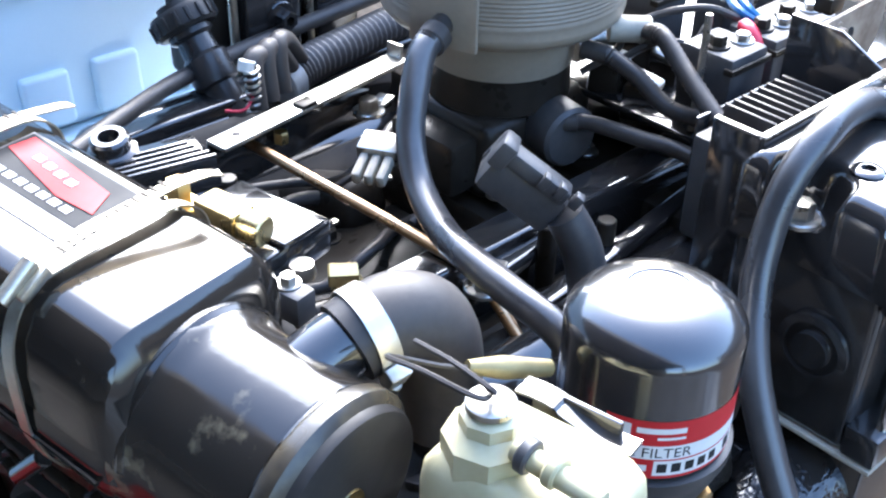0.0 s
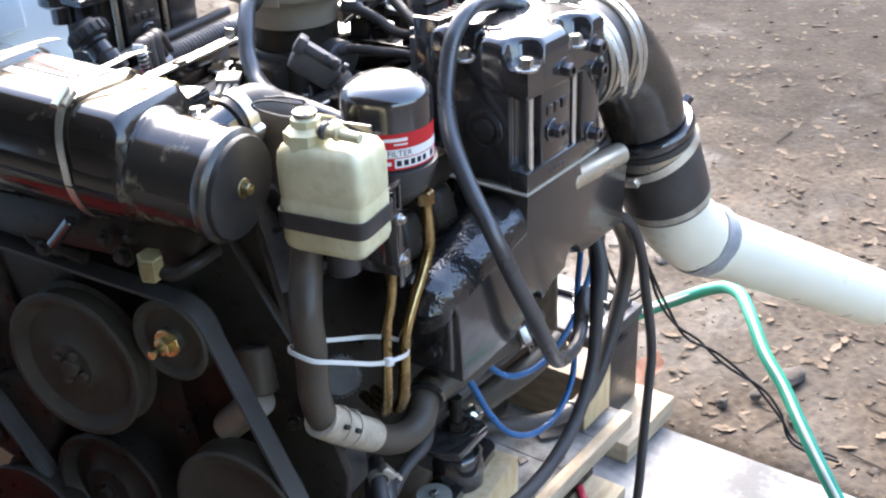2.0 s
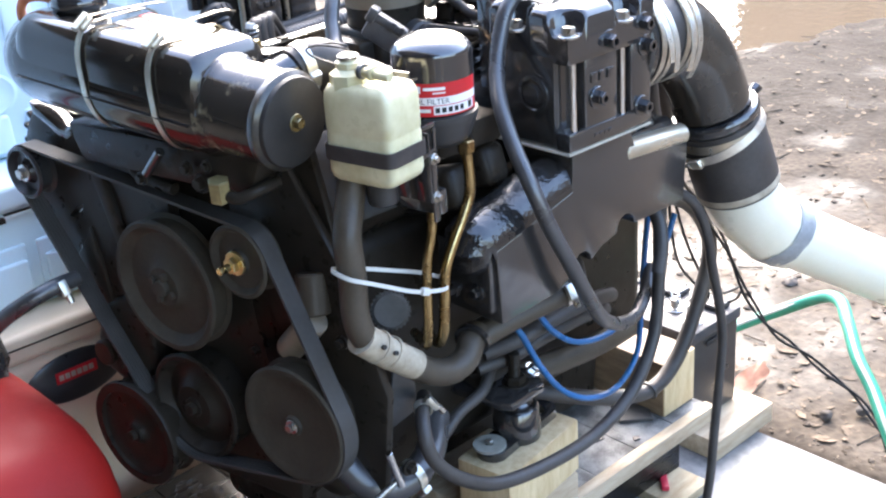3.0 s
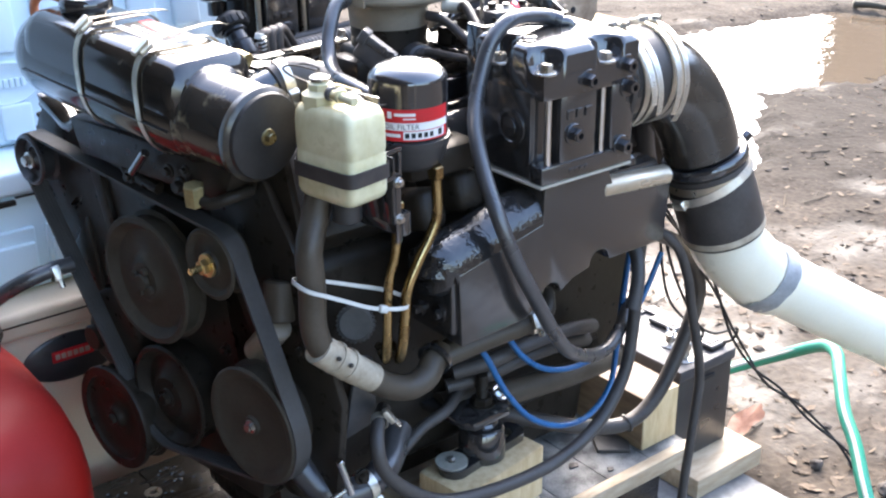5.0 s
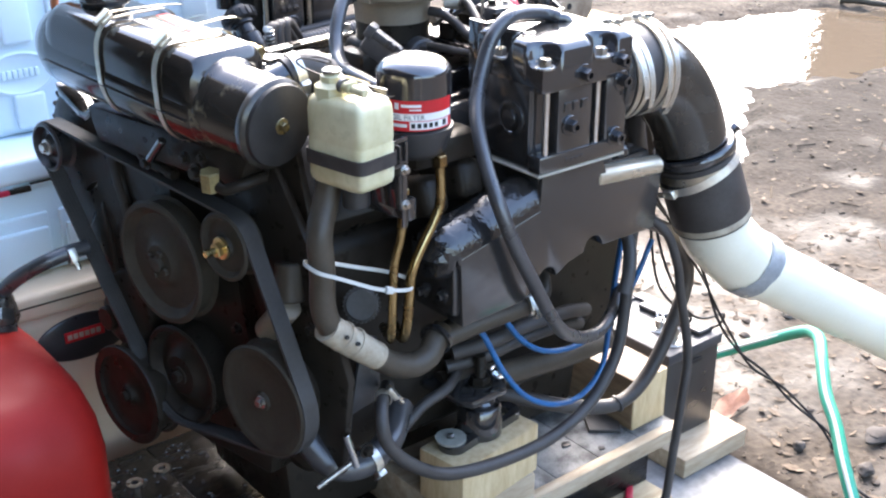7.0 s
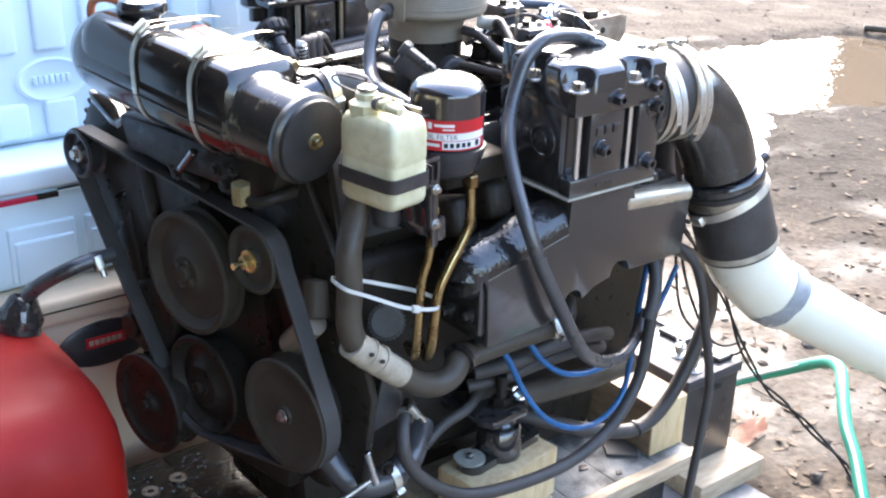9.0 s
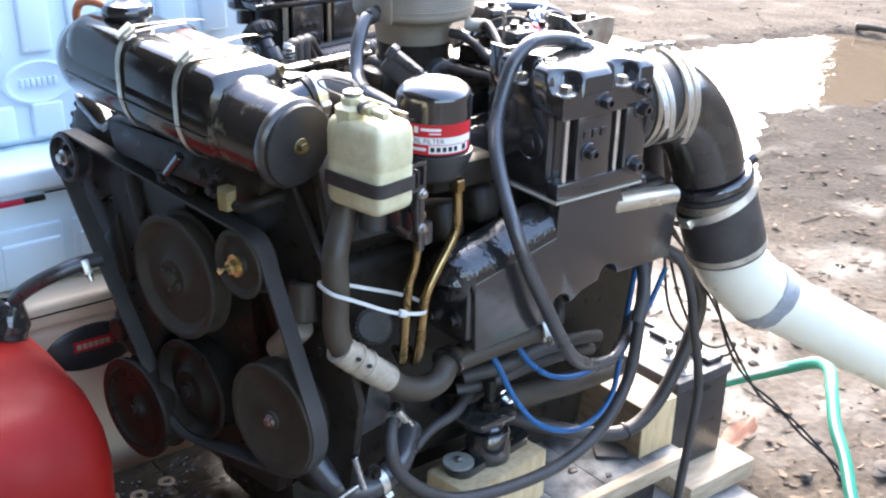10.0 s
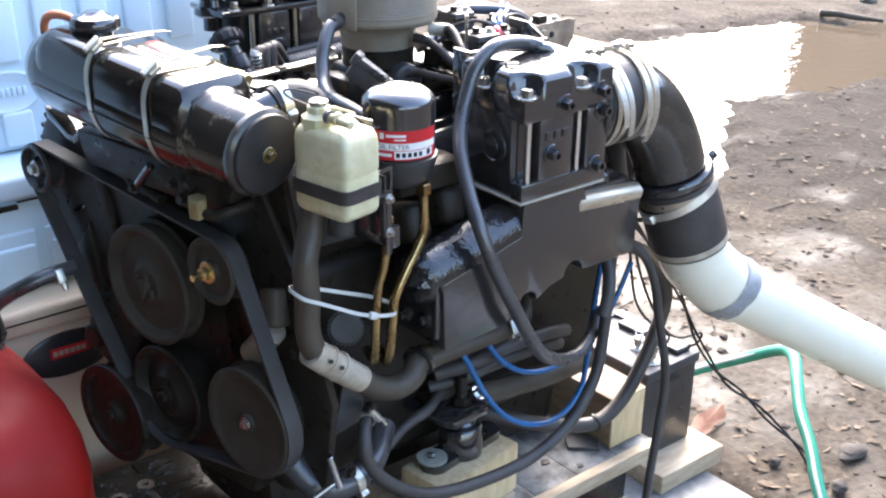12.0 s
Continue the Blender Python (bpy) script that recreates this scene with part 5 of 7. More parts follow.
part("rim", band(circle(b0 + bd * 0.121, bd, 0.0612, 48), bd, 0.010, 0.0015), SLEEVE, boot, "pale worn lower rim")
part("wide_band", band(circle(b0 + bd * 0.026, bd, 0.0628, 48), bd, 0.013, 0.001), STRAPSTEEL, boot, "dull steel band")
hose_clamp(boot, b0 + bd * 0.036, bd + Vector((0.10, -0.16, 0.10)), 0.0645, 0.013, 2.6)

drain = thing("drain_pipe", "white plastic drain pipe with a taped elbow", "pipe", (0.85, -0.17, 0.2))
p0, p1, p2 = b0 + bd * 0.110, Vector((0.470, -0.022, 0.526)), Vector((0.865, -0.178, 0.282))
pd = (p2 - p1).normalized()
part("elbow", tube([p0, p0 + bd * 0.022, p0 + bd * 0.050 + Vector((0.004, 0, 0)), p1 - pd * 0.030, p1, p1 + pd * 0.012], 0.056, 40, 8), PVC, drain)
part("pipe", tube([p1 - pd * 0.01, p1.lerp(p2, 0.33), p1.lerp(p2, 0.66), p2], 0.0505, 40, 4, hollow=0.93), PVC, drain, "white pipe with open end")
def tape_wrap(start, turn, length, wide):
    """A crumpled strip of tape laid part of the way round the joint."""
    bm = bmesh.new()
    m = basis(p1 + pd * start, pd)
    rows_ = []
    for i in range(7):
        row = []
        for k in range(37):
            a = turn + length * k / 36
            fray = 0.25 * noise.noise(Vector((k * 0.45, start * 90, 0)))
            h = (i / 6 - 0.5) * wide * (1 + (fray if i in (0, 6) else 0)) + 0.18 * wide * math.sin(a * 2)
            r = 0.0572 + 0.0016 * noise.noise(Vector((k * 0.8, i * 0.9, start * 50)))
            row.append(bm.verts.new(m @ Vector((r * math.cos(a), r * math.sin(a), h))))
        rows_.append(row)
    for a, b in zip(rows_, rows_[1:]):
        for k in range(36):
            bm.faces.new((a[k], a[k + 1], b[k + 1], b[k]))
    return bm


part("tape", tape_wrap(-0.012, 0.0, 2 * math.pi, 0.030), TAPE, drain, "crumpled grey tape", angle=20)
part("tape_flap", tape_wrap(-0.020, 2.2, 1.6, 0.026), TAPE, drain, "loose end of the grey tape", angle=20)

# ---------------------------------------------------------------- carburettor and flame arrestor
AX, AY = 0.028, 0.365
arr = thing("flame_arrestor", "round grey-tan flame arrestor on the carburettor", "flame arrestor", (AX, AY, 0.94))
part("can", turned([(0, 0.962), (0.070, 0.962), (0.086, 0.966), (0.0905, 0.971), (0.0915, 0.976), (0.0905, 0.979), (0.0915, 0.982)] + [(0.0915 - 0.0006 * (k % 2), 0.984 + 0.0016 * k) for k in range(38)] + [(0.0915, 1.045), (0.088, 1.052), (0, 1.06)], Matrix.Translation((AX, AY, 0)), 64), CANGREY, arr)
part("neck", turned([(0.052, 0.925), (0.0565, 0.928), (0.058, 0.945), (0.060, 0.957), (0.066, 0.963), (0, 0.963)], Matrix.Translation((AX, AY, 0)), 56), CANGREY, arr)
nd = Vector((-0.80, -0.28, 0)).normalized()
side = Vector((-nd.y, nd.x, 0))
part("nozzle_plate", box((0, 0, 0), (0.046, 0.052, 0.004), basis(Vector((AX, AY, 0.990)) + nd * 0.0925, nd, UP), 0.0015), CANGREY, arr)
part("nozzle", rod(Vector((AX, AY, 0.985)) + nd * 0.088, Vector((AX, AY, 0.978)) + nd * 0.118, 0.0085, 14), BLACK, arr)
carb = thing("carburettor", "black cast carburettor with linkage under the arrestor", "carburettor", (AX, AY, 0.835))
part("body", span(AX - 0.06, AX + 0.06, AY - 0.05, AY + 0.05, 0.835, 0.90, bevel=0.012, segs=3), GRIME, carb)
part("air_horn", turned([(0.05, 0.895), (0.056, 0.90), (0.056, 0.93), (0, 0.93)], Matrix.Translation((AX, AY, 0)), 36), GRIME, carb)
part("choke_housing", rod((AX + 0.005, AY - 0.05, 0.885), (AX + 0.0, AY - 0.08, 0.885), 0.024, 24), DARKPLASTIC, carb, "round black choke housing")
part("fuel_bowl", span(AX - 0.085, AX - 0.055, AY - 0.04, AY + 0.03, 0.845, 0.89, bevel=0.006), GRIME, carb)
part("lever", prism([(0, 0), (0.04, 0.01), (0.045, 0.02), (0.01, 0.016)], 0.003, basis((AX + 0.06, AY - 0.055, 0.89), (0, -1, 0), (1, 0, 0)), 0.0005), ZINC, carb)
part("solenoid", rod((AX + 0.06, AY - 0.02, 0.92), (AX + 0.10, AY - 0.03, 0.925), 0.013, 18), ZINC, carb)
for dx, dy in ((-0.05, -0.055), (0.05, -0.055), (-0.05, 0.05)):
    part("bolt", hexbolt((AX + dx, AY + dy, 0.845), UP, 0.006, 0.006), ZINC, carb)

bh = thing("breather_hose", "thick black rubber breather hose from the arrestor", "hose", (-0.15, 0.1, 0.87))
part("hose", tube([Vector((AX, AY, 0.980)) + nd * 0.102, Vector((AX, AY, 0.974)) + nd * 0.122, (-0.105, 0.312, 0.955), (-0.120, 0.298, 0.93), (-0.132, 0.275, 0.91), (-0.146, 0.240, 0.903), (-0.158, 0.205, 0.906), (-0.163, 0.165, 0.905), (-0.160, 0.125, 0.895), (-0.150, 0.105, 0.86)], 0.0098, 18), HOSEBLACK, bh)

rh = thing("riser_hose", "long black rubber hose looping over the riser", "hose", (0.18, 0.05, 0.44))
part("hose", tube([(0.098, 0.078, 0.968), (0.081, 0.090, 0.974), (0.043, 0.088, 0.980), (0.010, 0.083, 0.978), (-0.016, 0.083, 0.958), (-0.034, 0.080, 0.925), (-0.050, 0.071, 0.895), (-0.0686, 0.0506, 0.8600), (-0.080, 0.020, 0.815), (-0.085, -0.012, 0.770), (-0.072, -0.030, 0.715), (-0.045, -0.036, 0.66), (-0.010, -0.034, 0.600), (0.030, -0.022, 0.552), (0.075, -0.004, 0.520), (0.115, 0.010, 0.500), (0.155, 0.020, 0.494), (0.195, 0.035, 0.505), (0.235, 0.055, 0.53)], 0.0098, 18), HOSEBLACK, rh)
part("end_barb", tube([(0.096, 0.079, 0.9675), (0.106, 0.073, 0.965), (0.112, 0.069, 0.955)], 0.0075, 14), BLACK, rh, "black bent barb")
part("end_collar", turned([(0.0098, 0), (0.0112, 0.001), (0.0112, 0.012), (0.0098, 0.013)], basis(Vector((AX, AY, 0.980)) + nd * 0.100, nd - Vector((0, 0, 0.25))), 20), RUBBER, bh, "moulded hose end")
part("lower_collar", turned([(0.0098, 0), (0.0115, 0.001), (0.0115, 0.014), (0.0098, 0.015)], basis((-0.159, 0.120, 0.890), (0.35, -0.55, -0.75)), 20), RUBBER, bh)

# ---------------------------------------------------------------- engine top details
rail = thing("intake_rail", "bright flat steel rail along the rocker cover", "rail", (-0.08, 0.46, 0.86))
rd = Vector((0.190, 0.028, 0.0)).normalized()
rm = basis((-0.180, 0.440, 0.888), rd, UP)
part("rail", box((0, 0, 0.098), (0.004, 0.020, 0.200), rm, 0.001), STEEL, rail)
part("rail_skirt", box((-0.024, -0.009, 0.098), (0.046, 0.003, 0.200), rm, 0.001), BLACK, rail)
part("hole", rod(rm @ Vector((0.0018, 0, 0.018)), rm @ Vector((0.0024, 0, 0.018)), 0.0035, 14), INK, rail)
part("clip", box((0.003, 0.004, 0.085), (0.004, 0.012, 0.016), rm, 0.001), GRIME, rail)
part("end_tab", box((0.006, -0.002, 0.196), (0.016, 0.016, 0.003), rm, 0.001), ZINC, rail)
gl = thing("fuel_line", "straight copper-coloured fuel line across the engine", "pipe", (-0.14, 0.35, 0.86))
part("pipe", tube([(-0.146, 0.452, 0.873), (-0.141, 0.36, 0.874), (-0.134, 0.27, 0.873), (-0.131, 0.22, 0.868), (-0.13, 0.18, 0.84)], 0.0042, 10), COPPER, gl)
part("end_nut", hexbolt((-0.121, 0.446, 0.866), UP, 0.006, 0.009, False), BRASS, gl)
bt = thing("brass_tee", "brass pipe fitting with square body behind the exchanger", "fitting", (-0.27, 0.28, 0.915))
bmx = Matrix.Translation((-0.270, 0.288, 0.940)) @ Matrix.Rotation(TURN, 4, 'Z') @ Matrix.Rotation(radians(90), 4, 'Z')
part("body", box((0, 0, 0), (0.032, 0.019, 0.018), bmx, 0.002), BRASS, bt)
part("end_nut", rod(bmx @ Vector((-0.015, 0, 0)), bmx @ Vector((-0.030, -0.002, -0.001)), 0.0098, 14), BRASS, bt)
part("top_nut", hexbolt((-0.282, 0.316, 0.938), UP, 0.0078, 0.015, True, True), BRASS, bt)
part("base", box((0.002, -0.024, -0.026), (0.075, 0.055, 0.024), bmx, 0.003), BLACK, bt)
part("side_plate", box((-0.010, -0.026, -0.0115), (0.055, 0.034, 0.004), bmx, 0.001), BLACK, bt)
bf = thing("brass_valve", "small brass valve with plated bracket beside the elbow hose", "fitting", (-0.24, 0.23, 0.9))
part("body", rod((-0.240, 0.232, 0.914), (-0.226, 0.222, 0.914), 0.0075, 6), BRASS, bf)
part("stem", rod((-0.236, 0.230, 0.90), (-0.226, 0.222, 0.912), 0.005, 12), BRASS, bf)
part("knob", turned([(0, 0), (0.0075, 0), (0.0085, 0.003), (0.007, 0.009), (0, 0.010)], basis((-0.250, 0.243, 0.912), UP), 14), ZINC, bf)
part("bracket", box((0, 0, 0), (0.016, 0.020, 0.020), pose(-0.268, 0.226, 0.912, 0, 0, 11), 0.003), DARKPLASTIC, bf)
part("bolt", hexbolt((-0.268, 0.231, 0.922), UP, 0.005, 0.005), ZINC, bf)
part("arm", rod((-0.268, 0.226, 0.90), (-0.205, 0.215, 0.895), 0.007, 12), GRIME, bf)
sb = thing("plug_fitting", "tiny brass plug under the elbow hose", "fitting", (-0.178, 0.202, 0.87))
part("plug", hexbolt((-0.178, 0.202, 0.876), UP, 0.006, 0.012), BRASS, sb)
stub = thing("hose_stub", "black threaded pipe stub beyond the exchanger", "fitting", (-0.259, 0.444, 0.88))
part("stub", turned([(0, -0.05), (0.013, -0.05), (0.013, -0.014), (0.017, -0.012), (0.017, -0.004), (0.0135, -0.002), (0.0135, 0.006), (0.0115, 0.008), (0.0075, 0.008), (0.0075, -0.006), (0, -0.006)], basis((-0.259, 0.444, 0.915), (-0.15, -0.1, 1)), 20), BLACK, stub)
ws = thing("ribbed_cover", "black ribbed cover plate with long parallel blades", "cover", (-0.25, 0.41, 0.88))
wm = basis((-0.247, 0.418, 0.902), (0.063, -0.019, 0.004), UP)
part("plate", box((-0.010, -0.006, 0.004), (0.012, 0.050, 0.080), wm, 0.002), BLACK, ws)
for k in range(5):
    part("blade", box((0.003, -0.012 + 0.0065 * k, -0.002 + 0.003 * k), (0.012, 0.0028, 0.066), wm, 0.0006), BLACK, ws)
part("gloss_plate", box((-0.002, -0.026, 0.010), (0.003, 0.022, 0.060), wm, 0.001), BLACK, ws, "glossy slanted plate")

tps = thing("sensor_connector", "dark grey plastic sensor with clipped connector", "sensor", (-0.09, 0.2, 0.87))
tz = Vector((0.026, -0.034, -0.030)).normalized()            # the long way of the body
tm = basis((-0.100, 0.212, 0.930), tz, UP)
part("body", box((-0.004, -0.003, 0.0), (0.030, 0.030, 0.056), tm, 0.006), DARKPLASTIC, tps)
part("connector", box((0.013, 0.006, -0.002), (0.012, 0.016, 0.050), tm, 0.003), DARKPLASTIC, tps)
part("cap", box((0.012, 0.006, -0.026), (0.020, 0.020, 0.012), tm, 0.003), DARKPLASTIC, tps)
for k in range(3):
    part("clip", box((0.016, 0.014 - 0.002 * k, 0.004 + 0.012 * k), (0.010, 0.008, 0.006), tm, 0.001), DARKPLASTIC, tps)
for k in range(5):
    part("rib", box((-0.004, -0.019, -0.026 + 0.009 * k), (0.020, 0.004, 0.004), tm, 0.001), DARKPLASTIC, tps)
part("stem", tube([(-0.088, 0.190, 0.914), (-0.080, 0.182, 0.893), (-0.074, 0.178, 0.868), (-0.072, 0.176, 0.84)], [0.013, 0.0135, 0.0135, 0.0125], 16), DARKPLASTIC, tps)
part("bolt", hexbolt(tm @ Vector((-0.002, -0.021, 0.004)), tm.to_3x3() @ Vector((0.3, -1, 0)), 0.005, 0.006), ZINC, tps)

plug = thing("wiring_plug", "pale multi-pin wiring plug", "plug", (-0.095, 0.38, 0.86))
pm = pose(-0.088, 0.378, 0.866, 0, -14, 32)
for k in range(3):
    part("shell", box((-0.006, 0.0095 * k - 0.012, 0.0), (0.026, 0.0075, 0.011), pm, 0.003), GASKET, plug, "cream plastic prong")
part("socket", box((0.016, -0.002, 0.002), (0.022, 0.032, 0.016), pm, 0.003), ZINC, plug, "grey metal socket")
part("lead", tube([pm @ Vector((0.026, -0.002, 0.002)), pm @ Vector((0.05, -0.004, -0.004)), pm @ Vector((0.08, -0.02, -0.02))], 0.005, 10), RUBBER, plug)

mod = thing("module_box", "open black steel box holding a finned module", "box", (0.08, 0.145, 0.84))
part("front_wall", span(0.0, 0.142, 0.1125, 0.1155, 0.845, 0.967, bevel=0.001), BLACK, mod)
part("side_wall", span(0.0, 0.003, 0.1155, 0.151, 0.845, 0.966, bevel=0.001), BLACK, mod)
part("back_wall", span(0.045, 0.142, 0.190, 0.193, 0.845, 0.935, bevel=0.001), BLACK, mod)
part("end_wall", prism([(0.1155, 0.845), (0.190, 0.845), (0.190, 0.985), (0.150, 0.985), (0.1155, 0.968)], 0.003, Matrix(((0, 0, 1, 0.139), (1, 0, 0, 0), (0, 1, 0, 0), (0, 0, 0, 1))), 0.0006), BLACK, mod)
part("lip", span(-0.001, 0.143, 0.1115, 0.1165, 0.967, 0.969, bevel=0.0008), ZINC, mod, "bright worn top edge")
part("lip", span(-0.001, 0.004, 0.117, 0.150, 0.966, 0.968, bevel=0.0008), ZINC, mod, "bright worn top edge")
part("module", span(0.032, 0.132, 0.122, 0.185, 0.85, 0.930, bevel=0.004), DARKPLASTIC, mod)
for k in range(8):
    part("fin", span(0.054 + 0.0095 * k, 0.0565 + 0.0095 * k, 0.138, 0.178, 0.929, 0.948, bevel=0.0008), RUBBER, mod)
part("screw", hexbolt((0.050, 0.138, 0.930), UP, 0.005, 0.010), ZINC, mod)

ign = thing("relay_bracket", "black relay bracket with blocks, bolts and wires", "bracket", (0.24, 0.30, 0.9))
part("rusty_plate", prism([(0.165, 0.918), (0.262, 0.915), (0.274, 0.935), (0.276, 0.964), (0.262, 0.9675), (0.200, 0.9650), (0.165, 0.9640)], 0.004, Matrix.Translation((0, 0.188, 0)) @ SIDE, 0.0008), RUSTY, ign, "rusty tan bracket plate with a hole")
part("plate_hole", rod((0.226, 0.1872, 0.947), (0.226, 0.1882, 0.947), 0.005, 14), INK, ign)
part("plate_bolt", hexbolt((0.205, 0.188, 0.954), (0, -1, 0), 0.005, 0.006), RUSTY, ign)
part("plate_tab", span(0.205, 0.225, 0.196, 0.212, 0.962, 0.976, bevel=0.003), GRIME, ign)
part("shelf", span(0.075, 0.40, 0.195, 0.40, 0.893, 0.899, bevel=0.001), BLACK, ign)
part("shelf_skirt", span(0.072, 0.405, 0.405, 0.41, 0.78, 0.90, bevel=0.001), GRIME, ign)
for x, y, w, d, h in ((0.112, 0.222, 0.044, 0.046, 0.060), (0.170, 0.225, 0.040, 0.044, 0.056), (0.222, 0.235, 0.050, 0.050, 0.050), (0.29, 0.27, 0.06, 0.05, 0.046), (0.145, 0.315, 0.040, 0.040, 0.072), (0.20, 0.285, 0.04, 0.03, 0.058)):
    blk = part("relay", span(x - w / 2, x + w / 2, y - d / 2, y + d / 2, 0.8995, 0.90 + h, bevel=0.004), DARKPLASTIC, ign)
    part("terminal", hexbolt((x - w * 0.22, y, 0.90 + h), UP, 0.0062, 0.007, True), GRIME, blk)
    part("terminal", hexbolt((x + w * 0.26, y - 0.006, 0.90 + h), UP, 0.0058, 0.005, True), ZINC, blk)
    part("relay_lip", span(x - w / 2 - 0.002, x + w / 2 + 0.002, y - d / 2 - 0.002, y - d / 2 + 0.006, 0.888 + h, 0.893 + h, bevel=0.001), GRIME, blk)
for k in range(5):
    part("plug_lead", tube([(0.130 + 0.012 * k, 0.335, 0.930 + 0.006 * (k % 2)), (0.150 + 0.012 * k, 0.325 + 0.008 * k, 0.966 + 0.005 * (k % 3)), (0.205 + 0.012 * k, 0.318 + 0.012 * k, 0.966 - 0.003 * k), (0.265 + 0.008 * k, 0.315 + 0.014 * k, 0.952 - 0.004 * k), (0.31, 0.32 + 0.01 * k, 0.925)], 0.0088, 12), LEADBLUE, ign, "thick blue-black plug lead")
part("lead_block", span(0.128, 0.160, 0.322, 0.356, 0.90, 0.972, bevel=0.007, segs=3), DARKPLASTIC, ign)
for pts in ([(0.090, 0.300, 0.945), (0.118, 0.290, 0.957), (0.140, 0.262, 0.966), (0.160, 0.245, 0.958)], [(0.070, 0.290, 0.930), (0.092, 0.268, 0.950), (0.112, 0.250, 0.950), (0.122, 0.246, 0.962)], [(0.185, 0.250, 0.948), (0.200, 0.262, 0.964), (0.232, 0.266, 0.962), (0.25, 0.25, 0.945)], [(0.060, 0.31, 0.92), (0.085, 0.296, 0.938), (0.098, 0.31, 0.955), (0.12, 0.33, 0.95)]):
    part("small_wire", tube(pts, 0.0030, 8), RUBBER, ign)
for x, y, z in ((0.086, 0.300, 0.930), (0.112, 0.296, 0.940), (0.097, 0.275, 0.915), (0.126, 0.280, 0.925)):
    part("linkage_lug", box((0, 0, 0), (0.026, 0.012, 0.008), pose(x, y, z, 20, 15, 40 + 900 * y), 0.002), ZINC, ign, "bright plated linkage lug")
    part("linkage_block", box((0, 0, 0), (0.030, 0.026, 0.030), pose(x + 0.010, y + 0.012, z - 0.024, 0, 10, 300 * x), 0.005), GRIME, ign)
part("red_cover", tube([(0.140, 0.214, 0.925), (0.146, 0.216, 0.944), (0.150, 0.226, 0.955), (0.156, 0.236, 0.956)], 0.0062, 10), REDPLASTIC, ign, "red terminal cover")
for k in range(2):
    part("blue_wire", tube([(0.170 + 0.006 * k, 0.235, 0.955), (0.163 + 0.010 * k, 0.246, 0.962), (0.178 + 0.014 * k, 0.268, 0.964), (0.22 + 0.014 * k, 0.30, 0.962), (0.26, 0.34 - 0.015 * k, 0.965)], 0.0034, 8), BLUE, ign, "blue wire")
part("post", rod((0.083, 0.220, 0.90), (0.083, 0.220, 0.990), 0.0028, 8), ZINC, ign, "thin upright rod")
part("sensor", rod((0.075, 0.30, 0.955), (0.098, 0.278, 0.955), 0.010, 16), GASKET, ign, "cream plastic sensor")

for pts, r, nm, lb, mt in (
        ([(0.052, 0.30, 0.945), (0.060, 0.288, 0.943), (0.067, 0.262, 0.932), (0.070, 0.234, 0.917), (0.080, 0.205, 0.913), (0.09, 0.18, 0.90)], 0.0062, "wire_loom", "black corrugated wire loom", RUBBER),
        ([(0.092, 0.275, 0.955), (0.085, 0.258, 0.960), (0.076, 0.228, 0.946), (0.064, 0.192, 0.931), (0.06, 0.172, 0.92)], 0.0065, "wire_loom", "black corrugated wire loom", RUBBER),
        ([(0.02, 0.295, 0.897), (0.035, 0.278, 0.899), (0.047, 0.24, 0.898), (0.056, 0.208, 0.897), (0.06, 0.175, 0.89)], 0.0060, "fuel_hose", "slim black hose from choke to module box", RUBBER),
        ([(-0.045, 0.552, 0.852), (-0.011, 0.560, 0.857), (0.045, 0.570, 0.858), (0.101, 0.580, 0.858), (0.18, 0.59, 0.855)], 0.0165, "wire_loom", "thick grey-blue corrugated wire loom", DARKPLASTIC),
        ([(-0.30, 0.50, 0.872), (-0.26, 0.52, 0.872), (-0.20, 0.555, 0.868), (-0.13, 0.592, 0.863), (-0.06, 0.617, 0.858), (0.012, 0.629, 0.858), (0.098, 0.632, 0.862), (0.16, 0.63, 0.868)], 0.0075, "fuel_hose", "slim black hose along the far rocker cover", RUBBER)):
    t = thing(nm, lb, "wire" if nm == "wire_loom" else "hose", pts[-1])
    part("loom", tube(pts, r, 14, 16, ripple=0.10 if nm == "wire_loom" else None), mt, t)
    d0 = (Vector(pts[1]) - Vector(pts[0])).normalized()
    part("end_sleeve", rod(Vector(pts[0]) - d0 * 0.004, Vector(pts[0]) + d0 * 0.016, r * 1.18, 14), TAPE if r > 0.01 else RUBBER, t)

sl = thing("spark_plug_wires", "bundle of black rubber plug boots and wires", "wires", (-0.08, 0.5, 0.86))
for k in range(3):
    part("boot", tube([(-0.100 + 0.016 * k, 0.505 + 0.006 * k, 0.865), (-0.096 + 0.016 * k, 0.516 + 0.006 * k, 0.900), (-0.078 + 0.016 * k, 0.525 + 0.008 * k, 0.897), (-0.055 + 0.016 * k, 0.535 + 0.008 * k, 0.870)], [0.0075, 0.009, 0.0085, 0.006], 12, 5), RUBBER, sl)
part("spring", tube([(-0.104 + 0.0055 * math.cos(a), 0.506 + 0.0055 * math.sin(a), 0.862 + 0.0009 * a) for a in np.linspace(0, 44, 110)], 0.0014, 6, 1), ZINC, sl)
part("white_collar", rod((-0.106, 0.512, 0.897), (-0.103, 0.513, 0.906), 0.007, 12), NYLON, sl)
part("red_wire", tube([(-0.104, 0.505, 0.878), (-0.118, 0.50, 0.872), (-0.132, 0.505, 0.874)], 0.0013, 6), REDPLASTIC, sl)

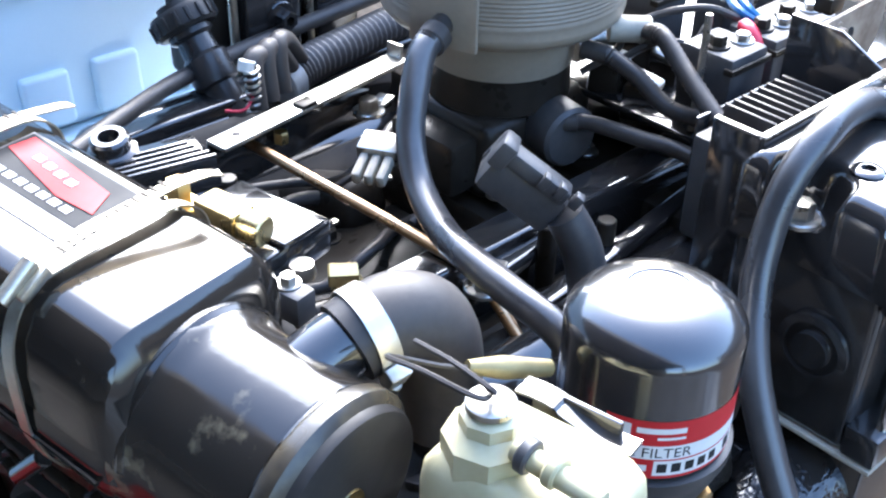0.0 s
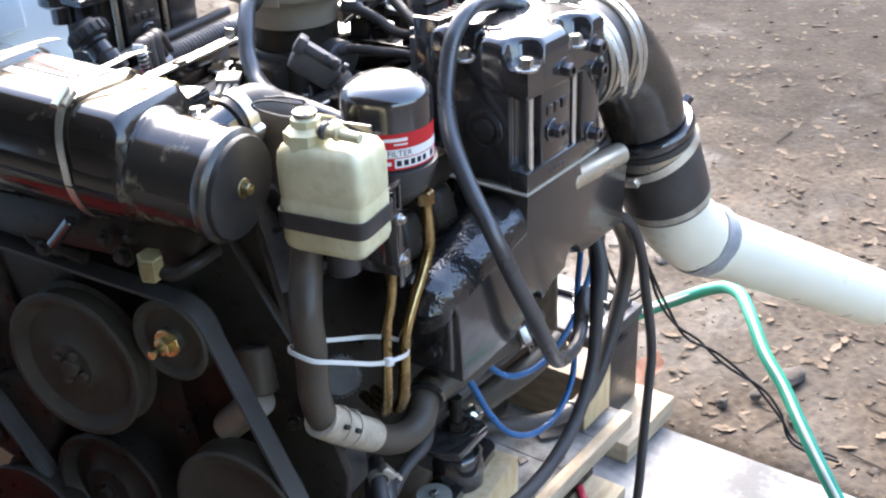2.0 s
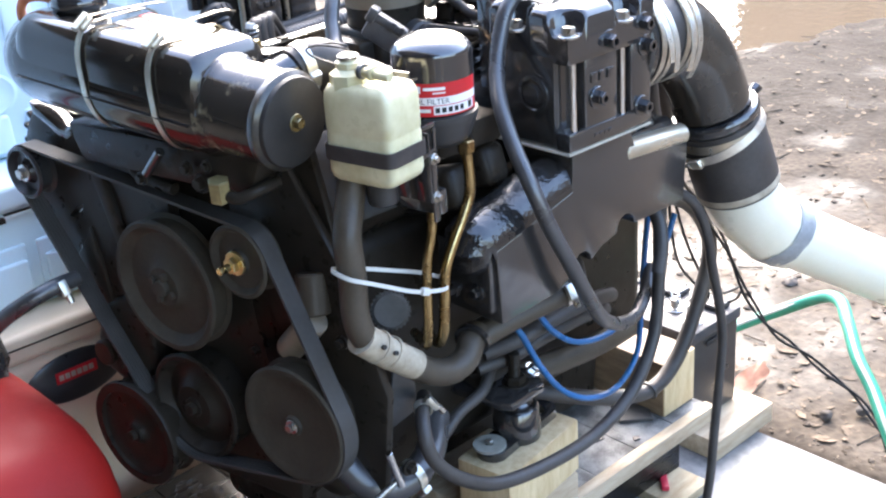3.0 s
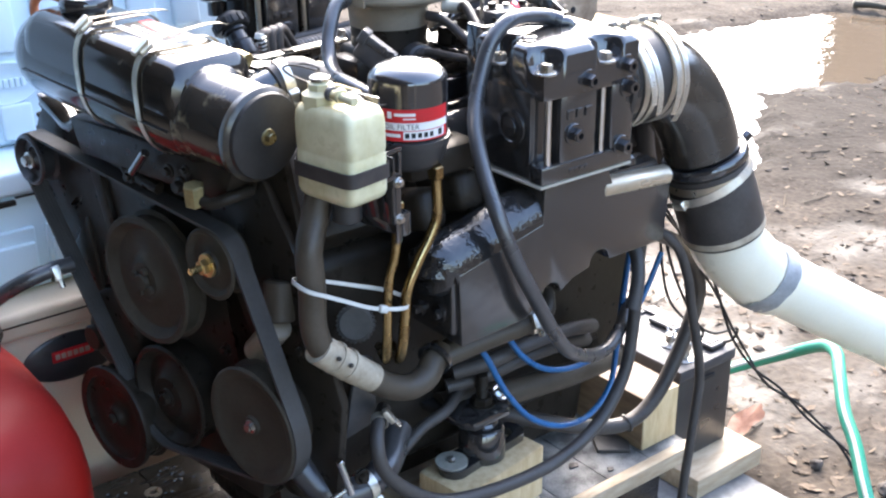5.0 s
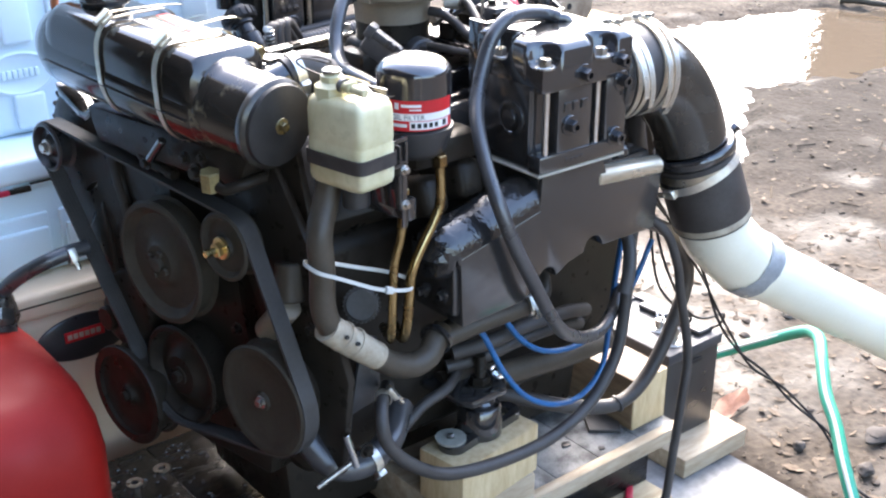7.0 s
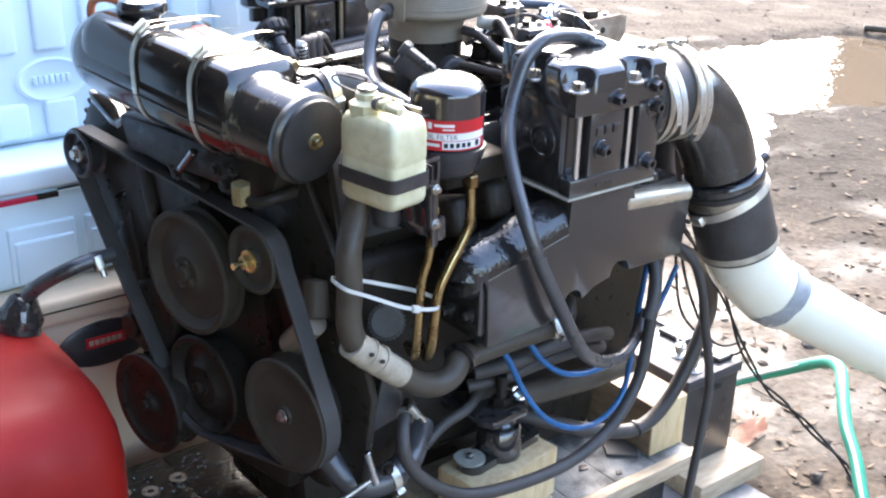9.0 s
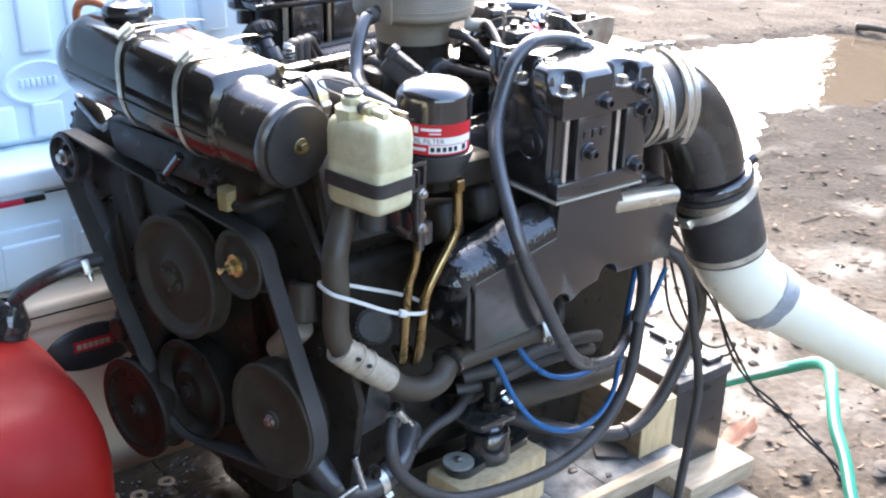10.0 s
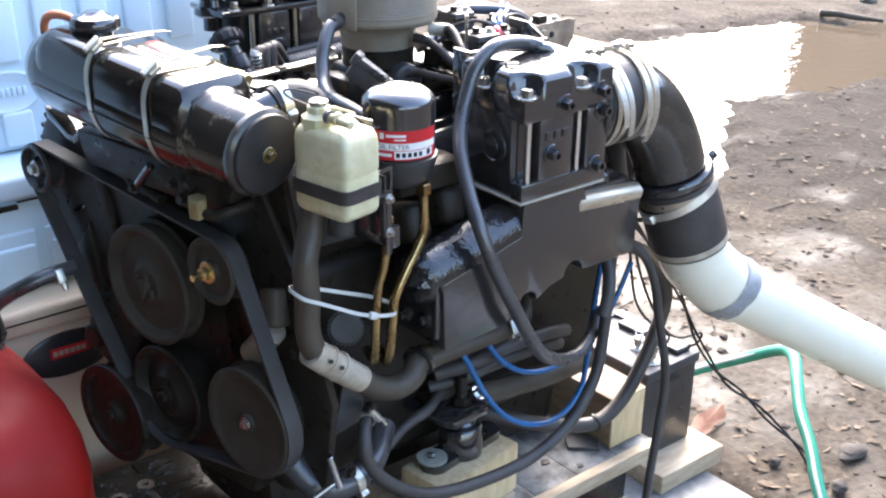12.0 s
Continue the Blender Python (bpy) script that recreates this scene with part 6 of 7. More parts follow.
# clip bolts and small clutter in the valley
for p, tn in (((-0.032, 0.450, 0.862), 0.4), ((0.125, 0.301, 0.862), 0.2), ((0.146, 0.352, 0.862), 0.8), ((-0.13, 0.215, 0.862), 0.5)):
    t = thing("clip_bolt", "zinc bolt with a small plated clip", "bolt", p, "clip bolts")
    part("head", hexbolt(p, UP, 0.0085, 0.010), ZINC, t)
    part("clip", box((0.018, 0, 0), (0.030, 0.014, 0.003), Matrix.Translation(p) @ Matrix.Rotation(tn, 4, 'Z'), 0.001), ZINC, t)
lm = basis((-0.125, 0.232, 0.852), (0.364, 0.047, 0.0), UP)
part("top_bar", box((0, 0, 0.20), (0.014, 0.024, 0.42), lm, 0.003), BLACK, engine, "glossy black ledge")
part("top_bar", box((-0.012, 0.040, 0.20), (0.012, 0.014, 0.40), lm, 0.003), BLACK, engine, "glossy black ledge")
for x, y, z, l, a in ((-0.09, 0.33, 0.838, 0.05, 0.3), (-0.04, 0.40, 0.842, 0.03, 1.1), (-0.10, 0.41, 0.835, 0.04, -0.5), (-0.02, 0.30, 0.845, 0.04, 0.9), (-0.17, 0.36, 0.835, 0.035, 0.2), (0.10, 0.245, 0.842, 0.03, 0.4)):
    t = thing("wire_end", "short wire end with a crimped terminal", "wire", (x, y, z), "wire ends")
    q = Vector((math.cos(a), math.sin(a), 0.1)) * l
    part("wire", tube([Vector((x, y, z)), Vector((x, y, z + 0.008)) + q * 0.5, Vector((x, y, z)) + q], 0.0028, 8), RUBBER, t)
    part("terminal", box((0, 0, 0), (0.012, 0.006, 0.003), Matrix.Translation(Vector((x, y, z)) + q) @ Matrix.Rotation(a, 4, 'Z'), 0.001), ZINC, t)
for k, (x, y) in enumerate(((-0.20, 0.398), (-0.06, 0.225), (-0.01, 0.215), (-0.165, 0.24))):
    part("valley_stud", rod((x, y, 0.80), (x, y, 0.888 - 0.012 * k), 0.007, 12), GRIME, engine)

# far-side riser with its studs
fr_ = thing("far_riser", "black exhaust riser on the far side with steel studs", "exhaust riser", (0.0, 0.70, 0.80))
part("body", span(-0.050, 0.115, 0.650, 0.735, 0.80, 0.935, bevel=0.008, segs=3), GRIME, fr_)
part("flange", span(-0.092, 0.132, 0.632, 0.745, 0.932, 0.942, bevel=0.003), BLACK, fr_, "thick glossy flange")
part("upper_body", span(-0.045, 0.120, 0.650, 0.74, 0.9425, 1.03, bevel=0.012, segs=3), GRIME, fr_)
part("face_panel", span(-0.022, 0.038, 0.634, 0.66, 0.815, 0.932, bevel=0.004), CAST, fr_)
part("end_pillar", span(0.058, 0.108, 0.636, 0.66, 0.815, 0.932, bevel=0.004), CAST, fr_)
part("lower_rail", span(-0.052, 0.112, 0.634, 0.66, 0.800, 0.822, bevel=0.003), CAST, fr_)
for x in (-0.033, 0.051):
    part("stud", rod((x, 0.640, 0.82), (x, 0.640, 0.932), 0.0045, 12), STRAPSTEEL, fr_, "dull steel stud")
part("plug", hexbolt((0.014, 0.634, 0.872), (0, -1, 0), 0.0095, 0.014, True, True), CAST, fr_)
for k in range(3):
    part("logo_shape", span(-0.008 + 0.013 * k, 0.001 + 0.013 * k, 0.6315, 0.6352, 0.893, 0.903, bevel=0.001), CAST, fr_)
for x, z in ((0.020, 0.950), (0.080, 0.955), (-0.020, 0.965)):
    part("plug", hexbolt((x, 0.650, z), (0, -1, 0), 0.0105, 0.013, True, True), CAST, fr_)
for x in (-0.065, 0.0, 0.10):
    part("bolt", hexbolt((x, 0.640, 0.942), UP, 0.0075, 0.012, True), ZINC, fr_)
part("spool", turned([(0, 0.90), (0.016, 0.90), (0.016, 0.922), (0.026, 0.924), (0.030, 0.928), (0.030, 0.938), (0.022, 0.942), (0.019, 0.952), (0.027, 0.955), (0.027, 0.964), (0.018, 0.967), (0.018, 0.985), (0, 0.985)], Matrix.Translation((-0.074, 0.700, 0)), 28), BLACK, fr_, "ringed black fitting")
part("pipe", rod((0.11, 0.70, 0.95), (0.2, 0.70, 0.95), 0.06, 30), GRIME, fr_)
of = thing("oil_filler", "black oil filler neck with a ribbed cap", "oil filler", (-0.16, 0.47, 0.86))
od = Vector((-0.10, 0.62, 0.78)).normalized()
oc = Vector((-0.089, 0.622, 0.890))
part("neck", turned([(0, -0.12), (0.0150, -0.12), (0.0150, -0.052), (0.0195, -0.050), (0.0205, -0.046), (0.0205, -0.026), (0.0165, -0.022), (0.0155, -0.008), (0.020, -0.005), (0.020, 0.0), (0, 0.0)], basis(oc, od), 24), BATTERYBLACK, of)
cp_ = part("cap", turned([(0.0, 0.0), (0.026, 0.0), (0.0285, 0.003), (0.0285, 0.016), (0.026, 0.020), (0.018, 0.021), (0.0175, 0.026), (0, 0.026)], basis(oc, od), 28), COVERBLACK, of, "ribbed black cap")
for k in range(16):
    part("cap_rib", box((0.0288, 0, 0.0095), (0.003, 0.004, 0.013), basis(oc, od) @ Matrix.Rotation(2 * math.pi * k / 16, 4, 'Z'), 0.0008), COVERBLACK, cp_)

# ---------------------------------------------------------------- mount, lower hoses and wires
mt_ = thing("engine_mount", "black rubber engine mount bolted to the timber block", "engine mount", (-0.014, 0.10, 0.341))
MT = pose(-0.014, 0.101, 0.3412, 0, 0, 8.5)


def ear_plate(sx):
    """A thick slotted ear of the mount's base."""
    bm = bmesh.new()
    outer, inner = [], []
    for k in range(28):
        a = 2 * math.pi * k / 28
        c, s_ = math.cos(a), math.sin(a)
        ox, ix = (0.062 if c * sx > 0 else 0.020), (0.056 if c * sx > 0 else 0.040)
        outer.append((sx * ox + 0.020 * c, 0.023 * s_))
        inner.append((sx * ix + 0.009 * c, 0.010 * s_))
    rings = [[bm.verts.new((x, y, z)) for x, y in loop] for loop, z in ((outer, 0.0), (outer, 0.0125), (inner, 0.0125), (inner, 0.0))]
    for a, b in zip(rings, rings[1:] + rings[:1]):
        for k in range(28):
            bm.faces.new((a[k], a[(k + 1) % 28], b[(k + 1) % 28], b[k]))
    bmesh.ops.transform(bm, matrix=MT, verts=bm.verts[:])
    return bm


part("ear", ear_plate(-1), BLACK, mt_, "slotted base ear")
part("ear", ear_plate(1), BLACK, mt_, "slotted base ear")
part("rubber_body", turned([(0, 0.001), (0.0345, 0.001), (0.0345, 0.030), (0.033, 0.033), (0.0325, 0.047), (0.030, 0.050), (0.025, 0.050), (0.024, 0.046), (0, 0.046)], MT, 40), BLACK, mt_)
part("cup", turned([(0.022, 0.044), (0.0235, 0.056), (0.021, 0.060), (0.017, 0.060), (0.016, 0.054), (0, 0.054)], MT, 32), BLACK, mt_)
part("nut", turned([(0.014, 0.052), (0.014, 0.066), (0.012, 0.068), (0, 0.068)], MT, 6), BLACK, mt_)
part("bracket", prism([(-0.048, -0.030), (0.020, -0.036), (0.040, -0.012), (0.052, 0.12), (-0.055, 0.12), (-0.056, -0.012)], 0.013, MT @ Matrix.Translation((0, 0, 0.072)), 0.003), BLACK, mt_)
part("top_nut", turned([(0.0155, 0.085), (0.0155, 0.096), (0.0135, 0.098), (0, 0.098)], MT, 6), GRIME, mt_)
part("washer", turned([(0.007, 0.0845), (0.019, 0.0845), (0.019, 0.087), (0.007, 0.087)], MT, 24), GRIME, mt_)
part("stud", tube([MT @ Vector((0, 0, z)) for z in np.arange(0.05, 0.1331, 0.0015)], 0.0088, 16, 1, smooth=False, ripple=-0.06), GRIME, mt_, "threaded black stud")
part("bracket_leg", box((0, 0.11, 0.14), (0.10, 0.014, 0.13), MT, 0.004), BLACK, mt_)
part("large_washer", turned([(0.006, 0.0130), (0.0235, 0.0130), (0.0235, 0.0165), (0.006, 0.0165)], MT @ Matrix.Translation((-0.061, 0.004, 0)), 30), WASHERGREY, mt_, "large plated washer")
part("screw", hexbolt(MT @ Vector((-0.061, 0.004, 0.016)), UP, 0.0055, 0.005, False), ZINC, mt_)
part("side_bolt", hexbolt((0.006, 0.086, 0.444), (0.3, -0.6, 0.8), 0.008, 0.008), CHROME, mt_, "bright bolt head")


def hose(name, label, pts, r, material, category="hose", segs=14, group=""):
    low = min(pts, key=lambda p: p[2])
    t = thing(name, label, category, low, group)
    part("hose" if category == "hose" else "insulation", tube(pts, r, segs, 8), material, t)
    return t


dh = hose("drain_hose", "long black rubber hose sagging in front of the mount", [(0.225, 0.03, 0.66), (0.215, 0.025, 0.60), (0.205, 0.018, 0.52), (0.182, 0.010, 0.445), (0.125, 0.004, 0.385), (0.04, 0.0, 0.358), (-0.06, 0.003, 0.356), (-0.15, 0.008, 0.372), (-0.208, 0.016, 0.408), (-0.240, 0.024, 0.448), (-0.243, 0.034, 0.482), (-0.226, 0.055, 0.499), (-0.20, 0.08, 0.50)], 0.0095, RUBBER)
hose_clamp(dh, (-0.222, 0.058, 0.4995), (0.02, 0.028, 0.004), 0.0105, 0.010, 1.0)
bh2 = hose("bilge_hose", "black hose curving down behind the timber block", [(0.30, 0.10, 0.62), (0.40, 0.10, 0.56), (0.45, 0.10, 0.48), (0.43, 0.10, 0.40), (0.37, 0.10, 0.305), (0.305, 0.105, 0.268), (0.22, 0.12, 0.285), (0.13, 0.15, 0.32), (0.05, 0.2, 0.35)], 0.0125, RUBBER)
part("tie", band(circle((0.30, 0.105, 0.268), (0.9, -0.05, 0.2), 0.0135, 24), (0.9, -0.05, 0.2), 0.004, 0.002), BATTERYBLACK, bh2)
hose("return_hose", "thin black hose curving behind the mount block", [(-0.21, 0.085, 0.385), (-0.165, 0.10, 0.400), (-0.12, 0.105, 0.425), (-0.075, 0.105, 0.438), (-0.02, 0.14, 0.44)], 0.0085, RUBBER)
hose("power_cable", "thick black cable hanging to the ground beside the pallet", [(0.24, 0.02, 0.66), (0.275, 0.006, 0.625), (0.298, 0.0, 0.57), (0.312, 0.0, 0.515), (0.335, 0.0, 0.44), (0.346, 0.0, 0.38), (0.343, 0.0, 0.33), (0.332, 0.0, 0.22), (0.322, 0.0, 0.12), (0.31, 0.01, 0.03), (0.28, 0.03, 0.008)], 0.0075, RUBBER, "cable")
hose("blue_wire", "blue insulated wire looping under the manifold", [(-0.075, 0.06, 0.575), (-0.052, 0.05, 0.54), (-0.016, 0.046, 0.47), (0.03, 0.045, 0.412), (0.09, 0.046, 0.375), (0.15, 0.048, 0.368), (0.195, 0.05, 0.40), (0.212, 0.055, 0.46), (0.225, 0.06, 0.54), (0.235, 0.06, 0.62)], 0.0045, BLUE, "wire", 10, "blue wires")
hose("blue_wire", "blue insulated wire looping under the manifold", [(0.0, 0.10, 0.56), (0.018, 0.085, 0.53), (0.048, 0.08, 0.488), (0.095, 0.08, 0.453), (0.155, 0.08, 0.438), (0.215, 0.08, 0.446), (0.26, 0.08, 0.475), (0.30, 0.085, 0.51), (0.34, 0.09, 0.57)], 0.0045, BLUE, "wire", 10, "blue wires")
for dy, z in ((0.104, 0.492), (0.118, 0.462)):
    hose("loom_hose", "black hose running along under the manifold", [(-0.05, dy + 0.02, z - 0.012), (0.0, dy, z - 0.004), (0.06, dy - 0.005, z + 0.003), (0.12, dy - 0.003, z + 0.001), (0.18, dy + 0.01, z - 0.012), (0.24, dy + 0.03, z - 0.035)], 0.0115, RUBBER, "hose", 12, "loom hoses")
for x0, x1, r_ in ((0.325, 0.352, 0.017), (0.372, 0.392, 0.015)):
    hose("riser_drain_hose", "dark hose hanging behind the exhaust elbow", [(x0 - 0.02, 0.15, 0.90), (x0, 0.142, 0.83), ((x0 + x1) / 2, 0.14, 0.74), (x1, 0.14, 0.66), (x1 - 0.03, 0.15, 0.58)], r_, RUBBER, "hose", 16, "riser drain hoses")
hose("heater_hose", "black hose hanging behind the blue wires", [(0.205, 0.07, 0.68), (0.212, 0.03, 0.63), (0.202, 0.012, 0.59), (0.186, 0.004, 0.552)], 0.0105, RUBBER)
hose("exhaust_hose", "thick brown-black hose low under the manifold", [(-0.06, 0.145, 0.42), (0.042, 0.132, 0.406), (0.122, 0.130, 0.396), (0.203, 0.130, 0.388), (0.30, 0.14, 0.38)], 0.019, HOSEGREY, "hose", 18)
lh = hose("lower_hose", "dark rubber hose with steel clamp low at the front", [(-0.31, 0.12, 0.44), (-0.29, 0.09, 0.405), (-0.25, 0.075, 0.395), (-0.20, 0.08, 0.41), (-0.15, 0.12, 0.43)], 0.02, HOSEBLACK, "hose", 18)
hose_clamp(lh, (-0.235, 0.075, 0.398), (0.9, 0.05, 0.15), 0.0212, 0.012, 2.4)
part("tee_handle", rod((-0.297, 0.040, 0.480), (-0.282, 0.040, 0.424), 0.005, 12), CHROME, lh, "bright drain cock handle")
part("cock_stem", rod((-0.335, 0.055, 0.405), (-0.284, 0.043, 0.432), 0.004, 10), ZINC, lh)
part("end_fitting", hexbolt((-0.255, 0.055, 0.43), (0, -1, 0), 0.007, 0.008), GRIME, lh)

# ---------------------------------------------------------------- battery
bat = thing("battery", "black car battery with two lead posts on the plank", "battery", (0.60, 0.27, 0.043))
case = part("case", span(0.532, 0.682, 0.188, 0.395, 0.0432, 0.222, bevel=0.005), BATTERYBLACK, bat)
lid = part("lid", span(0.528, 0.686, 0.184, 0.40, 0.222, 0.245, bevel=0.004), LIDBLACK, bat)
part("lid_ridge", span(0.660, 0.690, 0.310, 0.402, 0.2445, 0.252, bevel=0.003), LIDBLACK, lid)
part("lid_ridge", span(0.530, 0.660, 0.392, 0.402, 0.2445, 0.250, bevel=0.003), LIDBLACK, lid)
for y0, y1 in ((0.292, 0.362), (0.200, 0.268)):
    cap_v = part("vent_cap", span(0.632, 0.676, y0, y1, 0.2448, 0.2560, bevel=0.010, segs=4), BATTERYBLACK, lid, "rounded vent cap")
    part("cap_panel", span(0.640, 0.668, y0 + 0.010, y1 - 0.010, 0.2555, 0.2575, bevel=0.003, segs=2), LIDBLACK, cap_v)
for x, y, wing in ((0.596, 0.272, True), (0.574, 0.216, False)):
    post = part("post", turned([(0, 0.2445), (0.019, 0.2445), (0.019, 0.2475), (0.0165, 0.249), (0.0165, 0.2515), (0.009, 0.253), (0.0085, 0.268), (0, 0.268)], Matrix.Translation((x, y, 0)), 24), ZINC, lid, "lead post with washers")
    part("cable_lug", box((0, 0, 0), (0.034, 0.018, 0.005), pose(x + 0.010, y + 0.006, 0.2555, 0, 0, 30), 0.002), ZINC, post)
    if wing:
        part("wing", box((0.009, 0, 0.004), (0.006, 0.004, 0.020), pose(x, y, 0.272, 0, 25, 70), 0.0015), CHROME, post)
        part("wing", box((-0.009, 0, 0.004), (0.006, 0.004, 0.020), pose(x, y, 0.272, 0, -25, 70), 0.0015), CHROME, post)
    else:
        part("nut", turned([(0.011, 0.2655), (0.011, 0.279), (0.009, 0.281), (0, 0.281)], Matrix.Translation((x, y, 0)), 6), ZINC, post)
part("handle_slot", span(0.575, 0.625, 0.1825, 0.185, 0.205, 0.214, bevel=0.001), INK, case)

# ---------------------------------------------------------------- twisted wires, garden hose
tw = thing("twisted_wires", "pair of thin black wires twisted down to the ground", "wires", (0.74, -0.1, 0.0))
base_ = smooth_path([(0.33, 0.10, 0.66), (0.40, 0.09, 0.57), (0.465, 0.08, 0.477), (0.52, 0.075, 0.375), (0.58, 0.07, 0.293), (0.62, 0.06, 0.248), (0.667, 0.048, 0.207), (0.70, 0.015, 0.162), (0.742, -0.03, 0.105), (0.762, -0.07, 0.045), (0.768, -0.10, -0.008), (0.78, -0.18, -0.022)], 12)
for ph in (0, math.pi):
    part("wire", tube([p + Vector((0.0035 * math.cos(i * 0.15 + ph), 0.003 * math.sin(i * 0.15 + ph), 0.003 * math.cos(i * 0.15 + ph))) for i, p in enumerate(base_)], 0.0026, 8, 1, smooth=False), INK, tw)
hose("battery_wire", "thin black wire from the elbow to the battery", [(0.36, 0.12, 0.64), (0.42, 0.13, 0.50), (0.50, 0.14, 0.38), (0.58, 0.16, 0.32), (0.66, 0.17, 0.30), (0.675, 0.19, 0.262), (0.66, 0.215, 0.25)], 0.0026, INK, "wire", 8)
hose("battery_wire", "thin black wire from the elbow to the battery", [(0.37, 0.13, 0.63), (0.44, 0.16, 0.45), (0.52, 0.18, 0.36), (0.60, 0.20, 0.30), (0.605, 0.215, 0.266)], 0.0026, INK, "wire", 8)
gp = [(0.62, 0.47, 0.02), (0.72, 0.37, 0.06), (0.82, 0.285, 0.11), (0.855, 0.20, 0.163), (0.842, 0.105, 0.228), (0.800, 0.046, 0.253), (0.745, 0.000, 0.247), (0.690, -0.052, 0.216), (0.650, -0.105, 0.188), (0.600, -0.160, 0.155), (0.560, -0.215, 0.115), (0.530, -0.275, 0.060), (0.500, -0.33, 0.022), (0.44, -0.41, 0.0125), (0.30, -0.52, 0.0125)]
gp = smooth_path(gp, 5)
gh = thing("garden_hose", "green garden hose with a pale stripe arching off the ground", "hose", (0.44, -0.41, 0.0))
part("hose", tube(gp, 0.0120, 18), GREEN, gh)
part("stripe", tube([Vector(p) + Vector((-0.0078, -0.0030, 0.0065)) for p in gp], 0.0040, 10), HOSEWHITE, gh, "pale stripe")

# ---------------------------------------------------------------- coolers and fuel can
clr = thing("cooler", "beige plastic cooler with an oval dark badge", "cooler", (-0.45, 0.86, 0))
part("body", span(-0.95, -0.05, 0.70, 1.13, 0.0, 0.445, bevel=0.03, segs=4), BEIGE, clr)
part("rim", span(-0.965, -0.035, 0.688, 1.142, 0.440, 0.487, bevel=0.010, segs=3), BEIGE, clr, "pale moulded rim")
part("groove", span(-0.97, -0.03, 0.6855, 1.1445, 0.466, 0.4685, bevel=0.0005), GRIME, clr)
bg = part("badge", turned([(0, 0.004), (0.075, 0.004), (0.083, 0.001), (0.083, -0.004), (0, -0.004)], basis((-0.392, 0.699, 0.383), (0, -1, 0), (1, 0, 0)) @ Matrix.Diagonal((1.0, 0.50, 1, 1)), 44), BATTERYBLACK, clr, "dark oval badge")
part("badge_mark", span(-0.427, -0.357, 0.6925, 0.6955, 0.380, 0.400, bevel=0.002), REDLABEL, bg)
for k in range(6):
    part("badge_bar", span(-0.422 + k * 0.010, -0.4145 + k * 0.010, 0.6912, 0.6927, 0.386, 0.395, bevel=0.0), SLEEVE, bg)

wc = thing("open_cooler", "large pale blue cooler with its panelled white lid standing open", "cooler", (-0.4, 0.95, 0.4875))
wb = part("body", span(-1.1, 0.08, 0.760, 1.12, 0.4875, 0.652, bevel=0.012, segs=3), PALEBLUE, wc, "pale blue panelled body")
for x0 in (-0.655, -0.514, -0.385, -0.256):
    # a moulded frame round a raised field
    part("panel", span(x0, x0 + 0.112, 0.754, 0.764, 0.500, 0.597, bevel=0.004, segs=3), PALEBLUE, wb)
    part("panel_field", span(x0 + 0.008, x0 + 0.108, 0.7475, 0.7600, 0.500, 0.573, bevel=0.004, segs=3), PALEBLUE, wb)
part("ledge", span(-1.12, 0.10, 0.752, 1.12, 0.6525, 0.695, bevel=0.010, segs=4), WHITE, wc, "white rounded ledge")
part("trim_strip", span(-0.80, -0.461, 0.7485, 0.758, 0.640, 0.648, bevel=0.001), REDPLASTIC, wc, "thin red trim strip")
part("trim_strip", span(-0.4608, -0.426, 0.7485, 0.758, 0.640, 0.648, bevel=0.001), GRIME, wc, "thin dark trim strip")
part("trim_line", span(-0.4255, 0.05, 0.751, 0.758, 0.6500, 0.6518, bevel=0.0005), GRIME, wc, "thin dark joint line")
lidm = pose(0, 0.870, 0.695, -5, 0, 0)
ld = part("lid", span(-1.1, 0.08, 0, 0.05, 0.0, 0.62, lidm, 0.02, 3), WHITE, wc, "upright white lid with moulded panels")
for k in range(9):
    x0 = -0.720 + 0.0815 * k
    part("panel", span(x0, x0 + 0.054, -0.011, 0.004, 0.012, 0.072, lidm, 0.006, 3), WHITE, ld)
    part("panel", span(x0 - 0.002, x0 + 0.050, -0.011, 0.004, 0.155, 0.300, lidm, 0.006, 3), WHITE, ld)
    part("panel", span(x0 - 0.002, x0 + 0.050, -0.011, 0.004, 0.330, 0.590, lidm, 0.006, 3), WHITE, ld)
part("badge_ring", turned([(0.052, 0.0), (0.060, 0.006), (0.054, 0.008), (0.046, 0.004), (0, 0.003)], lidm @ basis((-0.376, 0.0, 0.106), (0, -1, 0), (1, 0, 0)) @ Matrix.Diagonal((1.0, 0.62, 1, 1)), 44), WHITE, ld)
for k in range(7):
    part("badge_bar", span(-0.4075 + 0.0095 * k, -0.401 + 0.0095 * k, -0.009, -0.002, 0.099, 0.113, lidm, 0.001), WHITE, ld)


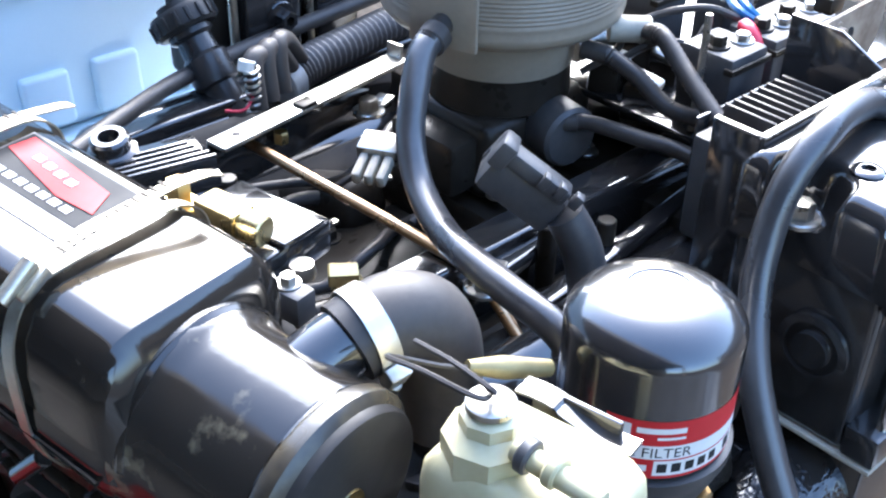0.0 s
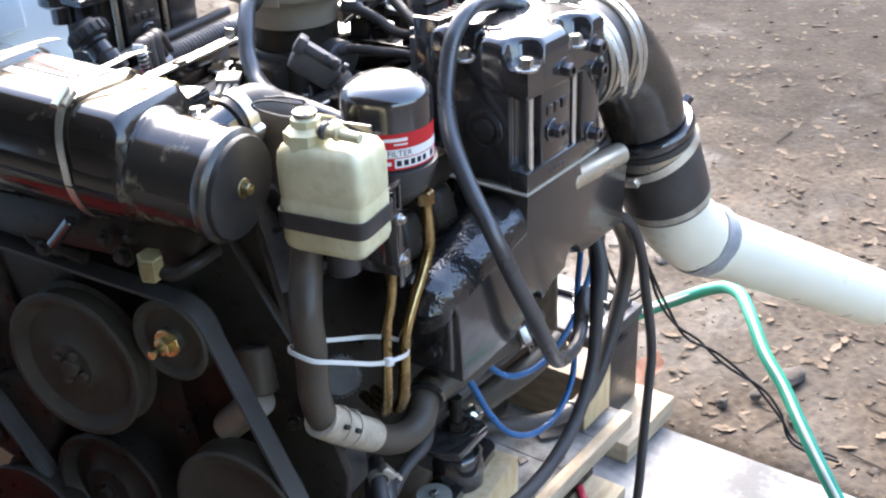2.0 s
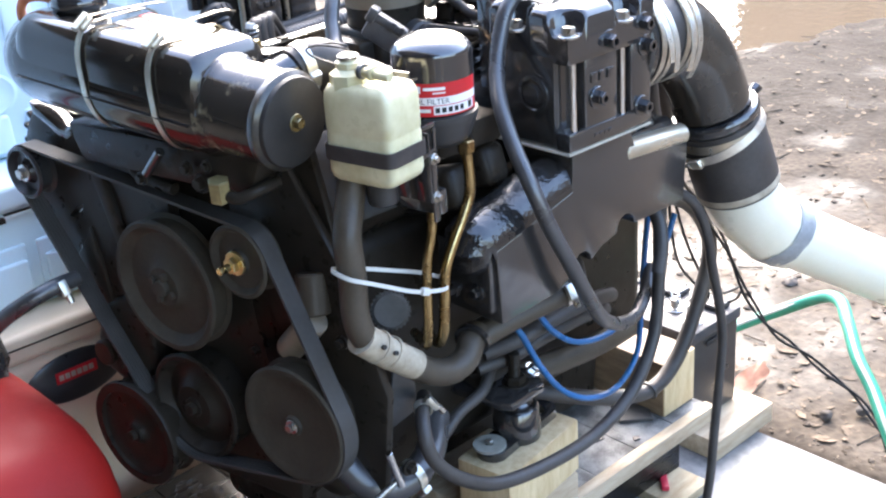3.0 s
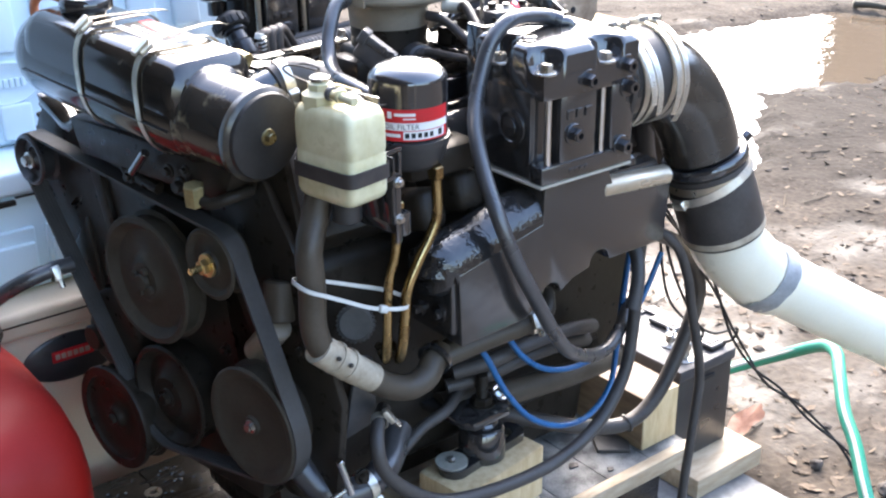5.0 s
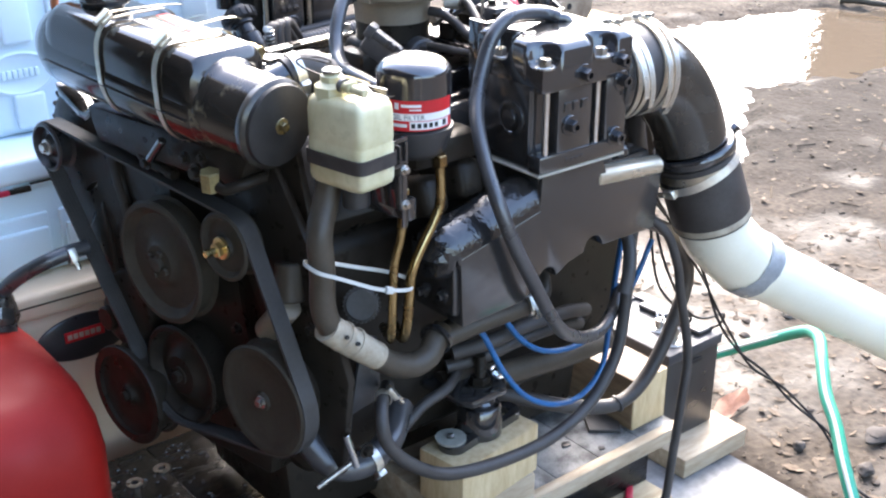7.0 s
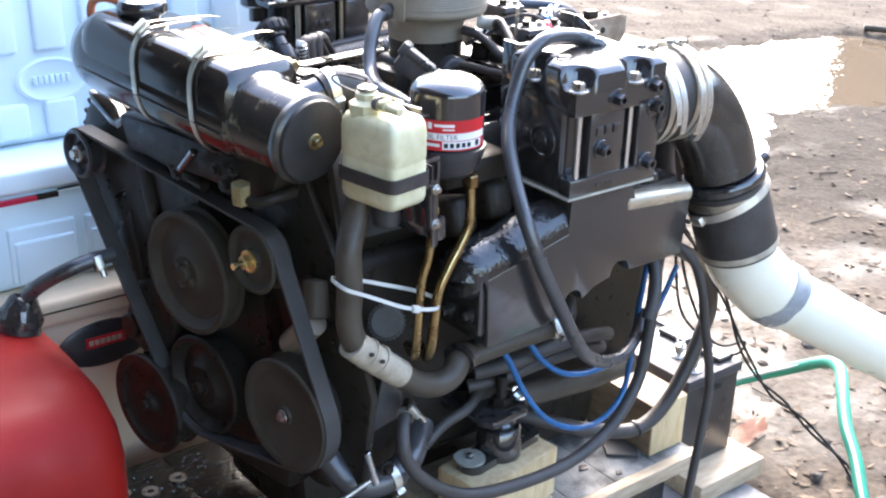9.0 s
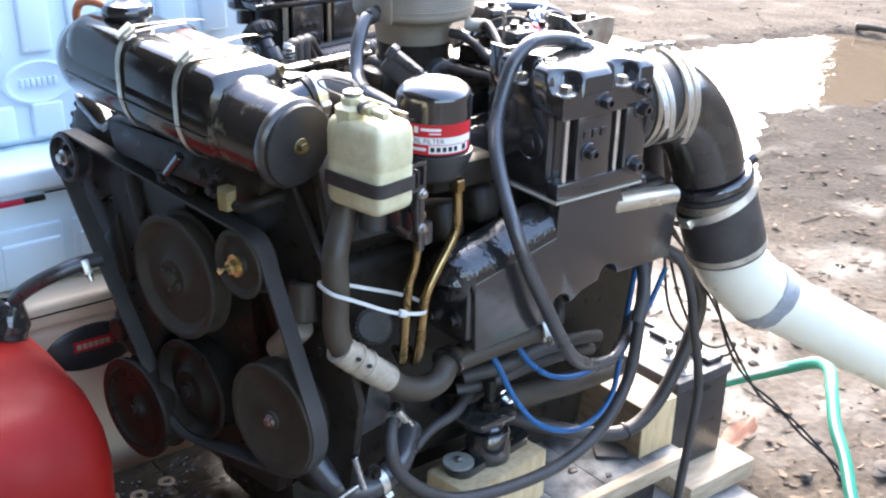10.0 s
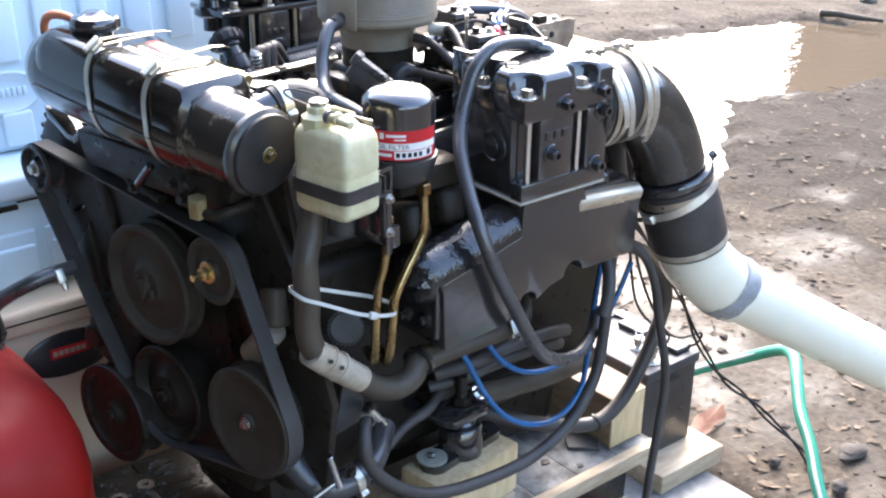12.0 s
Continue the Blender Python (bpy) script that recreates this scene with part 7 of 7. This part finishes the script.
def build_can():
    """A blow-moulded fuel can: a loaf with sloping shoulders."""
    bm = bmesh.new()
    rings = []
    for z, q, dx in ((0.0, 0.94, 0), (0.012, 1.0, 0), (0.39, 1.0, 0), (0.43, 0.965, 0), (0.466, 0.88, 0), (0.488, 0.74, 0), (0.500, 0.55, 0), (0.506, 0.38, 0), (0.508, 0.25, 0)):
        ring = []
        for k in range(48):
            a = 2 * math.pi * k / 48
            c, s_ = math.cos(a), math.sin(a)
            ring.append(bm.verts.new((-0.641 + dx + (1 - q) * 0.03 + 0.145 * q * math.copysign(abs(c) ** 0.42, c), 0.490 + (1 - q) * 0.10 + 0.185 * q * math.copysign(abs(s_) ** 0.42, s_), z)))
        rings.append(ring)
    for a, b in zip(rings, rings[1:]):
        for k in range(48):
            bm.faces.new((a[k], a[(k + 1) % 48], b[(k + 1) % 48], b[k]))
    bm.faces.new(rings[0])
    bm.faces.new(rings[-1])
    return bm


can = thing("fuel_can", "red plastic fuel can with a black capped pick-up hose", "fuel can", (-0.665, 0.40, 0))
part("body", build_can(), RED, can, angle=60)
cc = Vector((-0.560, 0.585, 0.500))
part("cap", turned([(0.028, -0.03), (0.030, 0.0), (0.030, 0.028), (0.026, 0.033), (0.014, 0.035), (0.014, 0.045), (0, 0.045)], basis(cc, (0.15, 0.1, 1)), 10), BATTERYBLACK, can, "ribbed black cap")
fh = thing("pickup_hose", "black rubber fuel hose from can to engine", "hose", (-0.57, 0.51, 0.48))
part("hose", tube([cc + Vector((0.004, 0.002, 0.020)), cc + Vector((0.012, 0.0, 0.050)), (-0.532, 0.560, 0.580), (-0.502, 0.528, 0.608), (-0.465, 0.52, 0.619), (-0.430, 0.52, 0.620)], 0.0115, 16), HOSEBLACK, fh)
hose_clamp(fh, (-0.457, 0.52, 0.613), (1, 0, 0.15), 0.0115, 0.011, 1.2)
bm = turned([(0.0125, 0.030), (0.020, 0.024), (0.027, 0.010), (0.032, -0.004), (0.032, -0.016), (0.026, -0.020)], basis(cc + Vector((0.004, 0.002, 0.030)), (0.3, 0.0, 1)), 26)
for v in bm.verts:
    v.co += Vector((noise.noise(v.co * 90), noise.noise(v.co * 90 + Vector((7, 0, 0))), noise.noise(v.co * 90 + Vector((0, 7, 0))))) * 0.005
part("foil_wrap", bm, FOIL, fh, "crumpled dark foil tape round the joint", angle=12)

# ---------------------------------------------------------------- loose washers on the pallet
for x, y, r in ((-0.401, 0.531, 0.0145), (-0.347, 0.541, 0.0145), (-0.437, 0.550, 0.010)):
    t = single("washer", turned([(r * 0.45, 0.0), (r, 0.0), (r, 0.0022), (r * 0.45, 0.0022), (r * 0.45, 0.0)], Matrix.Translation((x, y, 0.1773)), 20), ZINC, "loose oily steel washer on the pallet board", "washer", "loose washers")
for pts, lab_ in (([(0.300, 0.166), (0.330, 0.211), (0.361, 0.200), (0.361, 0.150), (0.344, 0.131)], "flat black rubber scrap beside the pine post"), ([(0.228, 0.160), (0.238, 0.172), (0.252, 0.166), (0.246, 0.156)], "small black rubber chip on the pallet"), ([(0.274, 0.114), (0.280, 0.124), (0.290, 0.118), (0.284, 0.111)], "small black rubber chip on the pallet")):
    single("rubber_scrap", prism(pts, 0.007 if len(pts) > 4 else 0.003, Matrix.Translation((0, 0, 0.1775)), 0.001), RUBBER, lab_, "scrap", "rubber scraps")
# ---------------------------------------------------------------- stones and a large leaf by the plank


def rock(c, size, seed, label):
    bm = bmesh.new()
    bmesh.ops.create_icosphere(bm, subdivisions=3, radius=1.0)
    for v in bm.verts:
        k = 1 + 0.35 * noise.noise(v.co * 1.3 + Vector((seed, 0, 0))) + 0.10 * noise.noise(v.co * 4 + Vector((0, seed, 0)))
        v.co = Vector((v.co.x * size[0], v.co.y * size[1], v.co.z * size[2])) * k + Vector(c)
    return single("stone", bm, ROCK, label, "stone", "loose stones", angle=25)


rock((1.00, -0.005, -0.024), (0.038, 0.024, 0.011), 2.0, "flat grey stone lying on the earth")
rock((0.862, -0.062, -0.020), (0.019, 0.016, 0.012), 5.0, "pale rounded stone beside the green hose")
rock((0.90, 0.03, -0.024), (0.016, 0.013, 0.010), 7.0, "small pale stone on the earth")
rock((0.835, 0.075, -0.024), (0.015, 0.012, 0.010), 9.0, "small pale stone on the earth")
rock((5.30, 2.65, -0.02), (0.055, 0.045, 0.035), 13.0, "pale stone at the far side of the yard")
branch = thing("branch", "short weathered branch lying across the yard", "branch", (4.78, 2.45, -0.03))
part("stick", tube([(4.735, 2.60, -0.015), (4.765, 2.51, -0.010), (4.79, 2.42, -0.014), (4.85, 2.28, -0.018)], [0.020, 0.019, 0.016, 0.010], 12, 4, wander=0.1), PULLEY, branch)
part("cut_end", rod((4.733, 2.606, -0.015), (4.736, 2.599, -0.015), 0.0195, 14), PALE, branch, "pale sawn end")
rock((1.32, 0.45, -0.024), (0.022, 0.017, 0.010), 11.0, "small pale stone on the earth")


def big_leaf():
    bm = bmesh.new()
    ring = []
    for k in range(26):
        a = 2 * math.pi * k / 26
        r = 0.050 * (0.72 + 0.28 * abs(math.cos(2.5 * a))) * (1 + 0.15 * noise.noise(Vector((k * 0.7, 0, 3))))
        ring.append(bm.verts.new((0.800 + r * math.cos(a), 0.232 + 0.8 * r * math.sin(a), 0.012 + 0.030 * math.cos(a + 0.6) + 0.006 * noise.noise(Vector((k * 0.5, 2, 0))))))
    mid = bm.verts.new((0.800, 0.232, 0.006))
    for k in range(26):
        bm.faces.new((ring[k], ring[(k + 1) % 26], mid))
    out = bmesh.ops.solidify(bm, geom=bm.faces[:], thickness=0.0008)
    return bm


single("leaf", big_leaf(), REDLEAF, "large rust-brown dead leaf leaning on the plank", "leaf")
cn = thing("cable_clamp", "red and black cable clamp lying under the pallet edge", "clamp", (0.40, 0.15, 0.0))
part("jaw", box((0, 0, 0), (0.07, 0.016, 0.012), pose(0.40, 0.150, 0.008, 0, 0, 35), 0.003), REDPLASTIC, cn)
part("jaw", box((0, 0, 0), (0.07, 0.014, 0.010), pose(0.398, 0.146, 0.021, 0, 8, 42), 0.003), REDPLASTIC, cn)
part("cable", tube([(0.375, 0.13, 0.012), (0.35, 0.11, 0.01), (0.36, 0.07, 0.008), (0.40, 0.06, 0.007)], 0.005, 10), RUBBER, cn)
# ---------------------------------------------------------------- leaves, stones and twigs
rng = random.Random(5)


def litter(name, count, builder, material, label, category):
    verts, faces = [], []
    for _ in range(count):
        builder(verts, faces)
    me = bpy.data.meshes.new(name)
    me.from_pydata(verts, [], faces)
    me.materials.append(material)
    tagged(new(name, me), label, category, kind="stuff")


def spot():
    while True:
        d, a = 1.7 + 7.5 * rng.random() ** 1.25, radians(rng.uniform(2, 62))
        x, y = -1.0 + d * math.cos(a), -1.03 + d * math.sin(a)
        if x > 0.72 and puddle_depth(x, y) < 0.02:
            return x, y, earth_height(x, y)


def leaf(verts, faces):
    x, y, z = spot()
    s, a = 0.004 + 0.020 * rng.random() ** 3.6, rng.uniform(0, 6.3)
    tilt = Euler((rng.gauss(0, 0.16), rng.gauss(0, 0.16), a)).to_matrix()
    k = len(verts)
    curl = rng.uniform(-0.15, 0.3)
    shape = ((-1, 0), (-0.55, 0.34), (-0.2, 0.26), (0.1, 0.45), (0.45, 0.28), (1, 0), (0.45, -0.28), (0.1, -0.45), (-0.2, -0.26), (-0.55, -0.34))
    for u, v in shape:
        p = tilt @ Vector((u * s, v * s * 1.1, s * curl * (u * u + 2 * v * v))) + Vector((x, y, z + s * 0.12))
        verts.append(tuple(p))
    verts.append((x, y, z + s * 0.09))
    faces.extend((k + i, k + (i + 1) % 10, k + 10) for i in range(10))


def stone(verts, faces):
    x, y, z = spot()
    s = 0.003 + 0.010 * rng.random() ** 6
    k = len(verts)
    t = (1 + 5 ** 0.5) / 2
    for p in ((-1, t, 0), (1, t, 0), (-1, -t, 0), (1, -t, 0), (0, -1, t), (0, 1, t), (0, -1, -t), (0, 1, -t), (t, 0, -1), (t, 0, 1), (-t, 0, -1), (-t, 0, 1)):
        verts.append((x + p[0] * s * 0.55 * rng.uniform(0.75, 1.3), y + p[1] * s * 0.55 * rng.uniform(0.75, 1.3), z + s * 0.1 + p[2] * s * 0.30 * rng.uniform(0.75, 1.3)))
    for f in ((0, 11, 5), (0, 5, 1), (0, 1, 7), (0, 7, 10), (0, 10, 11), (1, 5, 9), (5, 11, 4), (11, 10, 2), (10, 7, 6), (7, 1, 8), (3, 9, 4), (3, 4, 2), (3, 2, 6), (3, 6, 8), (3, 8, 9), (4, 9, 5), (2, 4, 11), (6, 2, 10), (8, 6, 7), (9, 8, 1)):
        faces.append(tuple(k + i for i in f))


def twig(verts, faces):
    x, y, z = spot()
    l, a, w = rng.uniform(0.03, 0.12), rng.uniform(0, 6.3), rng.uniform(0.001, 0.0025)
    c, s = math.cos(a), math.sin(a)
    k = len(verts)
    for q in (-0.5, 0.5):
        for u, v in ((-1, 0), (0, 1.6), (1, 0)):
            verts.append((x + c * q * l - s * u * w, y + s * q * l + c * u * w, z + 0.003 + v * w))
    faces.extend(((k, k + 1, k + 4, k + 3), (k + 1, k + 2, k + 5, k + 4), (k + 2, k, k + 3, k + 5)))


litter("leaf_litter", 13000, leaf, LEAF, "scattered dead brown leaves on the earth", "leaves")
litter("gravel", 2400, stone, STONE, "small pale stones bedded in the earth", "gravel")
litter("twigs", 260, twig, LEAF, "thin dry twigs on the earth", "twigs")


def drop(verts, faces):
    """A flat bead of water and oil on the pallet's dark boards."""
    x, y, q = rng.uniform(-0.435, -0.05), rng.uniform(0.105, 0.60), 0.001 + 0.0035 * rng.random() ** 2
    k = len(verts)
    for h, w in ((0.0, 1.0), (0.35, 0.8)):
        for i in range(8):
            a = 2 * math.pi * i / 8
            verts.append((x + q * w * math.cos(a) * 1.2, y + q * w * math.sin(a), 0.1772 + q * h))
    verts.append((x, y, 0.1772 + q * 0.5))
    for i in range(8):
        j = (i + 1) % 8
        faces.extend(((k + i, k + j, k + 8 + j, k + 8 + i), (k + 8 + i, k + 8 + j, k + 16)))


litter("water_drops", 420, drop, DROPS, "beads of oily water on the dark pallet boards", "drops")
